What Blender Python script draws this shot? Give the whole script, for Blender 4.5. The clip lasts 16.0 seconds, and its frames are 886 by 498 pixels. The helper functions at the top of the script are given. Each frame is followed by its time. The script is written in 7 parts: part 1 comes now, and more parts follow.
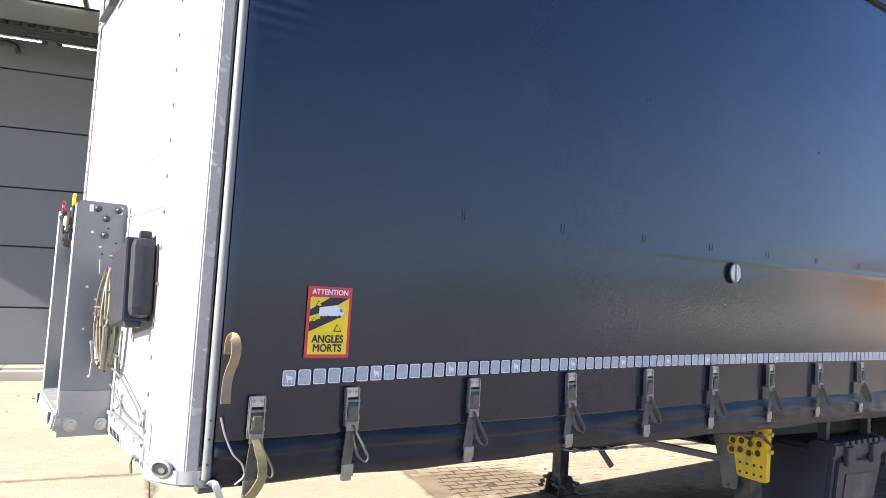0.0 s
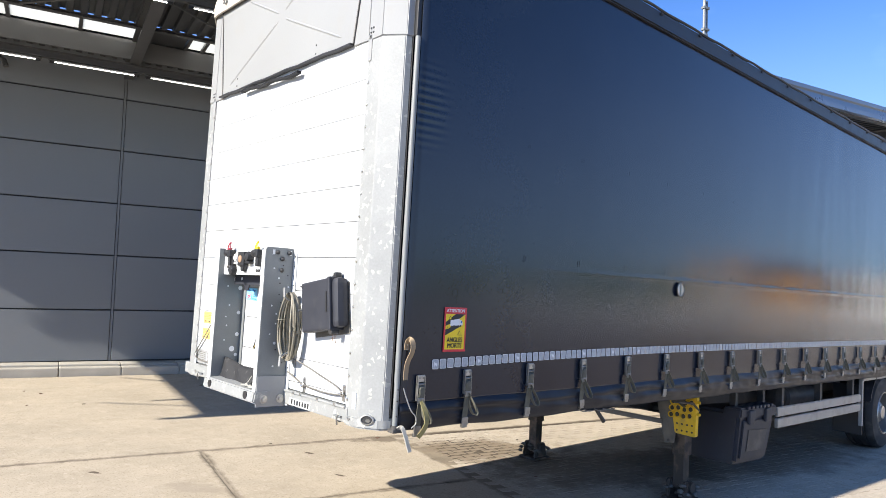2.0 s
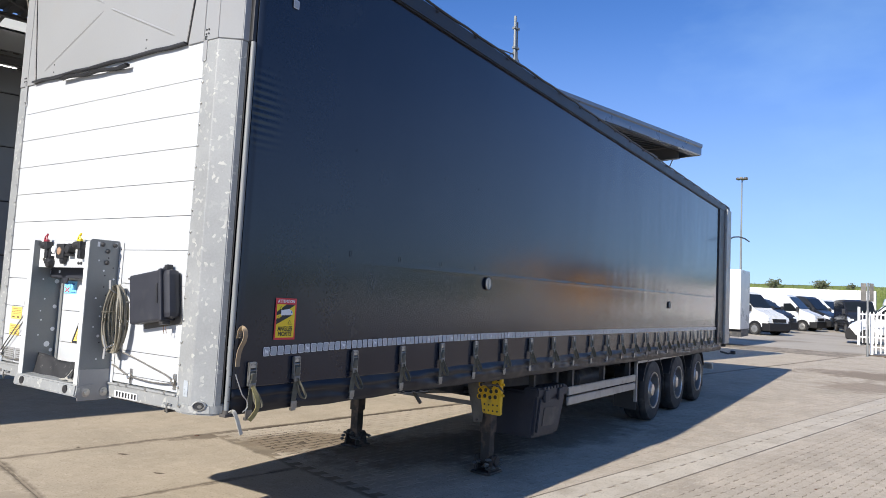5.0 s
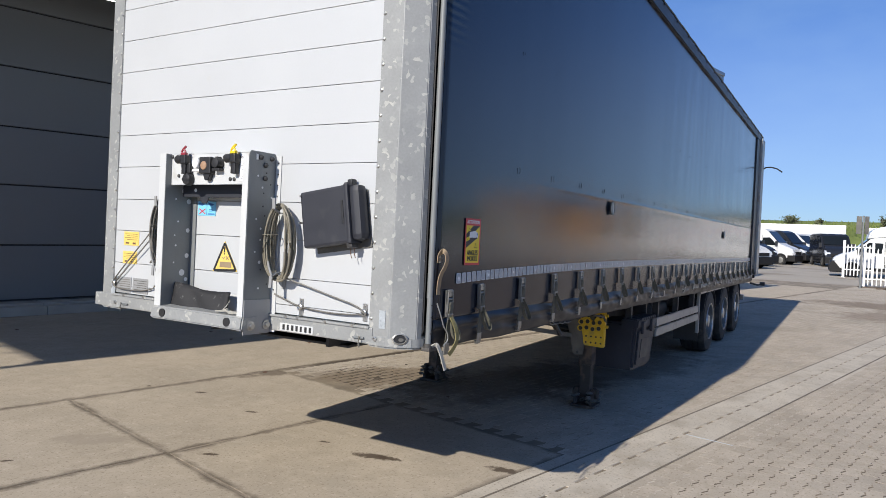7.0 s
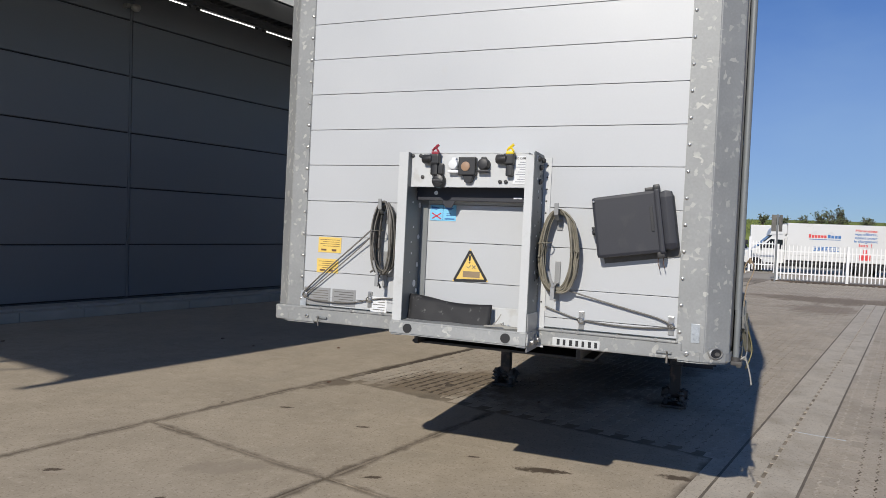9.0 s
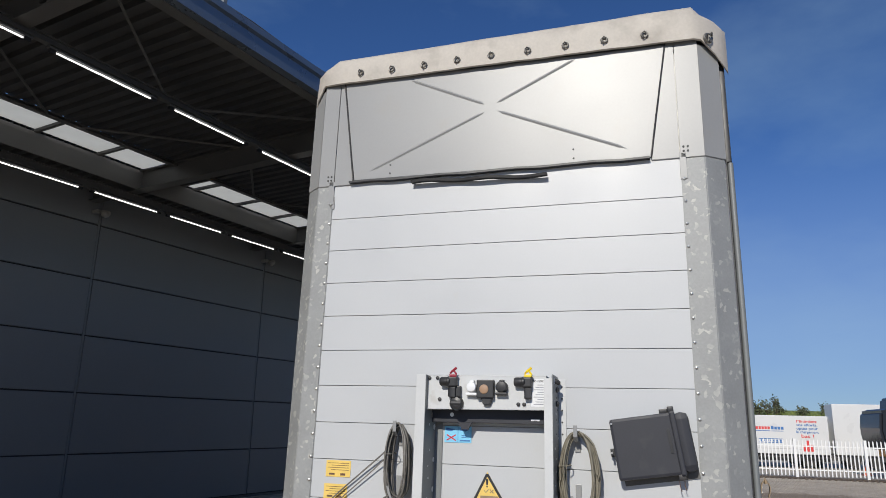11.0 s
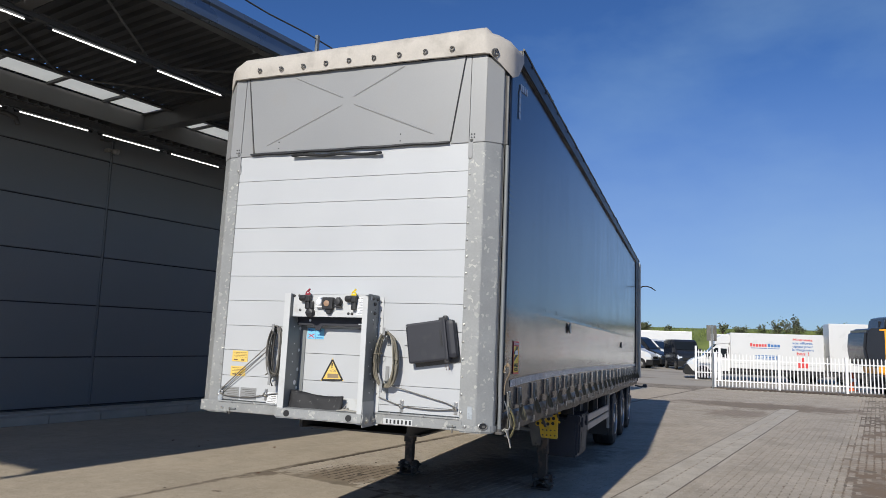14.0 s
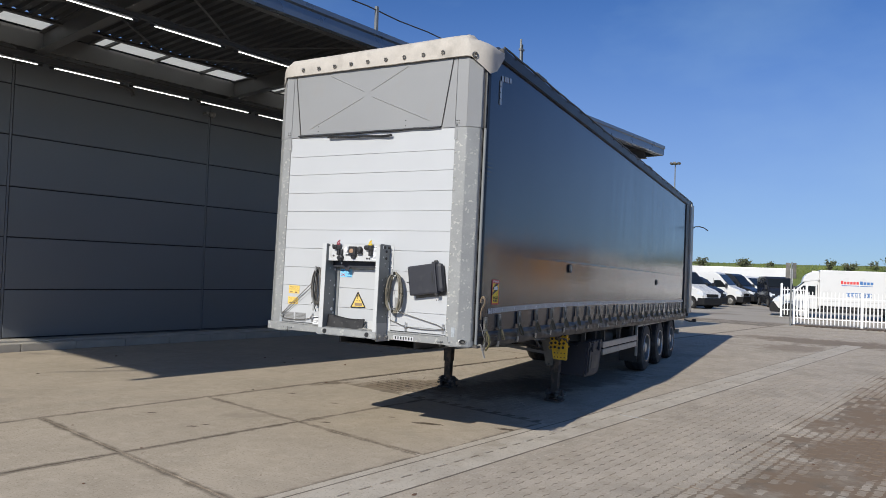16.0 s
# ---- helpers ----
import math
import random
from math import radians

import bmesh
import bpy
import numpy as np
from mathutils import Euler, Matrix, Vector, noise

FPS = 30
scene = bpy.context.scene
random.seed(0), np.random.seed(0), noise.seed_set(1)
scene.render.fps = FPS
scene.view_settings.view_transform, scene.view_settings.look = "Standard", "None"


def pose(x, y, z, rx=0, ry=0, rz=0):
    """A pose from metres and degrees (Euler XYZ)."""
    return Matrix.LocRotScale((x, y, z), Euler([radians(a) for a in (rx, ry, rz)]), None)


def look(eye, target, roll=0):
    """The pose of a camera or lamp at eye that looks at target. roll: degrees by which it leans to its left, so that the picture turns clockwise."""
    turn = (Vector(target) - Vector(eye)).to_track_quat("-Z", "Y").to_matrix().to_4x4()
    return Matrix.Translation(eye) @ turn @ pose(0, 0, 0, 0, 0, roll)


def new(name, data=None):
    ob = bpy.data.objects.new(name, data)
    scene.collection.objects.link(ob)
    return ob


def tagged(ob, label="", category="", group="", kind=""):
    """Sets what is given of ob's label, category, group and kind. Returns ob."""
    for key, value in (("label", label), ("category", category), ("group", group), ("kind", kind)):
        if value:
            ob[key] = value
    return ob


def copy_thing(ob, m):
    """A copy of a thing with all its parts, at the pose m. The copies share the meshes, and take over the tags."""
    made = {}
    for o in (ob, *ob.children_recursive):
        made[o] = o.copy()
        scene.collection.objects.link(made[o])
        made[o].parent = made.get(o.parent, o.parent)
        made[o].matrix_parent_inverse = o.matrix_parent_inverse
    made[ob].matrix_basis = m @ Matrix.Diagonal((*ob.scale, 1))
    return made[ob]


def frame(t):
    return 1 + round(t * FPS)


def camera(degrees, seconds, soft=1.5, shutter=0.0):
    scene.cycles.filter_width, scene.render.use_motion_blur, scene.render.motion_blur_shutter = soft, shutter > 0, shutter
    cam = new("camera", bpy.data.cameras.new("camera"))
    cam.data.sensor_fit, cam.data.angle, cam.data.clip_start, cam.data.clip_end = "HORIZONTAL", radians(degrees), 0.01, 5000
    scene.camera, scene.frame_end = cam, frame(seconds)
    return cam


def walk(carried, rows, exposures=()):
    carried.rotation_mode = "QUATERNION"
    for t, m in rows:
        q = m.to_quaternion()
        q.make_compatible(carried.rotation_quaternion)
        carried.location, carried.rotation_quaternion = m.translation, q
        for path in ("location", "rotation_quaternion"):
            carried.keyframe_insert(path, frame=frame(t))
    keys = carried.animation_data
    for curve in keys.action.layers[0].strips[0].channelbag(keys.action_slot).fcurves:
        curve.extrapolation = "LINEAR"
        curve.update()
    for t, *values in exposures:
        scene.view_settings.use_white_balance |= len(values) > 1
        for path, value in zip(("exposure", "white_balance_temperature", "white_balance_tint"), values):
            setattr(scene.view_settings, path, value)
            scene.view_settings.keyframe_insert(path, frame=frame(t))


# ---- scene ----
# the trailer stands nose-up by about a degree; its own frame has x to the rear, y to the building, front wall at x = 0
LEVEL = Matrix.Translation((0, 0, -0.092)) @ Matrix.Rotation(math.asin(0.018), 4, "Y")
cam = camera(65.55, 16.0, soft=0.3)
PATH = [
    (0, (-0.521, -3.522, 1.805), (0.613, -1.878, 1.916), 2.59),
    (0.5, (-0.975, -3.647, 1.784), (0.165, -2.009, 1.921), 2.41),
    (1, (-1.364, -3.893, 1.772), (-0.190, -2.278, 1.897), 2.29),
    (1.5, (-1.778, -4.057, 1.843), (-0.491, -2.530, 1.949), 2.52),
    (2, (-2.147, -4.171, 1.918), (-0.819, -2.679, 2.020), 2.55),
    (2.5, (-2.380, -4.403, 1.953), (-1.045, -2.925, 2.138), 2.38),
    (3, (-2.560, -4.484, 2.005), (-1.221, -3.033, 2.325), 2.41),
    (3.5, (-2.593, -4.447, 2.036), (-1.238, -3.036, 2.455), 2.66),
    (4, (-2.539, -4.438, 1.984), (-1.045, -3.178, 2.410), 2.66),
    (4.5, (-2.485, -4.418, 1.927), (-0.864, -3.291, 2.245), 1.96),
    (4.7, (-2.454, -4.425, 1.900), (-0.814, -3.302, 2.117), 2.21),
    (6.8, (-2.650, -3.233, 1.761), (-0.937, -2.203, 1.704), 2.11),
    (7, (-2.742, -3.039, 1.726), (-1.022, -2.021, 1.668), 2.25),
    (7.5, (-2.963, -2.548, 1.748), (-1.226, -1.558, 1.684), 2.34),
    (8, (-3.078, -1.999, 1.709), (-1.312, -1.062, 1.645), 2.45),
    (8.5, (-3.289, -1.518, 1.682), (-1.474, -0.681, 1.617), 2.41),
    (9, (-3.397, -1.161, 1.709), (-1.543, -0.416, 1.649), 2.40),
    (9.5, (-3.518, -0.924, 1.801), (-1.632, -0.258, 1.858), 2.15),
    (10, (-3.637, -0.794, 1.842), (-1.746, -0.185, 2.068), 2.31),
    (10.2, (-3.647, -0.796, 1.866), (-1.762, -0.197, 2.164), 2.17),
    (12.3, (-3.809, -1.279, 1.795), (-1.988, -0.691, 2.377), 1.38),
    (12.5, (-3.899, -1.434, 1.806), (-2.065, -0.833, 2.329), 1.96),
    (13, (-4.191, -1.811, 1.841), (-2.337, -1.195, 2.267), 2.00),
    (13.5, (-4.449, -2.196, 1.803), (-2.586, -1.547, 2.136), 2.00),
    (14, (-4.792, -2.581, 1.782), (-2.929, -1.901, 2.043), 2.12),
    (14.5, (-5.153, -2.922, 1.797), (-3.288, -2.224, 1.974), 2.14),
    (15, (-5.446, -3.324, 1.810), (-3.600, -2.563, 1.924), 2.24),
    (15.5, (-5.754, -3.671, 1.820), (-3.942, -2.829, 1.908), 2.37),
    (16, (-5.941, -4.095, 1.852), (-4.175, -3.157, 1.917), 2.33),
]
walk(cam, [(t, look(eye, target, roll)) for t, eye, target, roll in PATH],
     exposures=[(0.0, 1.50, 6950, 10), (0.5, 0.98, 6800, 10), (1.5, 1.0, 6650, 10), (2.5, 0.96, 6550, 8), (3.5, 0.78, 6450, 8), (4.5, 0.52, 6500, 10), (7.0, 0.05, 6500, 10), (8.5, -0.38, 6500, 10), (10.0, -0.42, 6450, 10),
                (12.5, -0.62, 6450, 9), (13.0, -0.63, 6450, 9), (13.5, -0.45, 6450, 9), (14.0, -0.27, 6450, 9), (15.0, -0.36, 6450, 9), (15.5, -0.20, 6450, 9), (16.0, -0.2, 6450, 9)])

# ---- world, sun ----
world = bpy.data.worlds.new("sky")
scene.world = world
world.use_nodes = True
wn, wl = world.node_tree.nodes, world.node_tree.links
wn.clear()
sky = wn.new("ShaderNodeTexSky")
sky.sky_type = "NISHITA"
sky.sun_disc = False
sky.sun_elevation, sky.sun_rotation = radians(30.4), radians(-86.1)
sky.altitude, sky.air_density, sky.dust_density, sky.ozone_density = 0, 0.75, 0.1, 3.5
wback = wn.new("ShaderNodeBackground")
wback.inputs["Strength"].default_value = 0.084
wout = wn.new("ShaderNodeOutputWorld")
# thin streaky cirrus
wtc, wmap, wnoise, wramp, wmix = (wn.new("ShaderNode" + k) for k in ("TexCoord", "Mapping", "TexNoise", "ValToRGB", "MixRGB"))
wmap.inputs["Scale"].default_value = (1.4, 2.2, 5.0)
wmap.inputs["Rotation"].default_value = (0.2, 0.1, 0.5)
wnoise.inputs["Scale"].default_value, wnoise.inputs["Detail"].default_value, wnoise.inputs["Roughness"].default_value = 1.3, 7, 0.55
wramp.color_ramp.elements[0].position, wramp.color_ramp.elements[1].position = 0.44, 0.86
wramp.color_ramp.elements[1].color = (0.28, 0.28, 0.28, 1)
wmix.inputs["Color2"].default_value = (5.7, 8.5, 10.9, 1)
wl.new(wtc.outputs["Generated"], wmap.inputs["Vector"])
wl.new(wmap.outputs["Vector"], wnoise.inputs["Vector"])
wl.new(wnoise.outputs["Fac"], wramp.inputs["Fac"])
wl.new(wramp.outputs["Color"], wmix.inputs["Fac"])
wtint = wn.new("ShaderNodeMixRGB")
wtint.blend_type = "MULTIPLY"
wtint.inputs["Fac"].default_value, wtint.inputs["Color2"].default_value = 1.0, (0.71, 1.055, 1.50, 1)
wl.new(sky.outputs["Color"], wtint.inputs["Color1"])
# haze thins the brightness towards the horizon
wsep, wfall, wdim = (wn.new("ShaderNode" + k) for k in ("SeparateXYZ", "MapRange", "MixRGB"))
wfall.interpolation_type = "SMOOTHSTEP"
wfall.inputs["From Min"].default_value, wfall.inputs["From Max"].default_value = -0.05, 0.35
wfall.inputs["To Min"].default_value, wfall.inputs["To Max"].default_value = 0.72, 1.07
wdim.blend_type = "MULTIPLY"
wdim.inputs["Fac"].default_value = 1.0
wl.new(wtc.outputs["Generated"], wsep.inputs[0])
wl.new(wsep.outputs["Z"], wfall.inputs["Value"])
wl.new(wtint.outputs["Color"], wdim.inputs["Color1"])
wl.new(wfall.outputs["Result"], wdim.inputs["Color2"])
# pale veil low in the sky
whaze, wveil = wn.new("ShaderNodeMapRange"), wn.new("ShaderNodeMixRGB")
whaze.interpolation_type = "SMOOTHSTEP"
whaze.inputs["From Min"].default_value, whaze.inputs["From Max"].default_value = 0.0, 0.42
whaze.inputs["To Min"].default_value, whaze.inputs["To Max"].default_value = 0.36, 0.0
wveil.inputs["Color2"].default_value = (7.1, 7.9, 9.2, 1)
wl.new(wsep.outputs["Z"], whaze.inputs["Value"])
wl.new(whaze.outputs["Result"], wveil.inputs["Fac"])
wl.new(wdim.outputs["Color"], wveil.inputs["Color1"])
wl.new(wveil.outputs["Color"], wmix.inputs["Color1"])
wl.new(wmix.outputs["Color"], wback.inputs["Color"])
wl.new(wback.outputs["Background"], wout.inputs["Surface"])

sun_data = bpy.data.lights.new("sun", "SUN")
sun_data.energy, sun_data.angle, sun_data.color = 5.1, radians(0.53), (0.985, 0.93, 0.835)
sun = new("sun", sun_data)
sun.matrix_world = look((-40, 3.1, 23.6), (0, 0, 0))


# ---- materials ----
def material(name, colour, rough=0.6, metal=0.0, vary=0.12, scale=6.0, fine=60.0, bump=0.15, tint=None, spots=None, random_obj=0.0, spec=0.5, rough_vary=0.12, coords="Object"):
    """A surface with colour varied at two scales, uneven gloss and fine relief; spots: (scale, low, high, colour, strength)."""
    m = bpy.data.materials.new(name)
    m.use_nodes = True
    n, l = m.node_tree.nodes, m.node_tree.links
    b = n["Principled BSDF"]
    tc = n.new("ShaderNodeTexCoord")
    big, small = n.new("ShaderNodeTexNoise"), n.new("ShaderNodeTexNoise")
    big.inputs["Scale"].default_value, big.inputs["Detail"].default_value = scale, 5
    small.inputs["Scale"].default_value, small.inputs["Detail"].default_value = fine, 3
    where = n.new("ShaderNodeNewGeometry").outputs["Position"] if coords == "World" else tc.outputs[coords]
    for k in (big, small):
        l.new(where, k.inputs["Vector"])
    dark = [max(0.0, c * (1 - vary)) for c in colour]
    light = [min(1.0, c * (1 + vary)) for c in (tint or colour)]
    mix = n.new("ShaderNodeMixRGB")
    mix.inputs["Color1"].default_value, mix.inputs["Color2"].default_value = (*dark, 1), (*light, 1)
    add = n.new("ShaderNodeMath")
    add.operation = "MULTIPLY_ADD"
    add.inputs[1].default_value, add.inputs[2].default_value = 0.35, 0.0
    l.new(small.outputs["Fac"], add.inputs[0])
    add2 = n.new("ShaderNodeMath")
    add2.operation = "MULTIPLY_ADD"
    add2.inputs[1].default_value = 0.65
    l.new(big.outputs["Fac"], add2.inputs[0])
    l.new(add.outputs[0], add2.inputs[2])
    ramp = n.new("ShaderNodeMapRange")
    ramp.inputs["From Min"].default_value, ramp.inputs["From Max"].default_value = 0.32, 0.68
    l.new(add2.outputs[0], ramp.inputs["Value"])
    l.new(ramp.outputs["Result"], mix.inputs["Fac"])
    last = mix.outputs["Color"]
    if spots:
        sc, lo, hi, sc_col, strength = spots
        sn = n.new("ShaderNodeTexNoise")
        sn.inputs["Scale"].default_value, sn.inputs["Detail"].default_value = sc, 4
        sr = n.new("ShaderNodeMapRange")
        sr.inputs["From Min"].default_value, sr.inputs["From Max"].default_value, sr.inputs["To Max"].default_value = lo, hi, strength
        sm = n.new("ShaderNodeMixRGB")
        sm.inputs["Color2"].default_value = (*sc_col, 1)
        l.new(where, sn.inputs["Vector"])
        l.new(sn.outputs["Fac"], sr.inputs["Value"])
        l.new(sr.outputs["Result"], sm.inputs["Fac"])
        l.new(last, sm.inputs["Color1"])
        last = sm.outputs["Color"]
    if random_obj:
        oi, hs, mr = n.new("ShaderNodeObjectInfo"), n.new("ShaderNodeHueSaturation"), n.new("ShaderNodeMapRange")
        mr.inputs["To Min"].default_value, mr.inputs["To Max"].default_value = 1 - random_obj, 1 + random_obj
        l.new(oi.outputs["Random"], mr.inputs["Value"])
        l.new(mr.outputs["Result"], hs.inputs["Value"])
        l.new(last, hs.inputs["Color"])
        last = hs.outputs["Color"]
    l.new(last, b.inputs["Base Color"])
    rr = n.new("ShaderNodeMapRange")
    rr.inputs["To Min"].default_value, rr.inputs["To Max"].default_value = max(0.02, rough - rough_vary), min(1, rough + rough_vary)
    l.new(big.outputs["Fac"], rr.inputs["Value"])
    l.new(rr.outputs["Result"], b.inputs["Roughness"])
    b.inputs["Metallic"].default_value, b.inputs["Specular IOR Level"].default_value = metal, spec
    if bump:
        bp = n.new("ShaderNodeBump")
        bp.inputs["Strength"].default_value, bp.inputs["Distance"].default_value = bump, 0.004
        l.new(add2.outputs[0], bp.inputs["Height"])
        l.new(bp.outputs["Normal"], b.inputs["Normal"])
    return m


def glowing(name, colour, strength):
    m = bpy.data.materials.new(name)
    m.use_nodes = True
    b = m.node_tree.nodes["Principled BSDF"]
    b.inputs["Base Color"].default_value = (*colour, 1)
    b.inputs["Emission Color"].default_value, b.inputs["Emission Strength"].default_value = (*colour, 1), strength
    return m


def galvanised():
    """Weathered zinc: grey with pale flaky spangle."""
    m = material("galvanised_steel", (0.285, 0.292, 0.29), 0.55, 0.15, 0.12, 5, 90, 0.12)
    n, l = m.node_tree.nodes, m.node_tree.links
    b = n["Principled BSDF"]
    base = b.inputs["Base Color"].links[0].from_socket
    tc = n.new("ShaderNodeTexCoord")
    warp, vo, no, rr, mx = (n.new("ShaderNode" + k) for k in ("MixRGB", "TexVoronoi", "TexNoise", "MapRange", "MixRGB"))
    no.inputs["Scale"].default_value = 14
    warp.inputs["Fac"].default_value = 0.07
    vo.inputs["Scale"].default_value = 52
    l.new(tc.outputs["Object"], no.inputs["Vector"])
    l.new(tc.outputs["Object"], warp.inputs["Color1"])
    l.new(no.outputs["Color"], warp.inputs["Color2"])
    l.new(warp.outputs["Color"], vo.inputs["Vector"])
    sep = n.new("ShaderNodeSeparateColor")
    l.new(vo.outputs["Color"], sep.inputs["Color"])
    rr.inputs["From Min"].default_value, rr.inputs["From Max"].default_value, rr.inputs["To Max"].default_value = 0.84, 0.93, 0.66
    l.new(sep.outputs["Red"], rr.inputs["Value"])
    # the flakes come in clusters
    cl, cr, mu = n.new("ShaderNodeTexNoise"), n.new("ShaderNodeMapRange"), n.new("ShaderNodeMath")
    cl.inputs["Scale"].default_value, cl.inputs["Detail"].default_value = 11, 3
    cr.inputs["From Min"].default_value, cr.inputs["From Max"].default_value, cr.inputs["To Min"].default_value = 0.42, 0.58, 0.12
    mu.operation = "MULTIPLY"
    l.new(tc.outputs["Object"], cl.inputs["Vector"])
    l.new(cl.outputs["Fac"], cr.inputs["Value"])
    l.new(cr.outputs["Result"], mu.inputs[0])
    l.new(rr.outputs["Result"], mu.inputs[1])
    l.new(mu.outputs[0], mx.inputs["Fac"])
    l.new(base, mx.inputs["Color1"])
    mx.inputs["Color2"].default_value = (0.53, 0.52, 0.48, 1)
    l.new(mx.outputs["Color"], b.inputs["Base Color"])
    return m


M_zinc = galvanised()
M_zinc_plain = material("zinc_plate", (0.20, 0.212, 0.215), 0.55, 0.2, 0.08, 8, 120, 0.08, spots=(9, 0.6, 0.75, (0.21, 0.21, 0.205), 0.5))
M_plank = material("white_aluminium", (0.50, 0.512, 0.523), 0.40, 0.0, 0.025, 2, 90, 0.04, spots=(7, 0.66, 0.8, (0.50, 0.48, 0.44), 0.35))
M_white = material("white_paint", (0.56, 0.57, 0.57), 0.45, 0.0, 0.04, 5, 80, 0.05, spots=(11, 0.62, 0.74, (0.42, 0.40, 0.36), 0.5))
M_flap = material("grey_painted_sheet", (0.285, 0.288, 0.288), 0.37, 0.0, 0.035, 1.5, 70, 0.03, spots=(5, 0.58, 0.78, (0.29, 0.275, 0.25), 0.4), rough_vary=0.05)
M_cap = material("dirty_white_tarpaulin", (0.50, 0.46, 0.405), 0.6, 0.0, 0.10, 7, 60, 0.25, spots=(6, 0.55, 0.72, (0.30, 0.27, 0.23), 0.55))
M_curtain = material("dark_blue_grey_vinyl", (0.0135, 0.0185, 0.031), 0.17, 0.0, 0.18, 1.6, 60, 0.0, spots=(2.5, 0.60, 0.8, (0.04, 0.043, 0.05), 0.3), rough_vary=0.05, spec=0.56)
M_skirt = material("folded_dark_vinyl", (0.013, 0.015, 0.022), 0.36, 0.0, 0.2, 3, 120, 0.15, spots=(5, 0.58, 0.76, (0.04, 0.038, 0.036), 0.2), rough_vary=0.10, spec=0.26)
M_black = material("black_plastic", (0.022, 0.022, 0.024), 0.45, 0.0, 0.15, 9, 150, 0.1, spots=(9, 0.62, 0.8, (0.10, 0.09, 0.08), 0.4))
M_box = material("charcoal_plastic", (0.023, 0.0245, 0.033), 0.55, 0.0, 0.15, 9, 150, 0.12, spots=(10, 0.6, 0.8, (0.08, 0.078, 0.075), 0.3))
M_rubber = material("tyre_rubber", (0.028, 0.027, 0.026), 0.75, 0.0, 0.2, 14, 150, 0.3, spots=(6, 0.5, 0.7, (0.12, 0.11, 0.095), 0.5))
M_mat = material("worn_rubber_mat", (0.017, 0.017, 0.019), 0.7, 0.0, 0.2, 14, 150, 0.3, spots=(34, 0.62, 0.72, (0.16, 0.155, 0.15), 0.6))
M_chassis = material("painted_chassis_steel", (0.035, 0.035, 0.037), 0.55, 0.0, 0.2, 6, 90, 0.2, spots=(5, 0.5, 0.7, (0.13, 0.115, 0.10), 0.6))
M_leg = material("muddy_landing_leg_steel", (0.036, 0.031, 0.028), 0.6, 0.0, 0.25, 8, 90, 0.3, spots=(9, 0.50, 0.64, (0.15, 0.105, 0.075), 0.7))
M_chassis_grey = material("dusty_grey_steel", (0.13, 0.125, 0.115), 0.6, 0.2, 0.2, 6, 90, 0.2, spots=(6, 0.5, 0.7, (0.20, 0.18, 0.15), 0.6))
M_guard = material("grey_aluminium_rail", (0.36, 0.36, 0.35), 0.45, 0.5, 0.1, 5, 90, 0.1, spots=(7, 0.5, 0.7, (0.2, 0.18, 0.15), 0.5))
M_steel = material("bright_steel", (0.50, 0.49, 0.47), 0.32, 0.9, 0.1, 20, 200, 0.1, spots=(20, 0.55, 0.7, (0.22, 0.18, 0.14), 0.5))
M_eyelet = material("tarnished_eyelet", (0.17, 0.165, 0.155), 0.45, 0.5, 0.2, 40, 200, 0.1)
M_rim = material("wheel_rim_steel", (0.24, 0.24, 0.235), 0.40, 0.5, 0.12, 9, 120, 0.1, spots=(8, 0.55, 0.7, (0.2, 0.18, 0.15), 0.5))
M_rust = material("rusty_steel", (0.16, 0.09, 0.06), 0.8, 0.2, 0.35, 18, 150, 0.4)
M_strap_yellow = material("yellow_olive_webbing", (0.25, 0.215, 0.095), 0.85, 0.0, 0.25, 40, 420, 0.4)
M_strap = material("olive_webbing", (0.115, 0.111, 0.086), 0.85, 0.0, 0.2, 25, 400, 0.4)
M_buckle = material("worn_grey_buckle_steel", (0.28, 0.275, 0.26), 0.34, 0.7, 0.2, 20, 200, 0.1, spots=(30, 0.5, 0.7, (0.36, 0.35, 0.33), 0.6))
M_strap_tan = material("tan_webbing", (0.29, 0.215, 0.135), 0.8, 0.0, 0.15, 20, 400, 0.3)
M_strap_pale = material("pale_webbing", (0.34, 0.33, 0.295), 0.8, 0.0, 0.2, 20, 400, 0.3)
M_tape = material("white_reflective_tape", (0.37, 0.40, 0.43), 0.3, 0.0, 0.22, 60, 420, 0.15)
M_red = material("red_print", (0.62, 0.035, 0.05), 0.4, 0.0, 0.04, 20, 200, 0.0)
M_yellow = material("yellow_print", (0.85, 0.62, 0.02), 0.4, 0.0, 0.04, 20, 200, 0.0)
M_yellow_dull = material("faded_yellow_label", (0.78, 0.55, 0.14), 0.5, 0.0, 0.06, 20, 200, 0.0)
M_ink = material("black_print", (0.02, 0.02, 0.022), 0.5, 0.0, 0.1, 20, 200, 0.0)
M_paper = material("white_label", (0.74, 0.75, 0.76), 0.45, 0.0, 0.04, 20, 200, 0.0)
M_blue = material("light_blue_label", (0.22, 0.58, 0.82), 0.4, 0.0, 0.05, 20, 200, 0.0)
M_blue_dark = material("blue_print", (0.05, 0.17, 0.42), 0.45, 0.0, 0.05, 20, 200, 0.0)
M_print_grey = material("faded_grey_print", (0.30, 0.31, 0.35), 0.5, 0.0, 0.1, 20, 200, 0.0)
M_red_ink = material("red_lettering", (0.66, 0.06, 0.06), 0.45, 0.0, 0.05, 20, 200, 0.0)
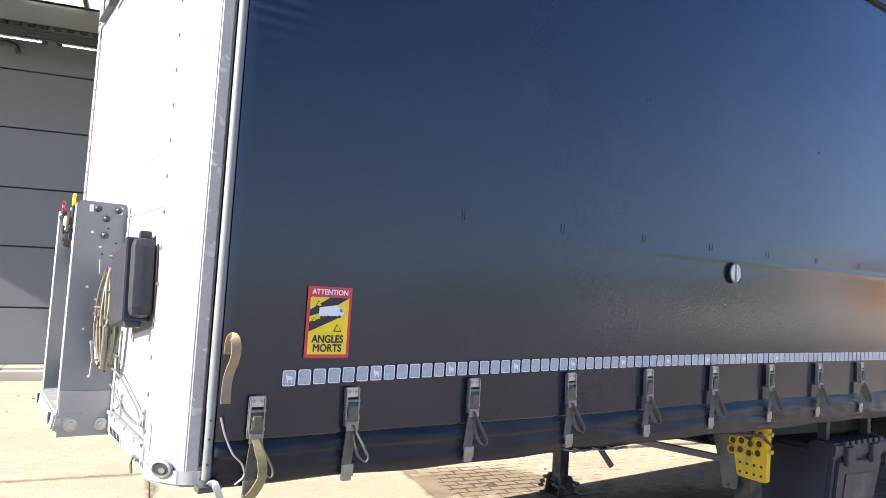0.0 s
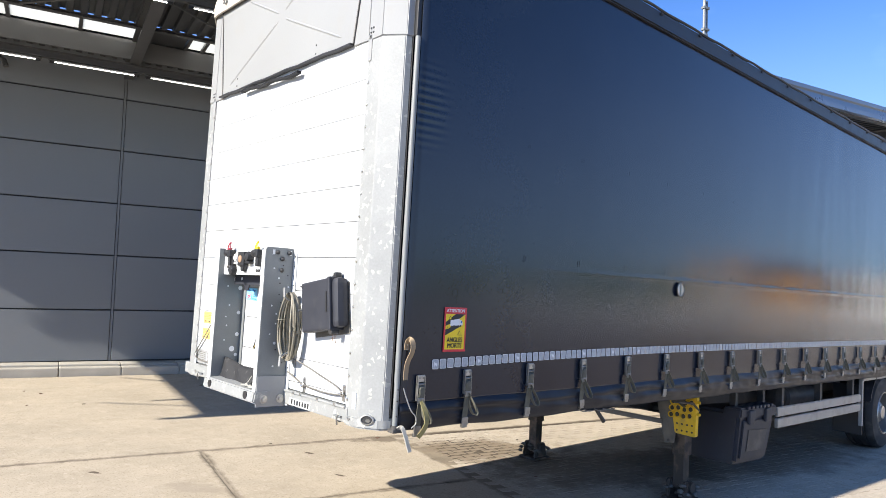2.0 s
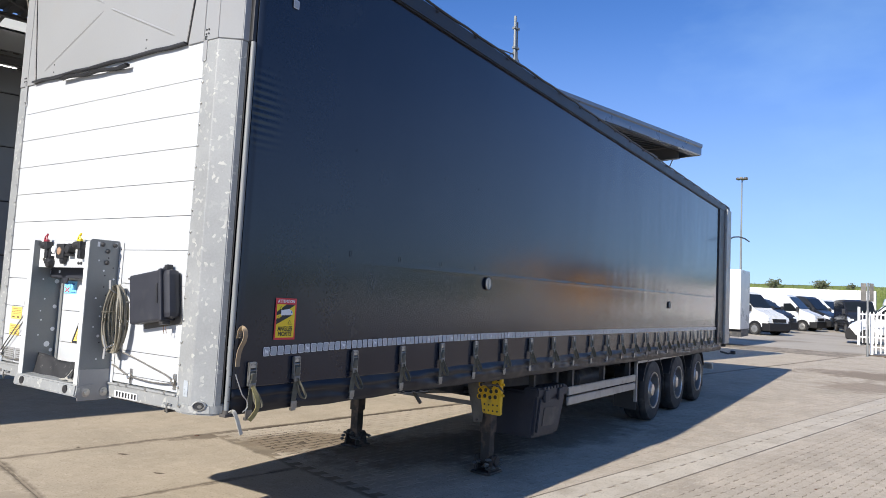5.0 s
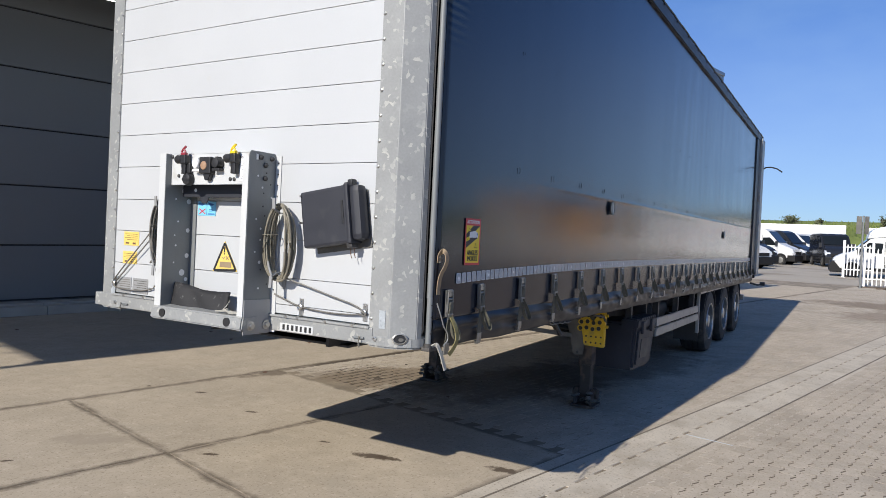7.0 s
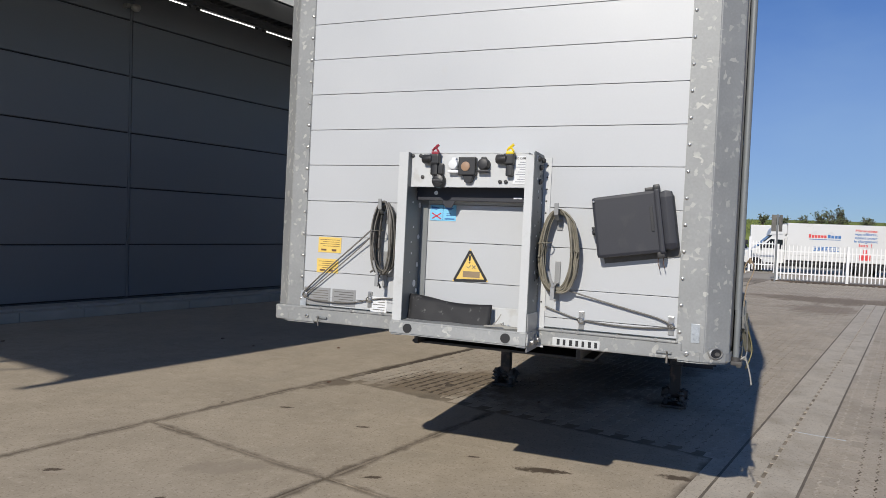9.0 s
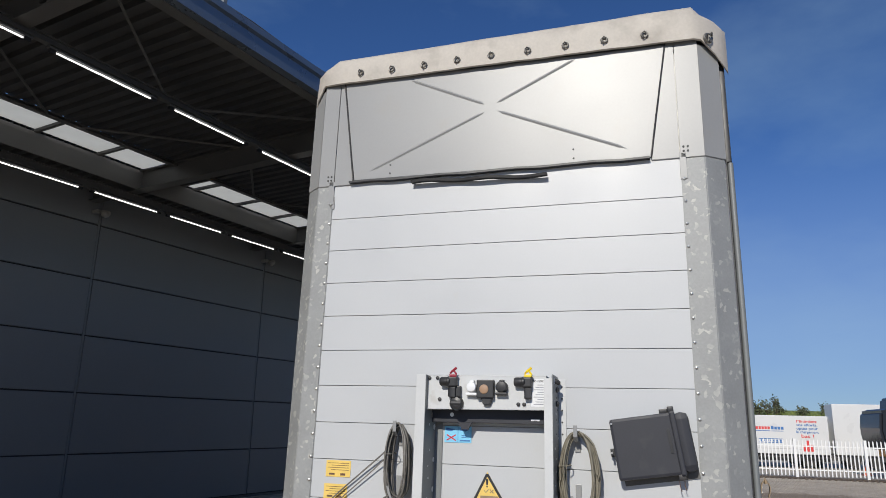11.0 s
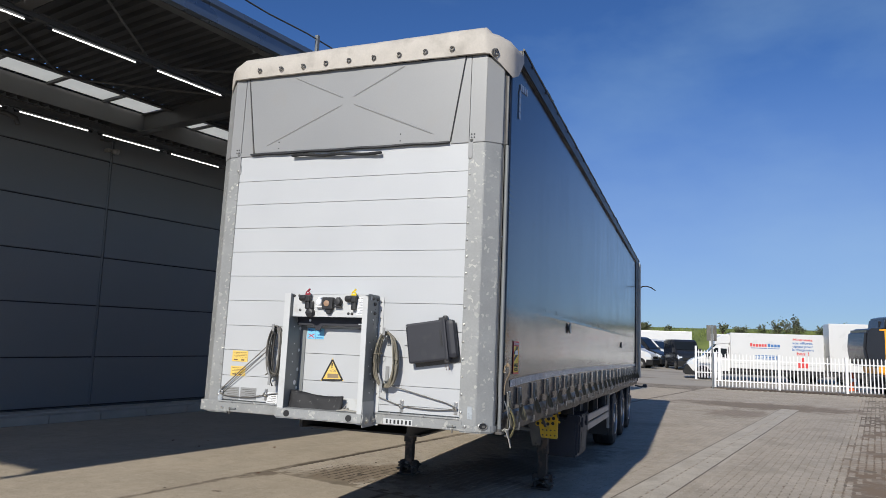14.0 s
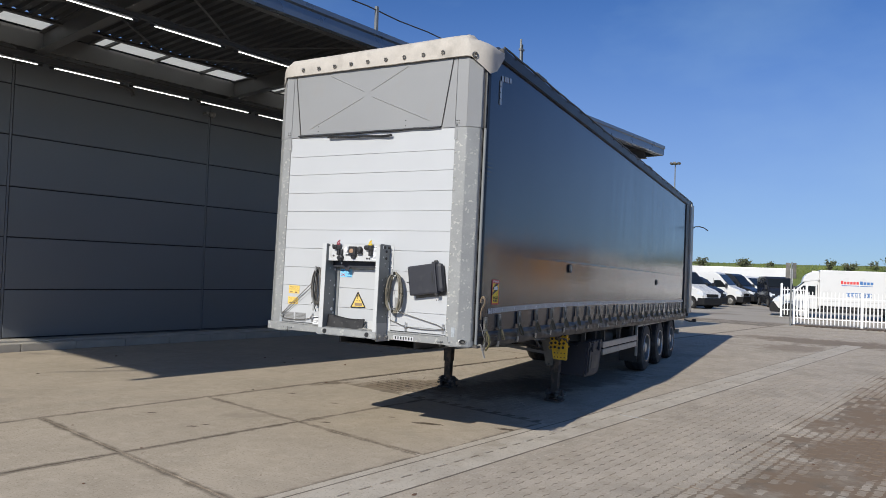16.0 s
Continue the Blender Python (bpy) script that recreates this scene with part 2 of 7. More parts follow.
M_chock = material("yellow_plastic", (0.72, 0.47, 0.02), 0.5, 0.0, 0.1, 12, 120, 0.15, spots=(9, 0.55, 0.72, (0.30, 0.22, 0.08), 0.5))
M_coup_red = material("red_coupling", (0.30, 0.03, 0.05), 0.4, 0.0, 0.1)
M_coup_yellow = material("yellow_coupling", (0.80, 0.58, 0.02), 0.4, 0.0, 0.1)
M_orange_plug = material("brown_orange_plug", (0.34, 0.21, 0.13), 0.5, 0.0, 0.1)
M_cable = material("pale_sheathed_cable", (0.215, 0.195, 0.150), 0.55, 0.0, 0.25, 30, 200, 0.1)
M_cable_dark = material("grey_sheathed_cable", (0.16, 0.15, 0.135), 0.5, 0.0, 0.25, 30, 200, 0.1)
M_orange = material("orange_marker_lamp", (0.75, 0.22, 0.02), 0.25, 0.0, 0.05)
M_lens = material("clear_lamp_lens", (0.65, 0.68, 0.72), 0.12, 0.0, 0.05)

M_panel = material("anthracite_wall_panel", (0.175, 0.187, 0.202), 0.42, 0.0, 0.03, 0.7, 50, 0.03, spots=(1.2, 0.55, 0.8, (0.19, 0.19, 0.197), 0.4), random_obj=0.03)
M_joint = material("panel_joint", (0.04, 0.042, 0.046), 0.7, 0.0, 0.1)
M_roof = material("grey_roof_deck", (0.054, 0.057, 0.062), 0.55, 0.1, 0.08, 3, 60, 0.05)
M_beam = material("grey_steel_beam", (0.092, 0.093, 0.095), 0.5, 0.1, 0.08, 3, 60, 0.05)
M_fascia = material("blue_grey_fascia", (0.185, 0.225, 0.275), 0.30, 0.55, 0.06, 2, 60, 0.04, spots=(4, 0.58, 0.78, (0.24, 0.26, 0.29), 0.5))
M_kerb = material("kerb_concrete", (0.42, 0.39, 0.34), 0.85, 0.0, 0.12, 3, 80, 0.3)
M_slab = material("pale_concrete_slab", (0.475, 0.402, 0.308), 0.88, 0.0, 0.13, 1.1, 70, 0.25, spots=(1.7, 0.56, 0.74, (0.36, 0.315, 0.25), 0.4), random_obj=0.02, coords="World")
M_paver = material("worn_concrete_paver", (0.475, 0.408, 0.325), 0.9, 0.0, 0.12, 0.9, 60, 0.3, spots=(0.7, 0.54, 0.66, (0.31, 0.262, 0.20), 0.5), random_obj=0.07, coords="World")
M_bumper = material("black_bumper_plastic", (0.012, 0.012, 0.013), 0.6, 0.0, 0.1, 6, 60, 0.05, spec=0.3)
M_joint_fill = material("sand_filled_joint", (0.255, 0.210, 0.155), 0.95, 0.0, 0.2, 1.2, 60, 0.3, spots=(1.1, 0.47, 0.56, (0.13, 0.10, 0.07), 0.9), coords="World")
M_joint_sand = material("joint_sand", (0.185, 0.150, 0.108), 0.95, 0.0, 0.35, 1.2, 40, 0.4, coords="World")
M_drain = material("drain_concrete", (0.55, 0.49, 0.405), 0.88, 0.0, 0.12, 1.5, 70, 0.25, spots=(2.2, 0.55, 0.7, (0.33, 0.28, 0.215), 0.5), coords="World")
M_ground = material("dusty_paved_yard", (0.41, 0.362, 0.295), 0.92, 0.0, 0.12, 0.25, 8, 0.2, spots=(0.22, 0.52, 0.66, (0.20, 0.16, 0.115), 0.65))
M_wet = material("damp_stain", (0.185, 0.155, 0.118), 0.8, 0.0, 0.3, 4, 50, 0.2)
# dark tone of the fence foot, also used for the pales' modelled shadows
M_fence_foot = material("dark_fence_foot", (0.10, 0.075, 0.055), 0.95, 0.0, 0.3, 3, 50, 0.4)
M_dirt = material("trodden_dirt", (0.24, 0.195, 0.14), 0.95, 0.0, 0.3, 3, 50, 0.4, coords="World")
M_grass = material("meadow_grass", (0.10, 0.15, 0.028), 0.9, 0.0, 0.30, 0.25, 6, 0.3, tint=(0.17, 0.20, 0.05))
M_leaf = material("shrub_leaves", (0.075, 0.098, 0.045), 0.8, 0.0, 0.4, 0.8, 9, 0.3, tint=(0.14, 0.15, 0.08))
M_bark = material("bark", (0.09, 0.07, 0.05), 0.9, 0.0, 0.3)
M_van_white = material("white_vehicle_paint", (0.66, 0.66, 0.65), 0.3, 0.0, 0.03, 1, 40, 0.0)
M_van_dark = material("dark_vehicle_paint", (0.02, 0.022, 0.028), 0.22, 0.0, 0.1, 1, 40, 0.0)
M_glass_dark = material("vehicle_glass", (0.012, 0.015, 0.018), 0.08, 0.0, 0.1, 1, 40, 0.0, rough_vary=0.02, spec=0.25)
M_digger = material("orange_yellow_machine_paint", (0.80, 0.36, 0.02), 0.35, 0.0, 0.05, 2, 40, 0.0)
M_fence = material("white_fence_paint", (0.80, 0.80, 0.79), 0.5, 0.0, 0.04, 3, 60, 0.05)
M_cone = material("orange_cone_plastic", (0.80, 0.14, 0.03), 0.5, 0.0, 0.05)
M_tube = glowing("led_tube", (1.0, 0.97, 0.92), 4.0)
M_upstand = material("pale_grey_sheet", (0.13, 0.13, 0.13), 0.6, 0.0, 0.06, 2, 60, 0.05)


def frosted():
    """Milky skylight sheet that scatters the daylight through."""
    m = bpy.data.materials.new("frosted_skylight")
    m.use_nodes = True
    n, l = m.node_tree.nodes, m.node_tree.links
    tr, mx, nz, rr = (n.new("ShaderNode" + k) for k in ("BsdfTranslucent", "MixShader", "TexNoise", "ValToRGB"))
    rr.color_ramp.elements[0].color, rr.color_ramp.elements[1].color = (0.74, 0.73, 0.67, 1), (0.84, 0.83, 0.77, 1)
    nz.inputs["Scale"].default_value = 3
    l.new(nz.outputs["Fac"], rr.inputs["Fac"])
    l.new(rr.outputs["Color"], tr.inputs["Color"])
    mx.inputs["Fac"].default_value = 0.96
    l.new(n["Principled BSDF"].outputs["BSDF"], mx.inputs[1])
    l.new(tr.outputs["BSDF"], mx.inputs[2])
    l.new(mx.outputs["Shader"], n["Material Output"].inputs["Surface"])
    return m


M_pane = frosted()


def speckle(m, scale, low, high, colour, strength, stretch=1.0):
    """A further layer of worn or dirty patches over a paving material."""
    n, l = m.node_tree.nodes, m.node_tree.links
    b = n["Principled BSDF"]
    base = b.inputs["Base Color"].links[0].from_socket
    geo, mp, nz, rr, mx = (n.new("ShaderNode" + k) for k in ("NewGeometry", "Mapping", "TexNoise", "MapRange", "MixRGB"))
    mp.inputs["Scale"].default_value = (1.0, stretch, 1.0)
    mp.inputs["Location"].default_value = (scale * 3.7, scale, 0)
    nz.inputs["Scale"].default_value, nz.inputs["Detail"].default_value, nz.inputs["Roughness"].default_value = scale, 5, 0.6
    rr.inputs["From Min"].default_value, rr.inputs["From Max"].default_value, rr.inputs["To Max"].default_value = low, high, strength
    mx.inputs["Color2"].default_value = (*colour, 1)
    l.new(geo.outputs["Position"], mp.inputs["Vector"])
    l.new(mp.outputs["Vector"], nz.inputs["Vector"])
    l.new(nz.outputs["Fac"], rr.inputs["Value"])
    l.new(rr.outputs["Result"], mx.inputs["Fac"])
    l.new(base, mx.inputs["Color1"])
    l.new(mx.outputs["Color"], b.inputs["Base Color"])


def stain_or_shade(m, u, v, ru, rv, turn, colour, strength, rough=None):
    """An irregular patch of dirt, damp or painted shade on the paving, given in the paving's own u and v."""
    n, l = m.node_tree.nodes, m.node_tree.links
    b = n["Principled BSDF"]
    base = b.inputs["Base Color"].links[0].from_socket
    geo, mp, ln, nz, ad, rr, mx = (n.new("ShaderNode" + k) for k in ("NewGeometry", "Mapping", "VectorMath", "TexNoise", "Math", "MapRange", "MixRGB"))
    mp.vector_type = "TEXTURE"
    p = SITE @ Vector((u, v, 0))
    mp.inputs["Location"].default_value = (p.x, p.y, 0)
    mp.inputs["Rotation"].default_value = (0, 0, radians(turn - 12.17))
    mp.inputs["Scale"].default_value = (ru, rv, 10)
    ln.operation = "LENGTH"
    nz.inputs["Scale"].default_value, nz.inputs["Detail"].default_value, nz.inputs["Roughness"].default_value = max(1.9, 0.8 / rv), 6, 0.68
    l.new(geo.outputs["Position"], mp.inputs["Vector"])
    l.new(geo.outputs["Position"], nz.inputs["Vector"])
    l.new(mp.outputs["Vector"], ln.inputs[0])
    ad.operation = "MULTIPLY_ADD"
    ad.inputs[1].default_value = 2.2
    l.new(nz.outputs["Fac"], ad.inputs[0])
    l.new(ln.outputs["Value"], ad.inputs[2])
    rr.inputs["From Min"].default_value, rr.inputs["From Max"].default_value = 1.75, 2.15
    rr.inputs["To Min"].default_value, rr.inputs["To Max"].default_value = strength, 0.0
    l.new(ad.outputs[0], rr.inputs["Value"])
    l.new(rr.outputs["Result"], mx.inputs["Fac"])
    l.new(base, mx.inputs["Color1"])
    mx.inputs["Color2"].default_value = (*colour, 1)
    l.new(mx.outputs["Color"], b.inputs["Base Color"])
M_floodglass = material("floodlight_glass", (0.75, 0.70, 0.58), 0.25, 0.0, 0.05)


# ---- mesh helpers ----
def box(lo, hi, bev=0.0, m=None):
    bm = bmesh.new()
    bmesh.ops.create_cube(bm, size=1)
    c, s = [(a + b) / 2 for a, b in zip(lo, hi)], [abs(b - a) for a, b in zip(lo, hi)]
    for v in bm.verts:
        v.co = Vector((v.co.x * s[0] + c[0], v.co.y * s[1] + c[1], v.co.z * s[2] + c[2]))
    if bev:
        bmesh.ops.bevel(bm, geom=list(bm.edges), offset=min(bev, min(s) * 0.45), segments=2, profile=0.6, affect="EDGES")
    if m:
        bm.transform(m)
    return bm


def cyl(p0, p1, r, seg=16, r2=None, bev=0.0):
    p0, p1 = Vector(p0), Vector(p1)
    bm = bmesh.new()
    bmesh.ops.create_cone(bm, cap_ends=True, segments=seg, radius1=r, radius2=r if r2 is None else r2, depth=(p1 - p0).length)
    if bev:
        bmesh.ops.bevel(bm, geom=[e for e in bm.edges if abs(e.verts[0].co.z - e.verts[1].co.z) < 1e-6], offset=bev, segments=2, affect="EDGES")
    bm.transform(Matrix.Translation((p0 + p1) / 2) @ (p1 - p0).to_track_quat("Z", "Y").to_matrix().to_4x4())
    return bm


def prism(pts, d0, d1, axis="z", bev=0.0):
    """A polygon pulled from d0 to d1 along an axis; pts are in the other two coordinates, in order."""
    bm = bmesh.new()
    order = {"x": lambda a, b, d: (d, a, b), "y": lambda a, b, d: (a, d, b), "z": lambda a, b, d: (a, b, d)}[axis]
    lo, hi = [bm.verts.new(order(a, b, d0)) for a, b in pts], [bm.verts.new(order(a, b, d1)) for a, b in pts]
    bm.faces.new(lo[::-1])
    bm.faces.new(hi)
    for i in range(len(pts)):
        j = (i + 1) % len(pts)
        bm.faces.new((lo[i], lo[j], hi[j], hi[i]))
    bmesh.ops.recalc_face_normals(bm, faces=bm.faces)
    if bev:
        bmesh.ops.bevel(bm, geom=list(bm.edges), offset=bev, segments=2, affect="EDGES")
    return bm


def sweep(pts, r, seg=6, flat=None, up=(0, 0, 1)):
    """A tube, or with flat=(half width, half thickness) a band, along points."""
    bm = bmesh.new()
    pts = [Vector(p) for p in pts]
    rings = []
    for i, p in enumerate(pts):
        d = (pts[min(i + 1, len(pts) - 1)] - pts[max(i - 1, 0)]).normalized()
        a = Vector(up).cross(d)
        a = a.normalized() if a.length > 1e-4 else Vector((1, 0, 0)).cross(d).normalized()
        b = d.cross(a).normalized()
        if flat:
            prof = [(flat[0], flat[1]), (-flat[0], flat[1]), (-flat[0], -flat[1]), (flat[0], -flat[1])]
        else:
            prof = [(r * math.cos(2 * math.pi * k / seg), r * math.sin(2 * math.pi * k / seg)) for k in range(seg)]
        rings.append([bm.verts.new(p + a * x + b * y) for x, y in prof])
    k = len(rings[0])
    for r0, r1 in zip(rings, rings[1:]):
        for j in range(k):
            bm.faces.new((r0[j], r0[(j + 1) % k], r1[(j + 1) % k], r1[j]))
    bm.faces.new(rings[0][::-1])
    bm.faces.new(rings[-1])
    bmesh.ops.recalc_face_normals(bm, faces=bm.faces)
    return bm


def flow(pts, n=5):
    """A smooth run of points through the given ones."""
    p = [Vector(q) for q in pts]
    p = [p[0] * 2 - p[1]] + p + [p[-1] * 2 - p[-2]]
    out = []
    for i in range(1, len(p) - 2):
        for k in range(n):
            t = k / n
            out.append(0.5 * (p[i] * 2 + (p[i + 1] - p[i - 1]) * t + (p[i - 1] * 2 - p[i] * 5 + p[i + 1] * 4 - p[i + 2]) * t * t + (p[i] * 3 - p[i - 1] - p[i + 1] * 3 + p[i + 2]) * t ** 3))
    return out + [p[-2]]


def lathe(profile, centre, axis="y", seg=28, loop=False):
    """Turned body: profile of (radius, distance along axis)."""
    bm = bmesh.new()
    put = {"x": lambda c, s, d: (d, c, s), "y": lambda c, s, d: (c, d, s), "z": lambda c, s, d: (c, s, d)}[axis]
    rings = [[bm.verts.new(Vector(centre) + Vector(put(r * math.cos(2 * math.pi * k / seg), r * math.sin(2 * math.pi * k / seg), d))) for k in range(seg)] for r, d in profile]
    for r0, r1 in zip(rings, rings[1:] + rings[:1] if loop else rings[1:]):
        for j in range(seg):
            bm.faces.new((r0[j], r0[(j + 1) % seg], r1[(j + 1) % seg], r1[j]))
    if not loop:
        bm.faces.new(rings[0][::-1])
        bm.faces.new(rings[-1])
    bmesh.ops.recalc_face_normals(bm, faces=bm.faces)
    return bm


def joined(*bms):
    out = bmesh.new()
    for b in bms:
        me = bpy.data.meshes.new("tmp")
        b.to_mesh(me)
        b.free()
        out.from_mesh(me)
        bpy.data.meshes.remove(me)
    return out


def mesh_of(name, bm, mat, smooth=38):
    me = bpy.data.meshes.new(name)
    if smooth:
        # bevels stay crisp beside large flats, so that the flats shade flat
        area = {f: f.calc_area() for f in bm.faces}
        limit = radians(smooth)
        for f in bm.faces:
            f.smooth = True
        for e in bm.edges:
            if len(e.link_faces) == 2:
                f, g = e.link_faces
                turn = f.normal.angle(g.normal, 0.0)
                a, b = area[f], area[g]
                e.smooth = not (turn > limit or (turn > 0.12 and max(a, b) > 5 * min(a, b)))
    bm.to_mesh(me)
    bm.free()
    me.materials.append(mat)
    return me


def part(name, bm, mat, parent, label="", smooth=38):
    """One mesh under a thing or under a part."""
    ob = new(name, mesh_of(name, bm, mat, smooth))
    ob.parent = parent
    return tagged(ob, label)


def each(name, bms, mat, parent, label=""):
    """Small alike parts, each a mesh of its own."""
    return [part(name, b, mat, parent, label) for b in bms]


def piece(name, me, parent, m):
    """One of many alike pieces on one mesh."""
    ob = new(name, me)
    ob.parent = parent
    ob.matrix_local = m
    return ob


def thing(name, label, category, m=None, group="", kind=""):
    ob = new(name)
    ob.empty_display_size = 0.2
    ob.matrix_world = m or Matrix()
    return tagged(ob, label, category, group, kind)


def solid(name, bm, mat, label, category, m=None, group="", kind="", smooth=38):
    """A thing or a piece of the setting that is one mesh."""
    ob = new(name, mesh_of(name, bm, mat, smooth))
    ob.matrix_world = m or Matrix()
    return tagged(ob, label, category, group, kind)


def lettering(text, size, m, mat, parent, name="lettering", bold=0.0, width=None, depth=0.0008):
    cu = bpy.data.curves.new("text", "FONT")
    cu.body, cu.size, cu.align_x, cu.align_y, cu.extrude = text, size, "CENTER", "CENTER", depth
    tmp = new("tmp", cu)
    bpy.context.view_layer.update()
    me = bpy.data.meshes.new_from_object(tmp.evaluated_get(bpy.context.evaluated_depsgraph_get()))
    bpy.data.objects.remove(tmp)
    bpy.data.curves.remove(cu)
    me.name = name
    me.materials.clear()
    me.materials.append(mat)
    if bold:
        # heavier strokes: the same letters again, a hair to each side
        thick = bmesh.new()
        for k, (dx, dy) in enumerate(((0, 0), (-bold, 0), (bold, 0), (0, bold), (0, -bold))):
            first = len(thick.verts)
            thick.from_mesh(me)
            thick.verts.ensure_lookup_table()
            for v in thick.verts[first:]:
                v.co += Vector((dx, dy, 0.00012 * k))
        thick.to_mesh(me)
        thick.free()
    if width:
        xs = [v.co.x for v in me.vertices]
        k = width / (max(xs) - min(xs))
        for v in me.vertices:
            v.co.x *= k
    ob = new(name, me)
    ob.parent = parent
    ob.matrix_local = m
    return ob


def edge_dirt(m, su, sv, wide, colour, strength):
    """Dirt that has gathered along the edges of each plate, su by sv metres."""
    n, l = m.node_tree.nodes, m.node_tree.links
    b = n["Principled BSDF"]
    base = b.inputs["Base Color"].links[0].from_socket
    tc, sp, nz, geo, rr, mx, low, ad = (n.new("ShaderNode" + k) for k in ("TexCoord", "SeparateXYZ", "TexNoise", "NewGeometry", "MapRange", "MixRGB", "Math", "Math"))
    l.new(tc.outputs["Generated"], sp.inputs[0])
    sides = []
    for axis, size in (("X", su), ("Y", sv)):
        pp, mu = n.new("ShaderNodeMath"), n.new("ShaderNodeMath")
        pp.operation, mu.operation = "PINGPONG", "MULTIPLY"
        pp.inputs[1].default_value, mu.inputs[1].default_value = 0.5, size
        l.new(sp.outputs[axis], pp.inputs[0])
        l.new(pp.outputs[0], mu.inputs[0])
        sides.append(mu)
    low.operation = "MINIMUM"
    l.new(sides[0].outputs[0], low.inputs[0])
    l.new(sides[1].outputs[0], low.inputs[1])
    nz.inputs["Scale"].default_value, nz.inputs["Detail"].default_value, nz.inputs["Roughness"].default_value = 3.0, 6, 0.7
    l.new(geo.outputs["Position"], nz.inputs["Vector"])
    ad.operation = "MULTIPLY_ADD"
    ad.inputs[1].default_value = wide * 3.2
    l.new(nz.outputs["Fac"], ad.inputs[0])
    l.new(low.outputs[0], ad.inputs[2])
    rr.inputs["From Min"].default_value, rr.inputs["From Max"].default_value = wide * 1.5, wide * 2.4
    rr.inputs["To Min"].default_value, rr.inputs["To Max"].default_value = strength, 0.0
    l.new(ad.outputs[0], rr.inputs["Value"])
    l.new(rr.outputs["Result"], mx.inputs["Fac"])
    l.new(base, mx.inputs["Color1"])
    mx.inputs["Color2"].default_value = (*colour, 1)
    l.new(mx.outputs["Color"], b.inputs["Base Color"])


# building frame: u along the wall, v towards it, turned from the trailer and rising slightly
SITE = Matrix.Rotation(radians(-12.17), 4, "Z")
HALL = SITE @ Matrix.Rotation(radians(-0.32), 4, "Y") @ Matrix.Rotation(radians(-0.53), 4, "X") @ Matrix.Translation((-0.426, 0.273, 0.085))
# a plane facing the front (-x) or the camera's side (-y), for flat prints: x right, y up, z out
FRONT = Matrix(((0, 0, -1, 0), (-1, 0, 0, 0), (0, 1, 0, 0), (0, 0, 0, 1)))
SIDE = Matrix(((1, 0, 0, 0), (0, 0, -1, 0), (0, 1, 0, 0), (0, 0, 0, 1)))

# ---- ground ----
def ground():
    bm = bmesh.new()
    bmesh.ops.create_grid(bm, x_segments=60, y_segments=60, size=600)
    bm.transform(Matrix.Translation((0, 0, -0.014)))
    solid("ground", bm, M_ground, "dusty beige paved yard reaching to the horizon", "ground", kind="structure")


ground()
rnd = random.Random(4)
for pm in (M_slab, M_paver, M_drain):
    speckle(pm, 0.9, 0.46, 0.66, (0.36, 0.295, 0.215), 0.24, 2.5)
    speckle(pm, 5.0, 0.50, 0.64, (0.37, 0.305, 0.225), 0.35)
    speckle(pm, 9.0, 0.52, 0.68, (0.60, 0.52, 0.41), 0.35, 0.6)
    speckle(pm, 45.0, 0.56, 0.66, (0.22, 0.175, 0.125), 0.6)
    speckle(pm, 24.0, 0.60, 0.68, (0.66, 0.58, 0.47), 0.45)
speckle(M_joint_sand, 1.5, 0.44, 0.58, (0.36, 0.30, 0.23), 0.75)
speckle(M_joint_sand, 7.0, 0.48, 0.60, (0.36, 0.30, 0.23), 0.6)
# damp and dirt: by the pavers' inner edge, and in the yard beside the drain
stain_or_shade(M_joint_sand, 4.8, 2.2, 3.2, 1.8, 0, (0.085, 0.064, 0.044), 1.0)
stain_or_shade(M_joint_sand, 9.0, -6.6, 17.0, 4.3, 0, (0.235, 0.165, 0.105), 1.0)
# joints under the trailer: damp, with its shade also put into the colour
stain_or_shade(M_joint_sand, 6.2, 0.9, 2.4, 0.9, 0, (0.045, 0.035, 0.025), 1.0)
stain_or_shade(M_paver, 3.3, 2.25, 1.0, 0.62, -10, (0.225, 0.172, 0.115), 0.85)
stain_or_shade(M_paver, 4.4, 1.2, 1.7, 0.8, -6, (0.15, 0.118, 0.085), 0.65)
# pavers under the trailer: damp plus painted shade, darker than the sun alone gives
stain_or_shade(M_paver, 6.2, 0.9, 2.2, 0.8, 0, (0.13, 0.105, 0.078), 0.6)
stain_or_shade(M_paver, 4.2, -3.95, 1.25, 0.62, -20, (0.20, 0.138, 0.084), 0.9)
stain_or_shade(M_paver, 6.9, -3.95, 1.6, 0.5, -5, (0.16, 0.115, 0.072), 0.45)
stain_or_shade(M_paver, 2.6, -3.7, 1.3, 0.5, -20, (0.17, 0.122, 0.078), 0.35)
stain_or_shade(M_paver, 21.0, -0.6, 1.6, 3.4, 8, (0.19, 0.14, 0.095), 0.75)
stain_or_shade(M_paver, 17.5, -0.1, 1.5, 1.0, 0, (0.22, 0.165, 0.115), 0.6)
stain_or_shade(M_joint_sand, 19.5, -0.6, 4.0, 3.5, 0, (0.13, 0.095, 0.062), 1.0)
stain_or_shade(M_paver, 12.5, -6.5, 6.0, 1.3, 2, (0.17, 0.122, 0.08), 0.5)
stain_or_shade(M_paver, 7.5, -4.3, 7.5, 1.35, 1, (0.25, 0.175, 0.11), 0.5)


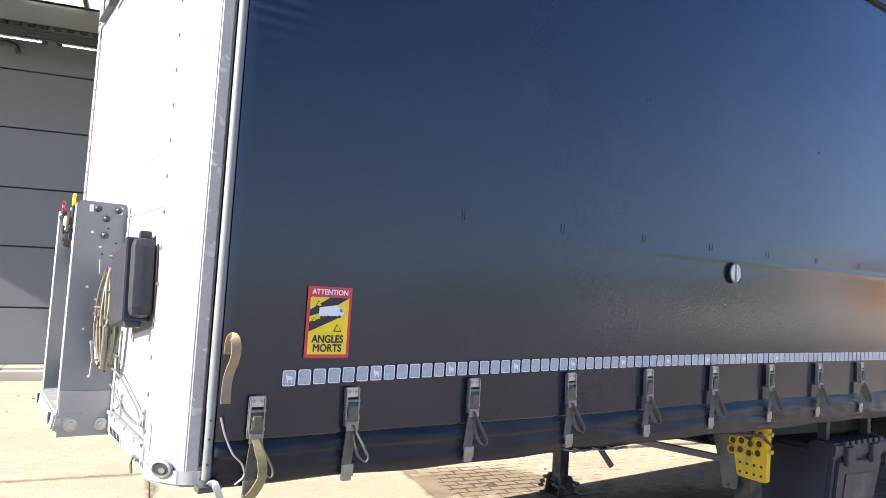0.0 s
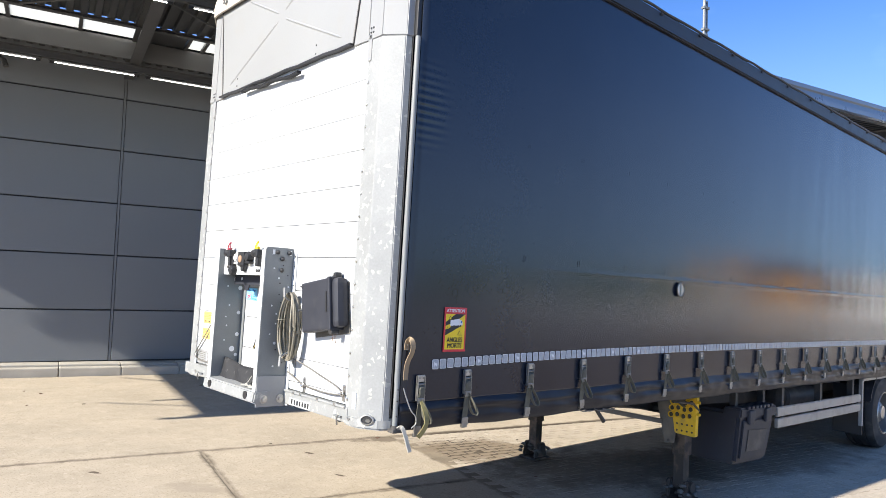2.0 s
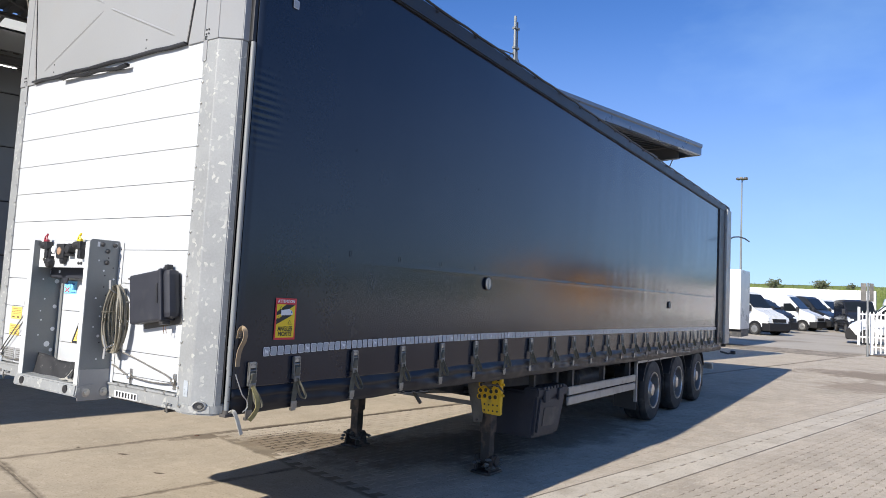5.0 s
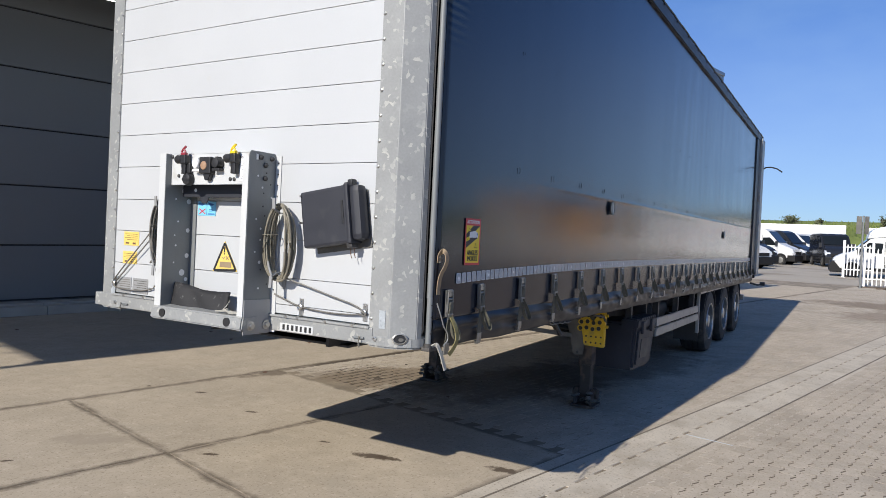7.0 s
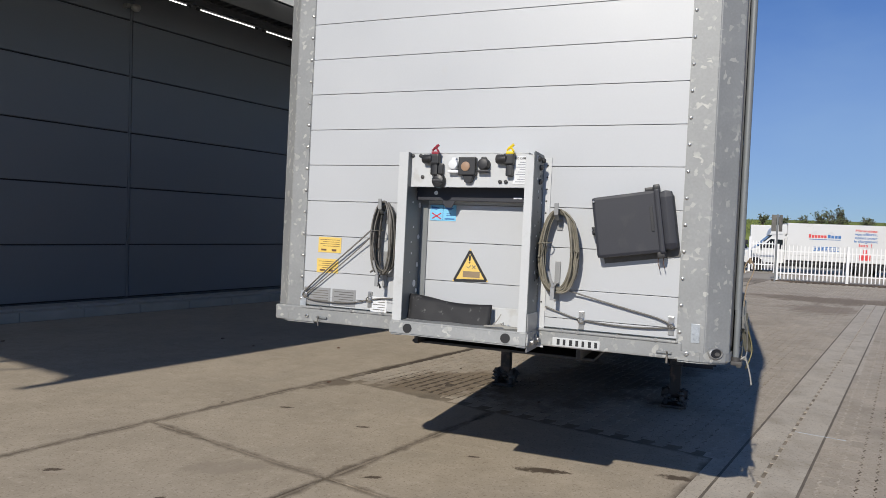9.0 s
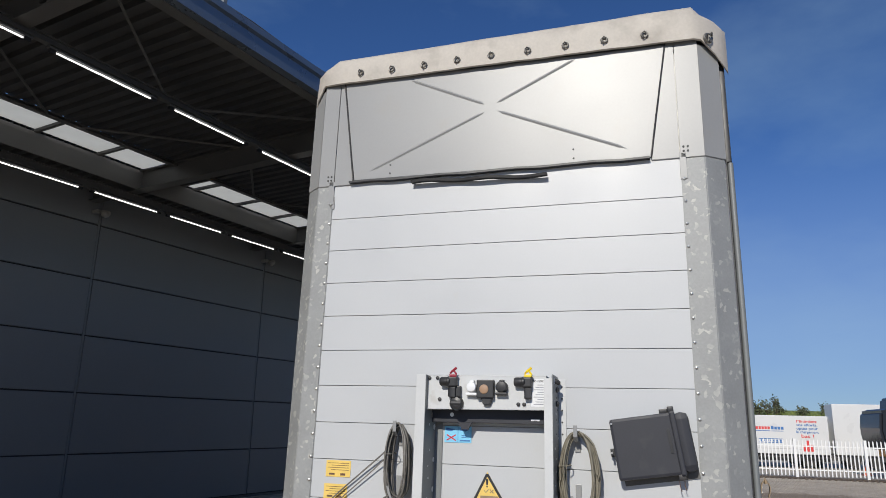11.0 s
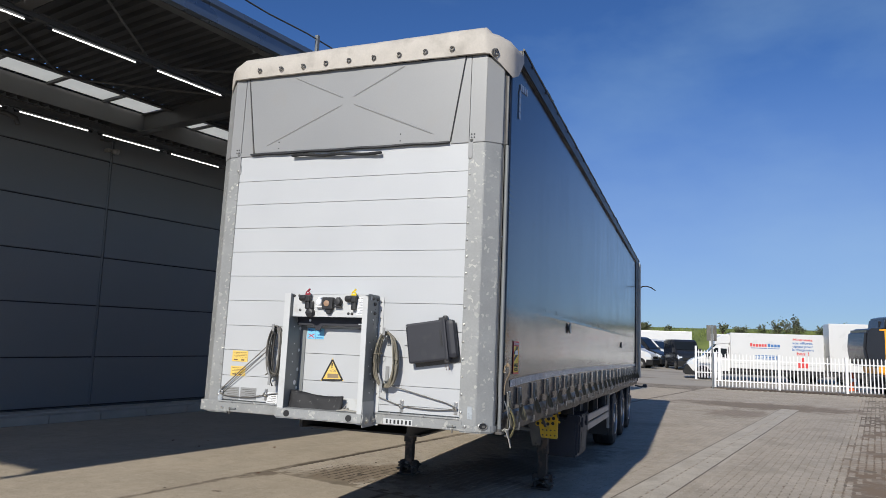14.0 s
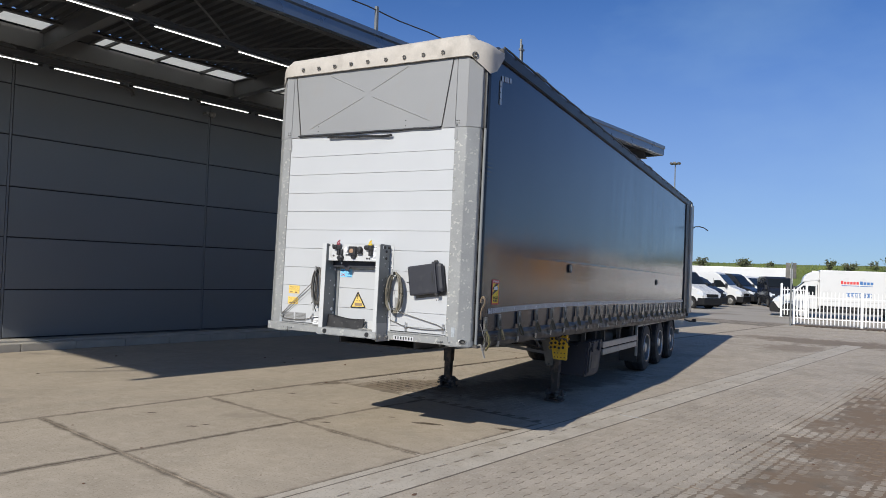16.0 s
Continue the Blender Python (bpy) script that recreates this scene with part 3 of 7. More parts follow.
def muddy(u, v):
    """How far the pavers are worn down and sunk in mud, from 0 to 1."""
    wide = noise.noise((u * 0.35, v * 0.55, 2.0))
    fine = noise.noise((u * 1.1, v * 1.5, 5.0))
    if v > 0.3:
        return max(0.0, min(1.0, 0.9 * (1.0 - math.hypot((u - 3.3) / 1.1, (v - 2.2) / 0.75)) + 0.7 * fine))
    return max(0.0, min(1.0, 2.2 * (-2.80 - v) + 0.6 * fine)) * max(0.30, min(1.0, 0.74 + 1.2 * wide + 0.5 * fine))


stain_or_shade(M_slab, 2.5, 3.15, 0.45, 0.16, -8, (0.15, 0.115, 0.08), 0.8)
# flattened leaves and oily smears on the plates
for u_, v_, r_, k_ in ((1.40, 0.27, 0.11, -62), (1.46, 0.16, 0.07, -70), (1.92, -0.58, 0.10, -75), (1.37, 2.82, 0.05, -60), (0.53, 1.08, 0.05, -50), (-0.75, 2.78, 0.055, -50), (-0.75, 1.86, 0.05, -45), (-0.59, 1.84, 0.035, -30), (1.37, 1.90, 0.045, -60), (1.34, 0.78, 0.035, -60)):
    stain_or_shade(M_slab, u_, v_, r_ * 1.5, r_ * 0.55, k_, (0.075, 0.050, 0.030), 0.9)
stain_or_shade(M_slab, 0.03, 1.96, 0.30, 0.16, -40, (0.33, 0.275, 0.21), 0.55)
stain_or_shade(M_slab, -2.2, 4.6, 0.8, 0.25, 0, (0.34, 0.29, 0.23), 0.5)
M_slab_large = M_slab.copy()
M_slab_large.name = "pale_concrete_field"
edge_dirt(M_slab, 2.08, 1.96, 0.06, (0.125, 0.098, 0.070), 0.85)
edge_dirt(M_slab_large, 19.0, 6.0, 0.075, (0.125, 0.098, 0.070), 0.85)
DRAIN = SITE @ Matrix.Translation((0, -1.045, 0)) @ Matrix.Rotation(radians(-0.3), 4, "Z")


def slabs():
    """Square concrete plates with worn, recessed joints."""
    root = thing("pavement", "pale concrete plates with dark dirty joints", "pavement", SITE, kind="structure")
    du, dv, u0 = 2.11, 1.985, 0.30
    me = {}

    def slab(a, b, c, d, tilt=0.0):
        key = (round(b - a, 2), round(d - c, 2))
        if key not in me:
            w, h, g = (b - a) / 2, (d - c) / 2, 0.013
            me[key] = mesh_of("slab", box((-w + g, -h + g, -0.013), (w - g, h - g, 0.0), 0.006), M_slab if b - a < 3 else M_slab_large)
        piece("slab", me[key], root, Matrix.Translation(((a + b) / 2, (c + d) / 2, rnd.uniform(-0.002, 0.002))) @ pose(0, 0, 0, rnd.uniform(-0.06, 0.06), rnd.uniform(-0.06, 0.06), tilt))

    for i in range(-7, 1):
        for j in range(0, 2):
            b = 2.58 if i == 0 else u0 + du * (i + 1)
            slab(u0 + du * i, b, -0.68 + dv * j, -0.68 + dv * (j + 1))
    slab(-10.25, 8.75, 3.29, 9.33)
    slab(8.75, 27.75, 3.29, 9.33)
    part("dirt_strip", box((2.57, -0.6, -0.05), (2.76, 3.29, -0.0015)), M_dirt, root, "brown dirt along the plate edge")
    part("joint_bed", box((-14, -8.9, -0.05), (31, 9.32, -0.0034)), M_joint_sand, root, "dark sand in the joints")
    part("joint_fill", box((-14, -2.88, -0.05), (20.5, -1.30, -0.0022)), M_joint_fill, root, "sand that fills the joints of the clean pavers")
    # smears and stones lying on the plates
    for k in range(46):
        u, v = rnd.uniform(-5, 8), rnd.uniform(-6, 8)
        r = rnd.uniform(0.012, 0.03)
        bm = bmesh.new()
        bmesh.ops.create_icosphere(bm, subdivisions=1, radius=r)
        for w in bm.verts:
            w.co = Vector((w.co.x * rnd.uniform(0.7, 1.5), w.co.y * rnd.uniform(0.6, 1.1), w.co.z * 0.35))
        ob = solid("clod", bm, M_rust if k % 5 else M_joint_sand, "small dark clod of dirt lying on the pavement", "dirt clod", SITE @ Matrix.Translation((u, v, r * 0.15)), group="clods on the pavement")


slabs()


def drain():
    root = thing("drain", "concrete gutter strip with a row of dark slots", "drain", DRAIN, kind="structure")
    n = 21
    body = mesh_of("gutter_stone", joined(box((-0.4998, -0.25, -0.013), (0.4998, -0.014, 0.003), 0.0015), box((-0.4998, 0.014, -0.013), (0.4998, 0.25, 0.003), 0.0015),
                                          *[box((-0.493 + 0.247 * k, -0.0145, -0.013), (-0.493 + 0.247 * k + 0.10, 0.0145, 0.002), 0.001) for k in range(4)]), M_drain)
    for s in (-1, 1):
        part("mortar_edge", box((-5.5, s * 0.262, -0.0054), (20.5, s * 0.47, -0.0012)), M_drain, root, "mortar filled cut edge")
        for w in (0.251,):
            part("dirty_seam", box((-5.5, s * w, -0.004), (20.5, s * (w + 0.018), 0.0030)), M_wet, root, "dark dirt in the seam")
    part("paint_mark", box((3.86, -0.42, 0.003), (3.88, -0.02, 0.0045)), M_white, root, "short white paint mark")
    slot = mesh_of("slot", box((-0.5, -0.0138, -0.006), (0.5, 0.0138, -0.0045)), M_ink)
    for i in range(-5, n):
        piece("gutter_stone", body, root, Matrix.Translation((i, 0, 0)))
        # the slots open on a dark channel
        piece("slot", slot, root, Matrix.Translation((i, 0, 0.0005)))


drain()


def pavers():
    """Interlocking zigzag pavers, one by one near the camera's way, the rest as one mesh."""
    root = thing("paved_yard", "worn zigzag concrete pavers with dark joints", "pavement", SITE, kind="structure")
    L, W, Z, g = 0.225, 0.1125, 0.022, 0.0040
    e = 0.001

    def outline():
        s, pts = -1, []
        for x, k in ((-L / 2 + e, 0), (-L / 6, 1), (L / 6, 0), (L / 2 - e, 1)):
            pts.append((x, -W / 2 + g + s * Z * (k - 0.5)))
        for x, k in ((L / 2 - e, 1), (L / 6, 0), (-L / 6, 1), (-L / 2 + e, 0)):
            pts.append((x, W / 2 - g + s * Z * (k - 0.5)))
        return pts

    shape = outline()
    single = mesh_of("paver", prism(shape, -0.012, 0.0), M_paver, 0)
    verts, faces = [], []
    singles = 0
    rr = random.Random(11)
    zd = math.tan(radians(-0.3))

    def free(u, v):
        mid = -1.045 + zd * u
        if u < 20.5 and abs(v - mid) < 0.31 - W / 2 + 0.012:
            return False
        return v < mid or (u > 2.695 and v < 3.24)

    for j in range(-78, 31):
        v = j * W
        for i in range(-30, 138):
            u = i * L + (L / 2 if j % 2 else 0)
            if not free(u, v):
                continue
            if u > 16 and v < -6:
                continue
            dz = rr.gauss(0, 0.0002) + 0.0004 * noise.noise((u * 0.9, v * 0.9, 0.3))
            k = muddy(u, v)
            sx, sy = 1 - 0.20 * k, 1 - 0.42 * k
            dz -= 0.0105 * k * k * rr.random()
            if -1.6 < u < 1.9 and -2.15 < v < -1.1 and singles < 300:
                piece("paver", single, root, pose(u, v, dz, rr.gauss(0, 0.3), rr.gauss(0, 0.2), rr.gauss(0, 0.4)))
                singles += 1
                continue
            base = len(verts)
            tx, ty = rr.gauss(0, 0.0025), rr.gauss(0, 0.004)
            pts = [(x * sx + rr.gauss(0, 0.006) * k, y * sy + rr.gauss(0, 0.005) * k) for x, y in shape]
            for x, y in pts:
                verts.append((u + x, v + y, dz + x * tx + y * ty))
            for x, y in pts:
                verts.append((u + x, v + y, -0.0125))
            faces.append(tuple(range(base, base + 8)))
            for k in range(8):
                q = (k + 1) % 8
                faces.append((base + k, base + 8 + k, base + 8 + q, base + q))
    me = bpy.data.meshes.new("paver_field")
    me.from_pydata(verts, [], faces)
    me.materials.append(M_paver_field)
    ob = new("paver_field", me)
    ob.parent = root
    tagged(ob, "many worn zigzag concrete pavers", kind="stuff")


M_paver_field = M_paver.copy()
nn, ll = M_paver_field.node_tree.nodes, M_paver_field.node_tree.links
for nd in nn:
    if nd.bl_idname == "ShaderNodeObjectInfo":
        gm = nn.new("ShaderNodeNewGeometry")
        ll.new(gm.outputs["Random Per Island"], nd.outputs["Random"].links[0].to_socket)
        break


# ---- hall with its canopy ----
def wall():
    root = thing("wall_north", "long hall wall clad in anthracite sandwich panels", "wall", HALL, kind="structure")
    U0, U1, V = -14.0, 24.0, 9.70
    part("backing", box((U0, V + 0.02, -0.6), (U1, V + 0.30, 6.09)), M_joint, root)
    rows = [(0.20, 1.155), (1.155, 2.19), (2.19, 3.185), (3.185, 4.204), (4.204, 5.205), (5.205, 5.865)]
    pitch, first, g = 4.28, 0.26, 0.008
    meshes = [mesh_of("wall_panel", box((0.03, -0.03, 0.004), (pitch - 0.03, 0.03, b - a - 0.022), 0.006), M_panel) for a, b in rows]
    trim = mesh_of("joint_trim", box((-0.020, -0.020, 0), (0.020, 0.03, 5.64), 0.004), M_panel)
    u = first - 4 * pitch
    while u < U1:
        for (a, b), me in zip(rows, meshes):
            piece("wall_panel", me, root, Matrix.Translation((u, V - 0.0, a + 0.011)))
        piece("joint_trim", trim, root, Matrix.Translation((u, V, 0.2)))
        u += pitch
    part("base_rail", box((U0, V - 0.05, -0.3), (U1, V + 0.05, 0.19), 0.01), M_beam, root)
    part("upper_wall", box((U0, V - 0.04, 5.88), (U1, V + 0.02, 6.08)), M_panel, root)
    return root


wall()


def kerb():
    root = thing("kerb", "low pale concrete kerb along the foot of the hall", "kerb", SITE, kind="structure")
    stone = mesh_of("kerb_stone", joined(box((0.004, 0, -0.1), (0.996, 0.22, 0.15), 0.018), box((0.004, 0.22, -0.1), (0.996, 0.70, 0.185), 0.012)), M_kerb)
    for i in range(-14, 24):
        piece("kerb_stone", stone, root, Matrix.Translation((i, 9.33, rnd.uniform(-0.003, 0.003))))


kerb()


def canopy():
    U0, U1, V0, V1 = -8.62, 17.25, 3.44, 9.66
    root = thing("canopy", "flat steel canopy of the hall with a ribbed deck and skylights", "canopy", HALL)

    def ribs(u0, u1, v0, v1):
        """Trapezoid sheet with its ribs running towards the wall, and the flat roof skin over it."""
        bm = bmesh.new()
        prof, u = [], u0
        while u < u1 - 0.20:
            prof += [(u, 5.97), (u + 0.09, 5.97), (u + 0.11, 6.03), (u + 0.18, 6.03)]
            u += 0.20
        prof.append((u1, 6.03))
        a = [bm.verts.new((x, v0, z)) for x, z in prof]
        b = [bm.verts.new((x, v1, z)) for x, z in prof]
        for i in range(len(prof) - 1):
            bm.faces.new((a[i], b[i], b[i + 1], a[i + 1]))
        return joined(bm, box((u0, v0, 6.045), (u1, v1, 6.08)))

    part("deck", ribs(U0, U1, V0 + 0.06, 7.54), M_roof, root, "ribbed metal roof deck", 0)
    part("deck", ribs(U0, U1, 8.33, V1), M_roof, root, "", 0)
    # skylight sheets in groups between the girders
    at = U0
    for g in range(-2, 4):
        o = 4.06 * g
        part("deck", box((at, 7.55, 5.985), (o + 1.06, 8.32, 6.015)), M_roof, root)
        edges = [o + 1.10, o + 1.39, o + 2.42, o + 3.46, o + 4.33]
        for a, b in zip(edges, edges[1:]):
            part("skylight", box((a + 0.03, 7.56, 5.995), (b - 0.03, 8.30, 6.005)), M_pane, root, "milky white skylight sheet")
            part("skylight_bar", box((a - 0.028, 7.55, 5.95), (a + 0.028, 8.315, 6.012)), M_beam, root)
        at = o + 4.34
    part("deck", box((at, 7.55, 5.985), (U1, 8.32, 6.015)), M_roof, root)
    # upstand on the wall side of the skylights
    part("upstand", box((U0, 8.322, 5.62), (U1, 8.35, 5.965), 0.004), M_upstand, root, "grey upstand along the skylights")
    # the folded fascia along the free edge, running past the end
    part("fascia", prism([(V0, 5.80), (V0 + 0.11, 5.80), (V0 + 0.11, 5.825), (V0 + 0.03, 5.835), (V0 + 0.03, 6.01), (V0 + 0.16, 6.06), (V0 + 0.16, 6.10), (V0 - 0.03, 6.10), (V0 - 0.03, 6.02), (V0, 5.99)], U0 - 0.58, U1, "x"), M_fascia, root, "folded blue-grey edge profile")
    part("inner_gutter", prism([(V0 + 0.11, 5.79), (V0 + 0.29, 5.81), (V0 + 0.29, 5.965), (V0 + 0.11, 5.965)], U0, U1, "x"), M_beam, root)
    for u in (U0, U1):
        part("end_fascia", box((u - 0.03, V0 + 0.04, 5.79), (u + 0.03, V1, 6.10), 0.01), M_fascia, root)

    def joist(v, z, h, w=0.06):
        return part("long_beam", joined(box((U0, v - 0.012, z), (U1, v + 0.012, z + h)), box((U0, v - w, z + h - 0.012), (U1, v + w, z + h + 0.004)), box((U0, v - w, z - 0.004), (U1, v + w, z + 0.012))), M_beam, root, "slim grey steel beam")

    # long beams; two of them carry the lamps
    joist(4.95, 5.555, 0.08, 0.04)
    joist(8.55, 5.465, 0.12, 0.05)
    joist(7.48, 5.915, 0.05, 0.05)
    # cross girders with their braces
    for g in range(-2, 5):
        o = 0.30 + 4.04 * g
        part("cross_beam", joined(box((o - 0.012, V0 + 0.28, 5.615), (o + 0.012, V1, 5.960)), box((o - 0.09, V0 + 0.28, 5.61), (o + 0.09, V1, 5.63)), box((o - 0.09, V0 + 0.28, 5.945), (o + 0.09, V1, 5.965))), M_beam, root, "grey steel girder")
        for k in (-1, 1):
            part("brace", sweep([(o + k * 0.1, 3.80, 5.90), (o + k * 1.75, 4.95, 5.65)], 0.018, 6), M_beam, root)
            part("brace", sweep([(o + k * 0.1, 5.9, 5.92), (o + k * 1.75, 7.42, 5.92)], 0.018, 6), M_beam, root)
    return root


canopy()


def tube_lamp():
    t = thing("led_batten", "white strip lamp glowing under a steel beam", "strip lamp", HALL, group="strip lamps under the canopy")
    part("housing", box((-0.84, -0.03, 0.03), (0.84, 0.03, 0.055), 0.006), M_beam, t)
    part("tube", cyl((-0.73, 0, 0.012), (0.73, 0, 0.012), 0.0085, 8), M_tube, t, "glowing white tube")
    for s in (-1, 1):
        part("end_cap", box((s * 0.775 - 0.045, -0.022, -0.010), (s * 0.775 + 0.045, 0.022, 0.04), 0.006), M_black, t)
    return t


def lamps():
    first = tube_lamp()
    spots = [HALL @ Matrix.Translation((1.29 + 1.525 * k, 4.95, 5.485)) @ Matrix.Diagonal((0.90, 1, 1, 1)) for k in range(-6, 10)]
    spots += [HALL @ Matrix.Translation((1.20 + 1.525 * k, 8.55, 5.395)) @ Matrix.Diagonal((0.945, 1, 1, 1)) for k in range(-6, 10)]
    first.matrix_world = spots[0]
    for m in spots[1:]:
        copy_thing(first, m)


lamps()


def roof_rail():
    root = thing("roof_rail", "thin galvanised safety rail along the canopy edge", "rail", HALL)
    v, us = 4.65, [-8.16 + 2.68 * k for k in range(8)]
    for u in us:
        p = part("post", joined(box((u - 0.032, v - 0.03, 6.08), (u + 0.032, v + 0.03, 7.19), 0.006), box((u - 0.09, v - 0.09, 6.08), (u + 0.09, v + 0.09, 6.10))), M_zinc_plain, root)
        part("stay", sweep([(u + 0.01, v, 7.08), (u + 0.42, v + 0.3, 6.09)], 0.009, 5), M_zinc_plain, p)
    part("rail_rope", sweep([(us[0] + (us[-1] - us[0]) * i / 40, v, 7.12 - 0.03 * math.sin(i * math.pi / 4) ** 2) for i in range(41)], 0.014, 6), M_beam, root)
    t = thing("roof_mast", "slim galvanised mast with stays on the canopy roof", "mast", HALL)
    u = 10.55
    part("pole", cyl((u, v, 6.08), (u, v, 8.0), 0.03, 8), M_zinc_plain, t)
    part("second_pole", cyl((u + 0.08, v, 7.1), (u + 0.08, v, 7.88), 0.018, 8), M_zinc_plain, t)
    part("bracket", box((u - 0.05, v - 0.04, 7.25), (u + 0.12, v + 0.04, 7.30), 0.006), M_zinc_plain, t)
    part("bracket", box((u - 0.05, v - 0.04, 7.70), (u + 0.12, v + 0.04, 7.75), 0.006), M_zinc_plain, t)
    for k in (-1, 1):
        part("stay", sweep([(u, v, 7.2), (u + k * 1.2, v + 0.2, 6.1)], 0.01, 5), M_zinc_plain, t)


roof_rail()


def floodlight():
    t = thing("floodlight", "flat black floodlight on an arm at the canopy edge", "floodlight", HALL)
    part("arm", sweep([(0.36, 4.66, 5.72), (0.39, 3.22, 6.16)], 0, flat=(0.045, 0.032)), M_zinc_plain, t, "square galvanised arm")
    for v, z in ((4.55, 5.77), (4.28, 5.86)):
        part("clamp", box((0.26, v - 0.045, z - 0.055), (0.48, v + 0.035, z + 0.11), 0.01), M_black, t)
    m = Matrix.Translation((0.62, 2.90, 6.27)) @ Euler((radians(-11), radians(3), radians(-6))).to_matrix().to_4x4()
    head = part("head", box((-0.26, -0.18, -0.032), (0.26, 0.18, 0.032), 0.015, m), M_black, t, "flat black lamp head")
    part("glass", box((-0.215, -0.135, -0.038), (0.215, 0.135, -0.033), 0.004, m), M_floodglass, head)
    part("yoke", sweep([(0.33, 3.00, 6.26), (0.34, 3.16, 6.18), (0.64, 3.16, 6.18), (0.84, 3.00, 6.26)], 0.013, 6), M_black, t)
    part("pivot", cyl((0.39, 3.20, 6.11), (0.39, 3.20, 6.22), 0.036, 8), M_black, t)
    part("driver_box", box((0.28, 3.04, 6.28), (0.38, 3.15, 6.37), 0.01), M_black, t)


floodlight()


def wall_fittings():
    for k, u in enumerate((4.5, 8.85)):
        t = thing("dome_camera", "small round grey camera on a wall bracket", "camera", HALL, group="wall cameras")
        part("bracket", joined(box((u - 0.14, 9.52, 5.40), (u - 0.06, 9.68, 5.46), 0.008), cyl((u - 0.1, 9.55, 5.43), (u, 9.5, 5.42), 0.02, 8)), M_guard, t)
        part("dome", lathe([(0.03, 0.05), (0.075, 0.045), (0.085, 0.0), (0.06, -0.05), (0.02, -0.07)], (u, 9.48, 5.40), "z", 16), M_guard, t)
    for u in (-1.75, 2.45):
        t = thing("wall_horn", "grey bent vent pipe under the beam", "vent pipe", HALL, group="vent pipes")
        part("pipe", sweep([(u - 0.25, 9.62, 5.62), (u - 0.1, 9.5, 5.60), (u + 0.02, 9.42, 5.53), (u + 0.06, 9.4, 5.42)], 0.045, 10), M_beam, t)


wall_fittings()

# ---- the semi-trailer, built in its own frame ----
trailer = thing("semi_trailer", "curtain-sided semi-trailer with white front wall and dark blue-grey curtain", "trailer", LEVEL)
RAKE = 0.003


def rk(x):
    return RAKE * x


def gz(x):
    """Height of the pavement in the trailer's frame."""
    return 0.092 + 0.018 * x


def front_wall():
    seams = [1.325, 1.375, 1.521, 1.729, 1.930, 2.137, 2.340, 2.544, 2.746, 2.950, 3.152, 3.40]
    core = part("front_wall", box((0.026, -1.08, 1.25), (0.10, 1.15, 4.05)), M_guard, trailer, "white front wall of horizontal aluminium planks")
    for i, (a, b) in enumerate(zip(seams, seams[1:])):
        part("plank", box((0.0, -1.005, a + 0.0016), (0.03, 1.085, b - 0.0016), 0.0016), M_plank, core)
    part("bottom_rail", joined(box((-0.012, -1.02, 1.230), (0.06, 1.26, 1.315), 0.008), box((-0.02, -1.0, 1.307), (0.03, 1.08, 1.319), 0.003)), M_zinc, trailer, "galvanised bottom rail")
    each("rail_bolt", [cyl((-0.022, y, 1.315), (-0.006, y, 1.315), 0.009, 8) for y in (-0.9, -0.72, -0.53, -0.45, 0.55, 0.75, 0.95)], M_steel, trailer)
    # dark dashes in place of the painted number
    plate = part("number_plate", box((-0.016, -0.640, 1.236), (-0.011, -0.405, 1.279), 0.002), M_white, trailer, "small pale plate with dark strokes")
    for k in range(7):
        y, w = -0.428 - k * 0.031, (0.014, 0.012, 0.015, 0.014, 0.012, 0.015, 0.014)[k]
        part("stroke", box((-0.0185, y - w, 1.244), (-0.0155, y, 1.272)), M_ink, plate)


front_wall()


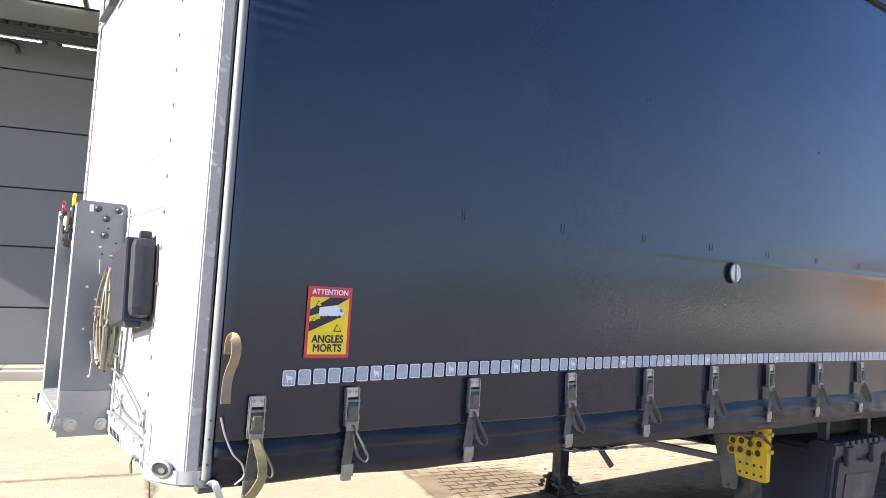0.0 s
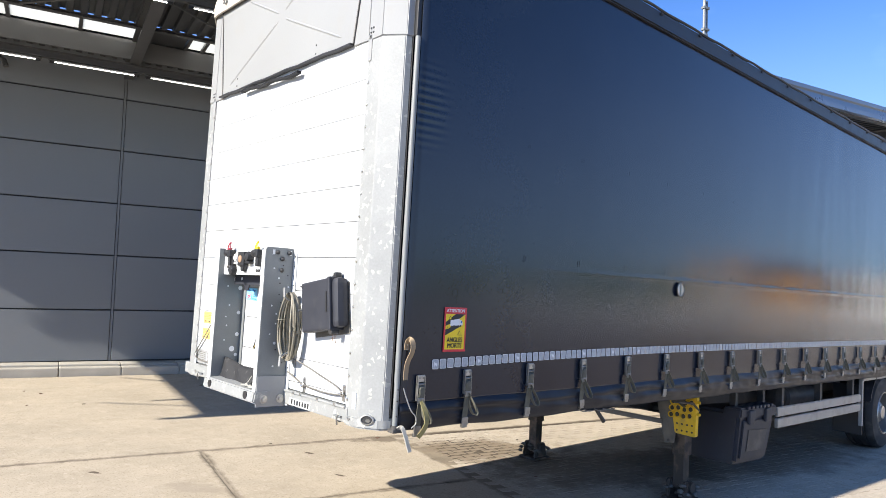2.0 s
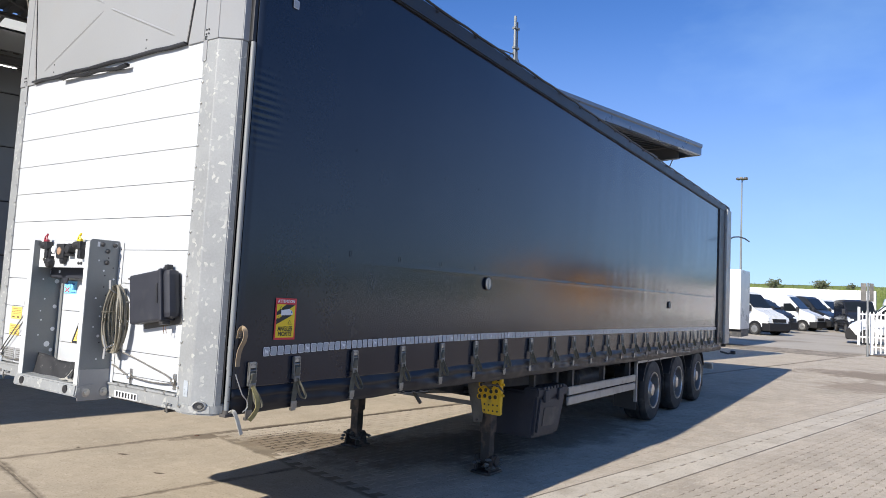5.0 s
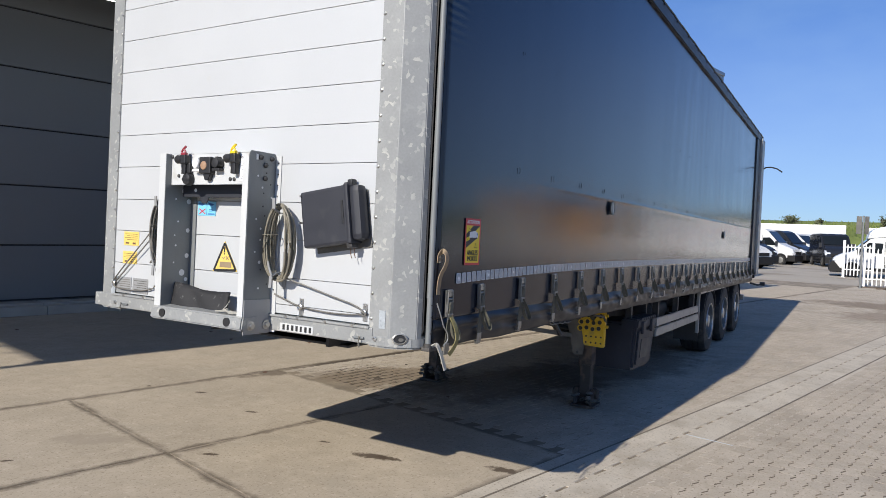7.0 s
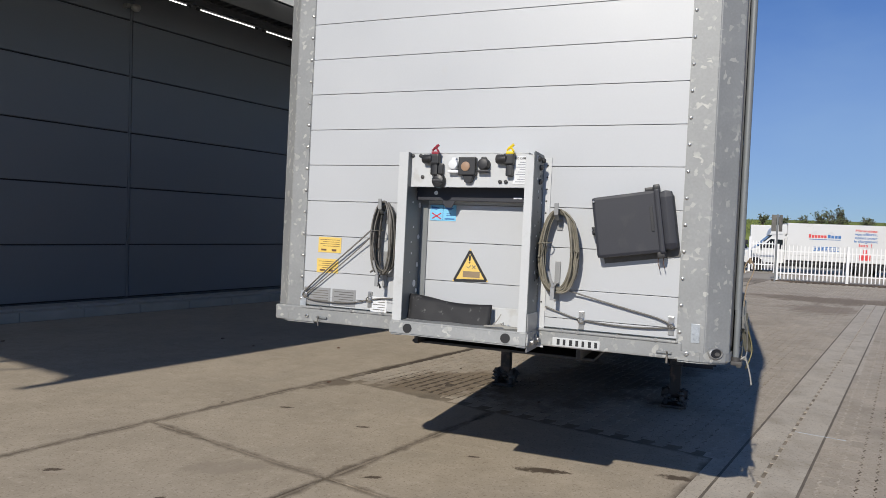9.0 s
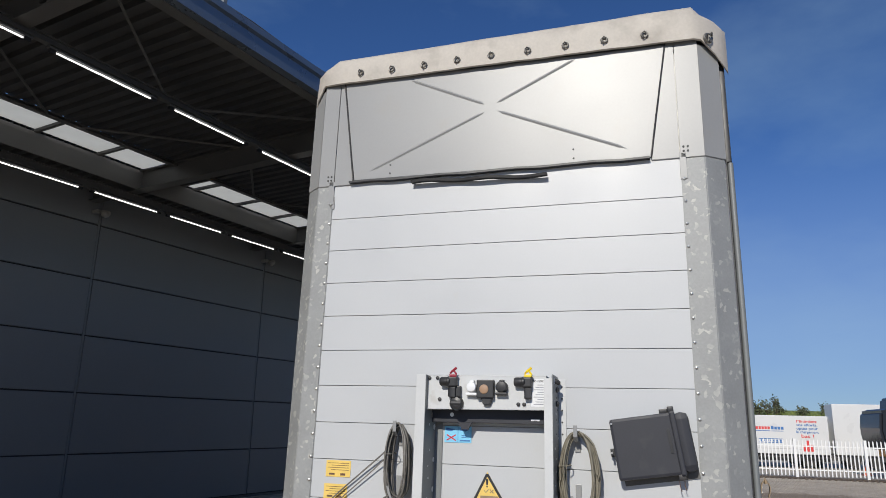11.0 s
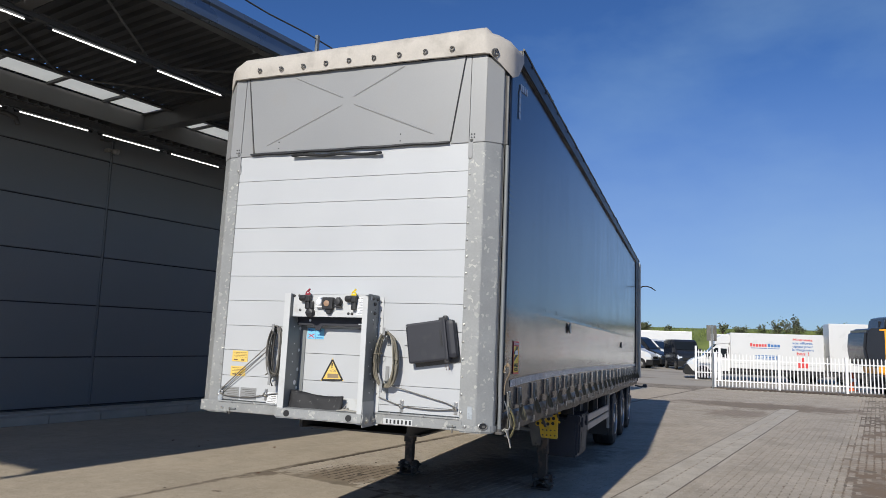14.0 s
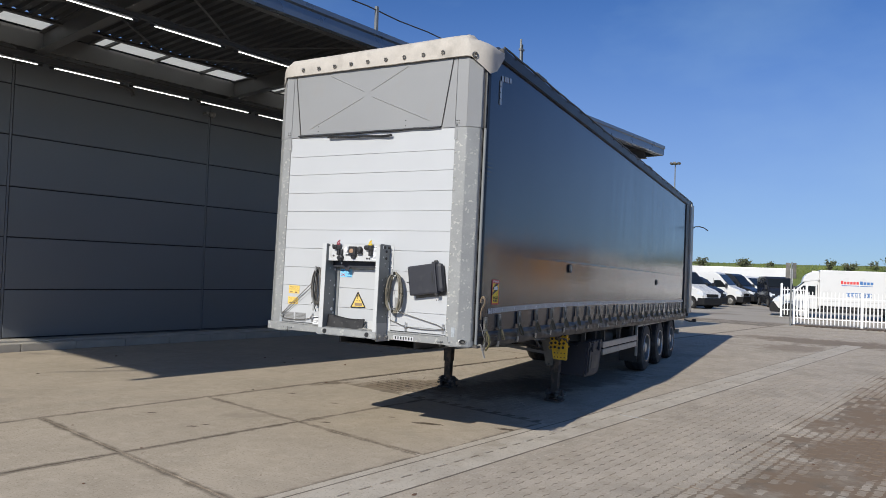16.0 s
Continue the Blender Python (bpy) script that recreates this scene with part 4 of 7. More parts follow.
def pillar(s, flat0, flat1, w):
    """A galvanised corner post with a chamfer."""
    pts = [(0.06, s * flat0), (-0.006, s * flat0), (-0.006, s * flat1), (0.075, s * (w - 0.007)), (0.116, s * w), (0.116, s * (w - 0.04))]
    p = part("corner_post", prism(pts, 1.235, 3.372, "z", 0.004), M_zinc, trailer, "galvanised steel corner post with flaky spangle")
    ys = s * (flat0 + 0.014)
    rivet = mesh_of("rivet", lathe([(0.0085, 0.0), (0.0075, -0.005), (0.003, -0.007)], (0, 0, 0), "x", 8), M_steel)
    for k in range(16):
        piece("rivet", rivet, p, Matrix.Translation((-0.006, ys, 1.36 + 0.126 * k)))
    part("slot_plate", box((-0.010, ys - 0.018, 3.25), (-0.0062, ys + 0.018, 3.40), 0.003), M_flap, p)
    part("reflector", box((-0.0095, s * 1.075 - 0.019, 1.315), (-0.0062, s * 1.075 + 0.019, 1.405), 0.004), M_tape, p, "white reflector plate")
    part("edge_seal", box((0.1165, s * (w - 0.03), 1.30), (0.1195, s * (w + 0.006), 3.97), 0.001), M_black, trailer, "black rubber edge strip")
    if s < 0:
        part("edge_tube", cyl((0.1345, -1.2560, 1.475), (0.1345, -1.2560, 3.372), 0.0155, 14), M_zinc_plain, trailer, "smooth steel tube along the curtain's edge")
        part("edge_seal", box((0.120, -1.262, 3.374), (0.148, -1.232, 3.97), 0.006), M_black, trailer)
    else:
        part("edge_rail", box((0.120, w - 0.03, 1.30), (0.142, w + 0.006, 3.365), 0.004), M_guard, trailer)
    # foot casting with its lashing hole and the latch beside it
    foot = part("foot_casting", prism([(0.10, s * 0.99), (-0.012, s * 0.99), (-0.015, s * (w - 0.125)), (0.0, s * (w - 0.09)), (0.06, s * (w - 0.012)), (0.11, s * (w + 0.005)), (0.19, s * (w + 0.012)), (0.19, s * 1.10)], 1.220, 1.282, "z", 0.010), M_zinc, trailer, "galvanised rounded corner foot with a lashing hole")
    hx, hy = 0.022, s * (w - 0.068)
    ring = part("lashing_ring", lathe([(0.022, 0.012), (0.030, 0.004), (0.030, -0.010), (0.025, -0.014), (0.021, -0.006)], (0, 0, 0), "x", 18, True), M_guard, foot)
    ring.matrix_local = Matrix.Translation((hx, hy, 1.272)) @ Matrix.Rotation(s * radians(-38), 4, "Z") @ Matrix.Diagonal((1, 1.3, 0.92, 1))
    part("lashing_hole", cyl((-0.009, 0, 0), (-0.003, 0, 0), 0.0225, 16), M_ink, ring)
    part("inner_stud", cyl((-0.012, 0.004 * s, -0.003), (-0.009, 0.004 * s, -0.003), 0.010, 12), M_chassis_grey, ring)
    each("foot_bolt", [lathe([(0.011, 0.0), (0.011, -0.006), (0.006, -0.007), (0.006, -0.002)], (-0.013, s * 1.04, 1.262), "x", 12)], M_steel, foot)
    part("latch_bar", box((-0.026, s * 0.905, 1.254), (-0.014, s * 0.975, 1.264), 0.003), M_zinc_plain, foot)
    part("latch_pin", sweep([(-0.030, s * 0.955, 1.268), (-0.034, s * 0.955, 1.24), (-0.030, s * 0.955, 1.212)], 0.005, 6), M_chassis_grey, foot)


pillar(-1, 0.992, 1.118, 1.232)
pillar(1, 1.078, 1.185, 1.300)


def upper_flap():
    corner = [(1.045, 4.08), (0.938, 3.398), (-0.838, 3.39), (-0.945, 4.07)]
    mid = part("upper_panel", prism(corner, -0.013, 0.02, "x", 0.002), M_flap, trailer, "grey sheet panel with a pressed cross")
    # four pressed creases that run towards the middle
    for (y0, z0), (y1, z1) in zip([(0.588, 4.045), (0.840, 3.448), (-0.718, 3.451), (-0.44, 4.05)], [(0.105, 3.822), (0.105, 3.770), (0.030, 3.770), (0.030, 3.822)]):
        d = Vector((0, y1 - y0, z1 - z0)).normalized()
        q = Vector((0, -d.z, d.y))
        p0, p1 = Vector((-0.0125, y0, z0)), Vector((-0.0125, y1, z1))
        bm = bmesh.new()
        rows = []
        for f, h, w in ((0.0, 0.0, 0.002), (0.06, 0.006, 0.010), (0.5, 0.007, 0.011), (0.95, 0.006, 0.010), (1.0, 0.0, 0.002)):
            c = p0.lerp(p1, f)
            rows.append([bm.verts.new(c - q * w), bm.verts.new(c + Vector((-h, 0, 0))), bm.verts.new(c + q * w)])
        for r0, r1 in zip(rows, rows[1:]):
            for k in range(2):
                bm.faces.new((r0[k], r0[k + 1], r1[k + 1], r1[k]))
        bmesh.ops.recalc_face_normals(bm, faces=bm.faces)
        part("pressed_crease", bm, M_flap, mid)
    rivet = mesh_of("rivet", lathe([(0.006, 0.0), (0.005, -0.003), (0.002, -0.004)], (0, 0, 0), "x", 8), M_chassis)
    for y, z in ((0.70, 3.48), (0.70, 3.425), (-0.42, 3.475), (-0.42, 3.42)):
        piece("rivet", rivet, mid, Matrix.Translation((-0.013, y, z)))
    part("panel_lip", sweep([(-0.018, 0.965 - 1.80 * k / 12, 3.382 + 0.004 * math.sin(k * 2.1)) for k in range(13)], 0, flat=(0.006, 0.016), up=(1, 0, 0)), M_black, trailer)
    part("grab_strip", sweep([(-0.03 - 0.008 * math.sin(k), 0.548 - 0.82 * k / 14, 3.338 + 0.003 * math.sin(k * 0.9) + 0.010 * math.cos(k * math.pi / 14)) for k in range(15)], 0, flat=(0.008, 0.014), up=(1, 0, 0)), M_bumper, trailer, "loose black rubber strip under the panel")
    for s, f0, f1, w, t0, b0 in ((-1, 0.992, 1.118, 1.236, 0.945, 0.838), (1, 1.078, 1.185, 1.302, 1.045, 0.938)):
        part("corner_panel", prism([(s * t0 + s * 0.006, 4.12), (s * b0 + s * 0.006, 3.372), (s * f0 - s * 0.002, 3.372), (s * f0 - s * 0.002 + s * max(0.0, t0 + 0.02 - f0), 4.12)], -0.010, 0.02, "x", 0.002), M_flap, trailer)
        part("corner_panel", prism([(s * f0 + s * 0.002 + s * max(0.0, t0 + 0.02 - f0), 4.12), (s * f0 + s * 0.002, 3.372), (s * f1, 3.372), (s * f1, 4.12)], -0.010, 0.02, "x", 0.002), M_flap, trailer)
        part("corner_panel", prism([(0.02, s * f1), (-0.010, s * f1), (0.075, s * (w - 0.004)), (0.125, s * w), (0.125, s * (w - 0.05))], 3.372, 4.05, "z", 0.003), M_flap, trailer)
        for z in (3.41, 3.435):
            each("rivet", [cyl((-0.014, s * (f0 + 0.02 + d), z), (-0.009, s * (f0 + 0.02 + d), z), 0.006, 8) for d in (0, 0.022)], M_chassis, trailer)
        part("hinge_rod", sweep([(-0.016, s * b0 + s * 0.004, 3.385), (-0.016, s * t0 + s * 0.004, 4.09)], 0.005, 6), M_chassis, trailer)


upper_flap()


def cap():
    """The tarpaulin hood folded over the front edge and both corners."""
    plan = [(0.44, 1.315, 4.20), (0.26, 1.32, 4.05), (0.12, 1.32, 3.96), (0.03, 1.265, 4.03), (-0.035, 1.185, 4.10)]
    plan += [(-0.048, 1.10 - 2.20 * k / 26, 4.096 + 0.0015 * math.sin(k * 1.9)) for k in range(27)]
    plan += [(-0.035, -1.14, 4.09), (0.025, -1.215, 4.02), (0.12, -1.285, 3.945), (0.25, -1.300, 4.01), (0.42, -1.300, 4.20)]
    bm = bmesh.new()
    rows = []
    for k, (x, y, z) in enumerate(plan):
        w = 0.003 * noise.noise((k * 0.7, 2.0, 0))
        top = (4.315 if abs(y) < 1.12 else 4.27 - 0.02 * (abs(y) > 1.28)) - 0.016 * (y + 1.2)
        inx, iny = (0.05, 0.0) if abs(y) < 1.16 else (0.04, -0.05 * (1 if y > 0 else -1))
        zs = [(x + 0.012, y, z - 0.004), (x - w, y, z), (x - 0.004 + w, y, z + (top - z) * 0.45), (x + 0.004, y, z + (top - z) * 0.85), (x + inx * 0.6, y + iny * 0.6, top), (x + inx * 3, y + iny * 2.2, top + 0.028), (0.60, y * 0.80, 4.36)]
        rows.append([bm.verts.new(c) for c in zs])
    for r0, r1 in zip(rows, rows[1:]):
        for i in range(len(r0) - 1):
            bm.faces.new((r0[i], r1[i], r1[i + 1], r0[i + 1]))
    bmesh.ops.recalc_face_normals(bm, faces=bm.faces)
    bmesh.ops.subdivide_edges(bm, edges=list(bm.edges), cuts=1, use_grid_fill=True)
    for v in bm.verts:
        n = noise.noise(v.co * 3.0) * 0.005 + noise.noise(v.co * 17.0) * 0.0015
        v.co += Vector((-n, 0, n * 0.25))
    c = part("roof_hood", bm, M_cap, trailer, "dirty white tarpaulin hood with steel eyelets", 60)
    c.location.z = -0.026
    eye = joined(lathe([(0.013, -0.004), (0.022, -0.006), (0.026, 0.0), (0.024, 0.004)], (0, 0, 0), "x", 14, True), sweep([(-0.012, -0.012, 0.008), (-0.024, 0, 0.012), (-0.012, 0.012, 0.006), (-0.014, 0.006, -0.022)], 0.0045, 6))
    me = mesh_of("eyelet", eye, M_eyelet)
    for k in range(9):
        piece("eyelet", me, c, Matrix.Translation((-0.058, 0.061 + (4 - k) * (0.216 if k < 4 else 0.225), 4.150 - (0.004 if k in (1, 2) else 0))) @ Matrix.Scale(0.86, 4))
    piece("eyelet", me, c, Matrix.Translation((-0.018, -1.180, 4.10)) @ Matrix.Rotation(radians(38), 4, "Z") @ Matrix.Scale(1.25, 4))


cap()

TOP, BOT, X0, X1 = 4.135, 1.365, 0.150, 13.12


def tape_z(x):
    return 1.568 + 0.003 * x + 0.060 * (1 - math.exp(-(x - 0.38) / 1.6))


def roof_and_curtains():
    part("roof", joined(prism([(0.45, 4.24), (13.64, 4.24 + rk(13.3)), (13.64, 4.27 + rk(13.3)), (0.45, 4.30)], -1.22, 1.22, "y"), ), M_curtain, trailer, "dark tarpaulin roof")
    rail = part("roof_rail", joined(prism([(0.40, 4.13), (13.62, 4.13 + rk(13)), (13.62, 4.265 + rk(13)), (0.40, 4.265)], -1.298, -1.235, "y", 0.01)), M_black, trailer, "dark roof edge rail")
    part("edge_cord", sweep([(0.42 + 13.15 * k / 60, -1.296, 4.272 + rk(0.42 + 13.15 * k / 60) + 0.005 * math.sin(k * 2.3)) for k in range(61)], 0.011, 6), M_black, trailer)
    clip = mesh_of("rail_clip", joined(box((-0.014, -0.008, -0.010), (0.014, 0.006, 0.010), 0.003), cyl((0, -0.008, 0), (0, -0.014, 0), 0.006, 8)), M_black)
    for k in range(22):
        x = 0.72 + 0.60 * k
        piece("rail_clip", clip, rail, Matrix.Translation((x, -1.302, 4.24 + rk(x))))
    for x in (1.55, 7.9):
        part("roof_bow_end", joined(box((x - 0.16, -1.30, 4.275 + rk(x)), (x + 0.16, -1.15, 4.305 + rk(x)), 0.012), cyl((x + 0.14, -1.30, 4.29 + rk(x)), (x + 0.14, -1.2, 4.29 + rk(x)), 0.016, 8)), M_chassis, trailer)
    part("roof_rail", prism([(0.40, 4.13), (13.62, 4.13 + rk(13)), (13.62, 4.265 + rk(13)), (0.40, 4.265)], 1.255, 1.315, "y", 0.01), M_curtain, trailer)
    # the curtain sheet, a little slack between its posts
    nx, nz = 230, 260
    bm = bmesh.new()
    grid = []
    for i in range(nx + 1):
        x = X0 + (X1 - X0) * i / nx
        col = []
        for k in range(nz + 1):
            f = k / nz
            z = BOT + (TOP - BOT) * f + rk(x)
            slack = math.sin(math.pi * f)
            d = 0.010 * slack * noise.noise((x * 0.35, z * 0.25, 1.0)) + 0.0035 * noise.noise((x * 1.1, z * 0.45, 4.0))
            d += 0.0016 * noise.noise((x * 5.0, z * 0.9, 7.0)) * (0.4 + 0.6 * (x > 5))
            # short drag creases at the front edge
            if x < 0.42 and 2.70 < z < 3.30:
                d += 0.0030 * math.sin((z - 0.05 * x) * 2 * math.pi / 0.044) * max(0, 1 - abs(x - 0.22) / 0.18) * max(0, 1 - abs(z - 3.0) / 0.3)
            # weld seam along the sheet
            zs = 2.142 + 0.0115 * x
            d += (0.0010 + 0.0014 * abs(math.sin((x - 1.09) * math.pi / 0.56)) + 0.0007 * noise.noise((x * 6.0, 0, 9))) * math.exp(-((z - zs) / 0.016) ** 2) * min(1.0, max(0.05, (x - 1.0) / 3.0))
            d -= 0.009 * max(0.0, zs - z + (0.02 if abs(z - zs) < 0.02 else 0)) * min(1.0, max(0.0, (x - 0.3) / 3.2))
            col.append(bm.verts.new((x, -1.268 - d, z)))
        grid.append(col)
    for c0, c1 in zip(grid, grid[1:]):
        for k in range(nz):
            bm.faces.new((c0[k], c1[k], c1[k + 1], c0[k + 1]))
    cur = part("side_curtain", bm, M_curtain, trailer, "dark blue-grey vinyl side curtain", 80)
    mod = cur.modifiers.new("thickness", "SOLIDIFY")
    mod.thickness, mod.offset = 0.003, -1
    part("side_curtain", box((X0, 1.292, 1.25), (X1, 1.298, 4.20)), M_curtain, trailer)
    # short vertical weld marks, in rows
    tick = mesh_of("weld_mark", sweep([(0, 0.0, -0.024), (0.002, -0.0010, 0), (0, 0.0, 0.016)], 0, flat=(0.0017, 0.0008), up=(1, 0, 0)), M_ink)
    for k in range(21):
        x = 1.09 + 0.56 * k
        piece("weld_mark", tick, cur, Matrix.Translation((x, -1.273, 2.205 + 0.0105 * x)))
        piece("weld_mark", tick, cur, Matrix.Translation((x, -1.272, 2.93 + rk(x))) @ Matrix.Diagonal((0.5, 0.6, 0.6, 1)))
    # reflective tape in single tiles
    def rounded(w, h, r):
        return [(cx + r * math.cos(q), cz + r * math.sin(q)) for cx, cz, a0 in ((w - r, h - r, 0), (-w + r, h - r, 1), (-w + r, -h + r, 2), (w - r, -h + r, 3)) for q in ((a0 + f) * math.pi / 2 for f in (0.0, 0.5, 1.0))]

    tile = mesh_of("reflective_tile", joined(prism(rounded(0.0235, 0.027, 0.006), -0.0012, 0.0, "y")), M_paper, 0)
    tile.materials.append(M_tape)
    face = joined(prism(rounded(0.0205, 0.024, 0.005), -0.0016, -0.0008, "y"))
    whole = bmesh.new()
    whole.from_mesh(tile)
    rim = len(whole.faces)
    inner = bpy.data.meshes.new("tmp_tile")
    face.to_mesh(inner)
    whole.from_mesh(inner)
    whole.faces.ensure_lookup_table()
    for f in whole.faces[rim:]:
        f.material_index = 1
    whole.to_mesh(tile)
    whole.free()
    bpy.data.meshes.remove(inner)
    emblem = mesh_of("emblem", prism([(-0.011, 0.016), (-0.004, 0.007), (0.010, 0.006), (0.013, 0.000), (0.010, -0.017), (0.006, -0.006), (-0.002, -0.006), (-0.004, -0.017), (-0.008, -0.006), (-0.012, 0.004)], -0.0024, -0.0016, "y"), M_paper, 0)
    for k in range(224):
        x = 0.385 + 0.0568 * k
        on = 1.268 - 0.009 * (2.142 + 0.0115 * x - tape_z(x)) * min(1.0, max(0.0, (x - 0.3) / 3.2)) + 0.0055
        piece("reflective_tile", tile, cur, Matrix.Translation((x, -on, tape_z(x))))
        if k % 6 == 0 and k < 60:
            piece("emblem", emblem, cur, Matrix.Translation((x, -on, tape_z(x))))
    for k in range(4):
        piece("reflective_tile", tile, cur, Matrix.Translation((0.468 + 0.068 * k, -1.274, 3.965 + 0.012 * k)))
        piece("reflective_tile", tile, cur, Matrix.Translation((0.430, -1.274, 3.905 - 0.064 * k)))
    # lashing eyelets
    for x, z in ((2.99, 2.105), (9.02, 2.060)):
        r = part("lashing_eye", joined(lathe([(0.056, 0.006), (0.060, -0.004), (0.056, -0.008), (0.051, -0.004), (0.049, 0.006)], (x, -1.281, z), "y", 22, True)), M_eyelet, cur, "round lashing eye with a steel bar")
        part("dish", lathe([(0.050, -0.002), (0.040, 0.010), (0.020, 0.016), (0.004, 0.017)], (x, -1.281, z), "y", 20), M_steel, r, "polished steel dish")
        part("bar", joined(box((x - 0.005, -1.292, z - 0.05), (x + 0.004, -1.283, z + 0.05), 0.003), box((x + 0.012, -1.288, z - 0.042), (x + 0.018, -1.281, z + 0.036), 0.002)), M_steel, r)


roof_and_curtains()


def skirt_bottom(x):
    return 1.214 - 0.001 * x + 0.010 * noise.noise((x * 1.3, 0, 0)) + 0.003 * math.cos((x - 0.625) * 2 * math.pi / 0.552)


def skirt():
    """The folded lower edge of the curtain, pulled in at every strap."""
    nx, nz = 620, 34
    bm = bmesh.new()
    grid = []
    for i in range(nx + 1):
        x = X0 + (X1 - X0) * i / nx
        top, bot = 1.385 + rk(x) + 0.012 * noise.noise((x * 0.9, 0, 21)), skirt_bottom(x)
        ph = (x - 0.625) * 2 * math.pi / 0.552
        col = []
        for k in range(nz + 1):
            f = k / nz
            z = bot + (top - bot) * f
            amp = math.sin(math.pi * min(1, f * 1.02)) ** 0.8
            d = 0.012 + 0.014 * amp * (0.75 - 0.25 * math.cos(ph)) + 0.013 * amp * noise.noise((x * 2.2, z * 12, 3)) + 0.006 * amp * abs(noise.noise((x * 3.1 + z * 6, z * 16, 13))) + 0.003 * math.sin(f * 8 + noise.noise((x * 0.8, 0, 5)) * 5) * amp
            d += 0.009 / (1 + math.exp(-(f - 0.60 - 0.05 * noise.noise((x * 1.4, 0, 8))) * 70))
            d += 0.008 * noise.noise((x * 6.0 + 3.0 * f, f * 2.2, 17)) * amp * (0.35 + 0.65 * abs(math.cos(ph / 2)) ** 3)
            d += 0.003 * math.sin(f * 34 + 2.5 * noise.noise((x * 3.0, 0, 11))) * max(0.0, math.cos(ph)) ** 3 * amp
            d += 0.004 * noise.noise((x * 9, z * 14, 6)) * amp
            d += 0.007 * noise.noise((x * 1.6, z * 34, 23)) * amp * min(1.0, max(0.0, (x - 2.5) / 2.0))
            d -= 0.022 * f * f
            d -= 0.012 * (1 - f) ** 3
            col.append(bm.verts.new((x, -1.258 - d, z)))
        grid.append(col)
    for c0, c1 in zip(grid, grid[1:]):
        for k in range(nz):
            bm.faces.new((c0[k], c1[k], c1[k + 1], c0[k + 1]))
    s = part("curtain_skirt", bm, M_skirt, trailer, "creased folded lower edge of the curtain", 80)
    mod = s.modifiers.new("thickness", "SOLIDIFY")
    mod.thickness, mod.offset = 0.004, -1
    # frayed scraps at the torn edge
    for x in (1.72, 1.78, 1.90, 2.0):
        part("frayed_edge", sweep([(x, -1.262, skirt_bottom(x) + 0.01), (x + 0.06, -1.265, skirt_bottom(x) - 0.008), (x + 0.15, -1.262, skirt_bottom(x) - 0.004)], 0, flat=(0.008, 0.003)), M_chassis_grey, s)


skirt()


def buckle(mat):
    """A lever ratchet with its strap, loose loop and lower hook; origin at its top middle."""
    b = thing("tmp", "", "")
    body = new("strap_buckle", mesh_of("strap_buckle", joined(box((-0.027, -0.022, -0.135), (-0.021, 0.0, 0.0), 0.003), box((0.021, -0.022, -0.135), (0.027, 0.0, 0.0), 0.003), box((-0.027, -0.014, -0.03), (0.027, -0.008, 0.004), 0.003),
                                       cyl((-0.03, -0.014, -0.045), (0.03, -0.014, -0.045), 0.006, 8), cyl((-0.03, -0.014, -0.105), (0.03, -0.014, -0.105), 0.007, 8), box((-0.024, -0.026, -0.15), (0.024, -0.018, -0.118), 0.003),
                                       *[cyl((dx, -0.018, -0.012), (dx, -0.008, -0.012), 0.006, 8) for dx in (-0.013, 0.013)]), M_buckle))
    bpy.data.objects.remove(b)
    tagged(body, "worn steel strap buckle with an olive strap")
    part("strap", joined(sweep([(0, -0.010, -0.05), (0, -0.027, -0.075), (0, -0.024, -0.115), (0.002, -0.016, -0.15), (-0.004, -0.014, -0.22), (-0.008, -0.010, -0.285)], 0, flat=(0.019, 0.0018), up=(0, 1, 0)),
                         sweep(flow([(0.004, -0.022, -0.13), (0.020, -0.034, -0.165), (0.042, -0.044, -0.205), (0.056, -0.048, -0.238), (0.050, -0.044, -0.256), (0.031, -0.036, -0.244), (0.014, -0.026, -0.205), (0.004, -0.020, -0.160)], 4), 0, flat=(0.002, 0.012), up=(0, 1, 0))), mat, body)
    part("hook", joined(box((-0.030, -0.014, -0.315), (0.018, -0.006, -0.27), 0.004), box((-0.024, -0.012, -0.33), (0.012, 0.012, -0.312), 0.004)), M_buckle, body, "grey steel hook under the side rail")
    # black sheet added between the rails to make the hollow buckle's interior dark
    part("back_plate", box((-0.021, -0.006, -0.13), (0.021, -0.002, -0.004), 0.001), M_ink, body)
    part("top_plate", box((-0.024, -0.0165, -0.032), (0.024, -0.0145, 0.002), 0.001), M_steel, body, "bright riveted top plate")
    part("fold_over", box((-0.0155, -0.030, -0.104), (0.0155, -0.020, -0.060), 0.005), mat, body)
    return body


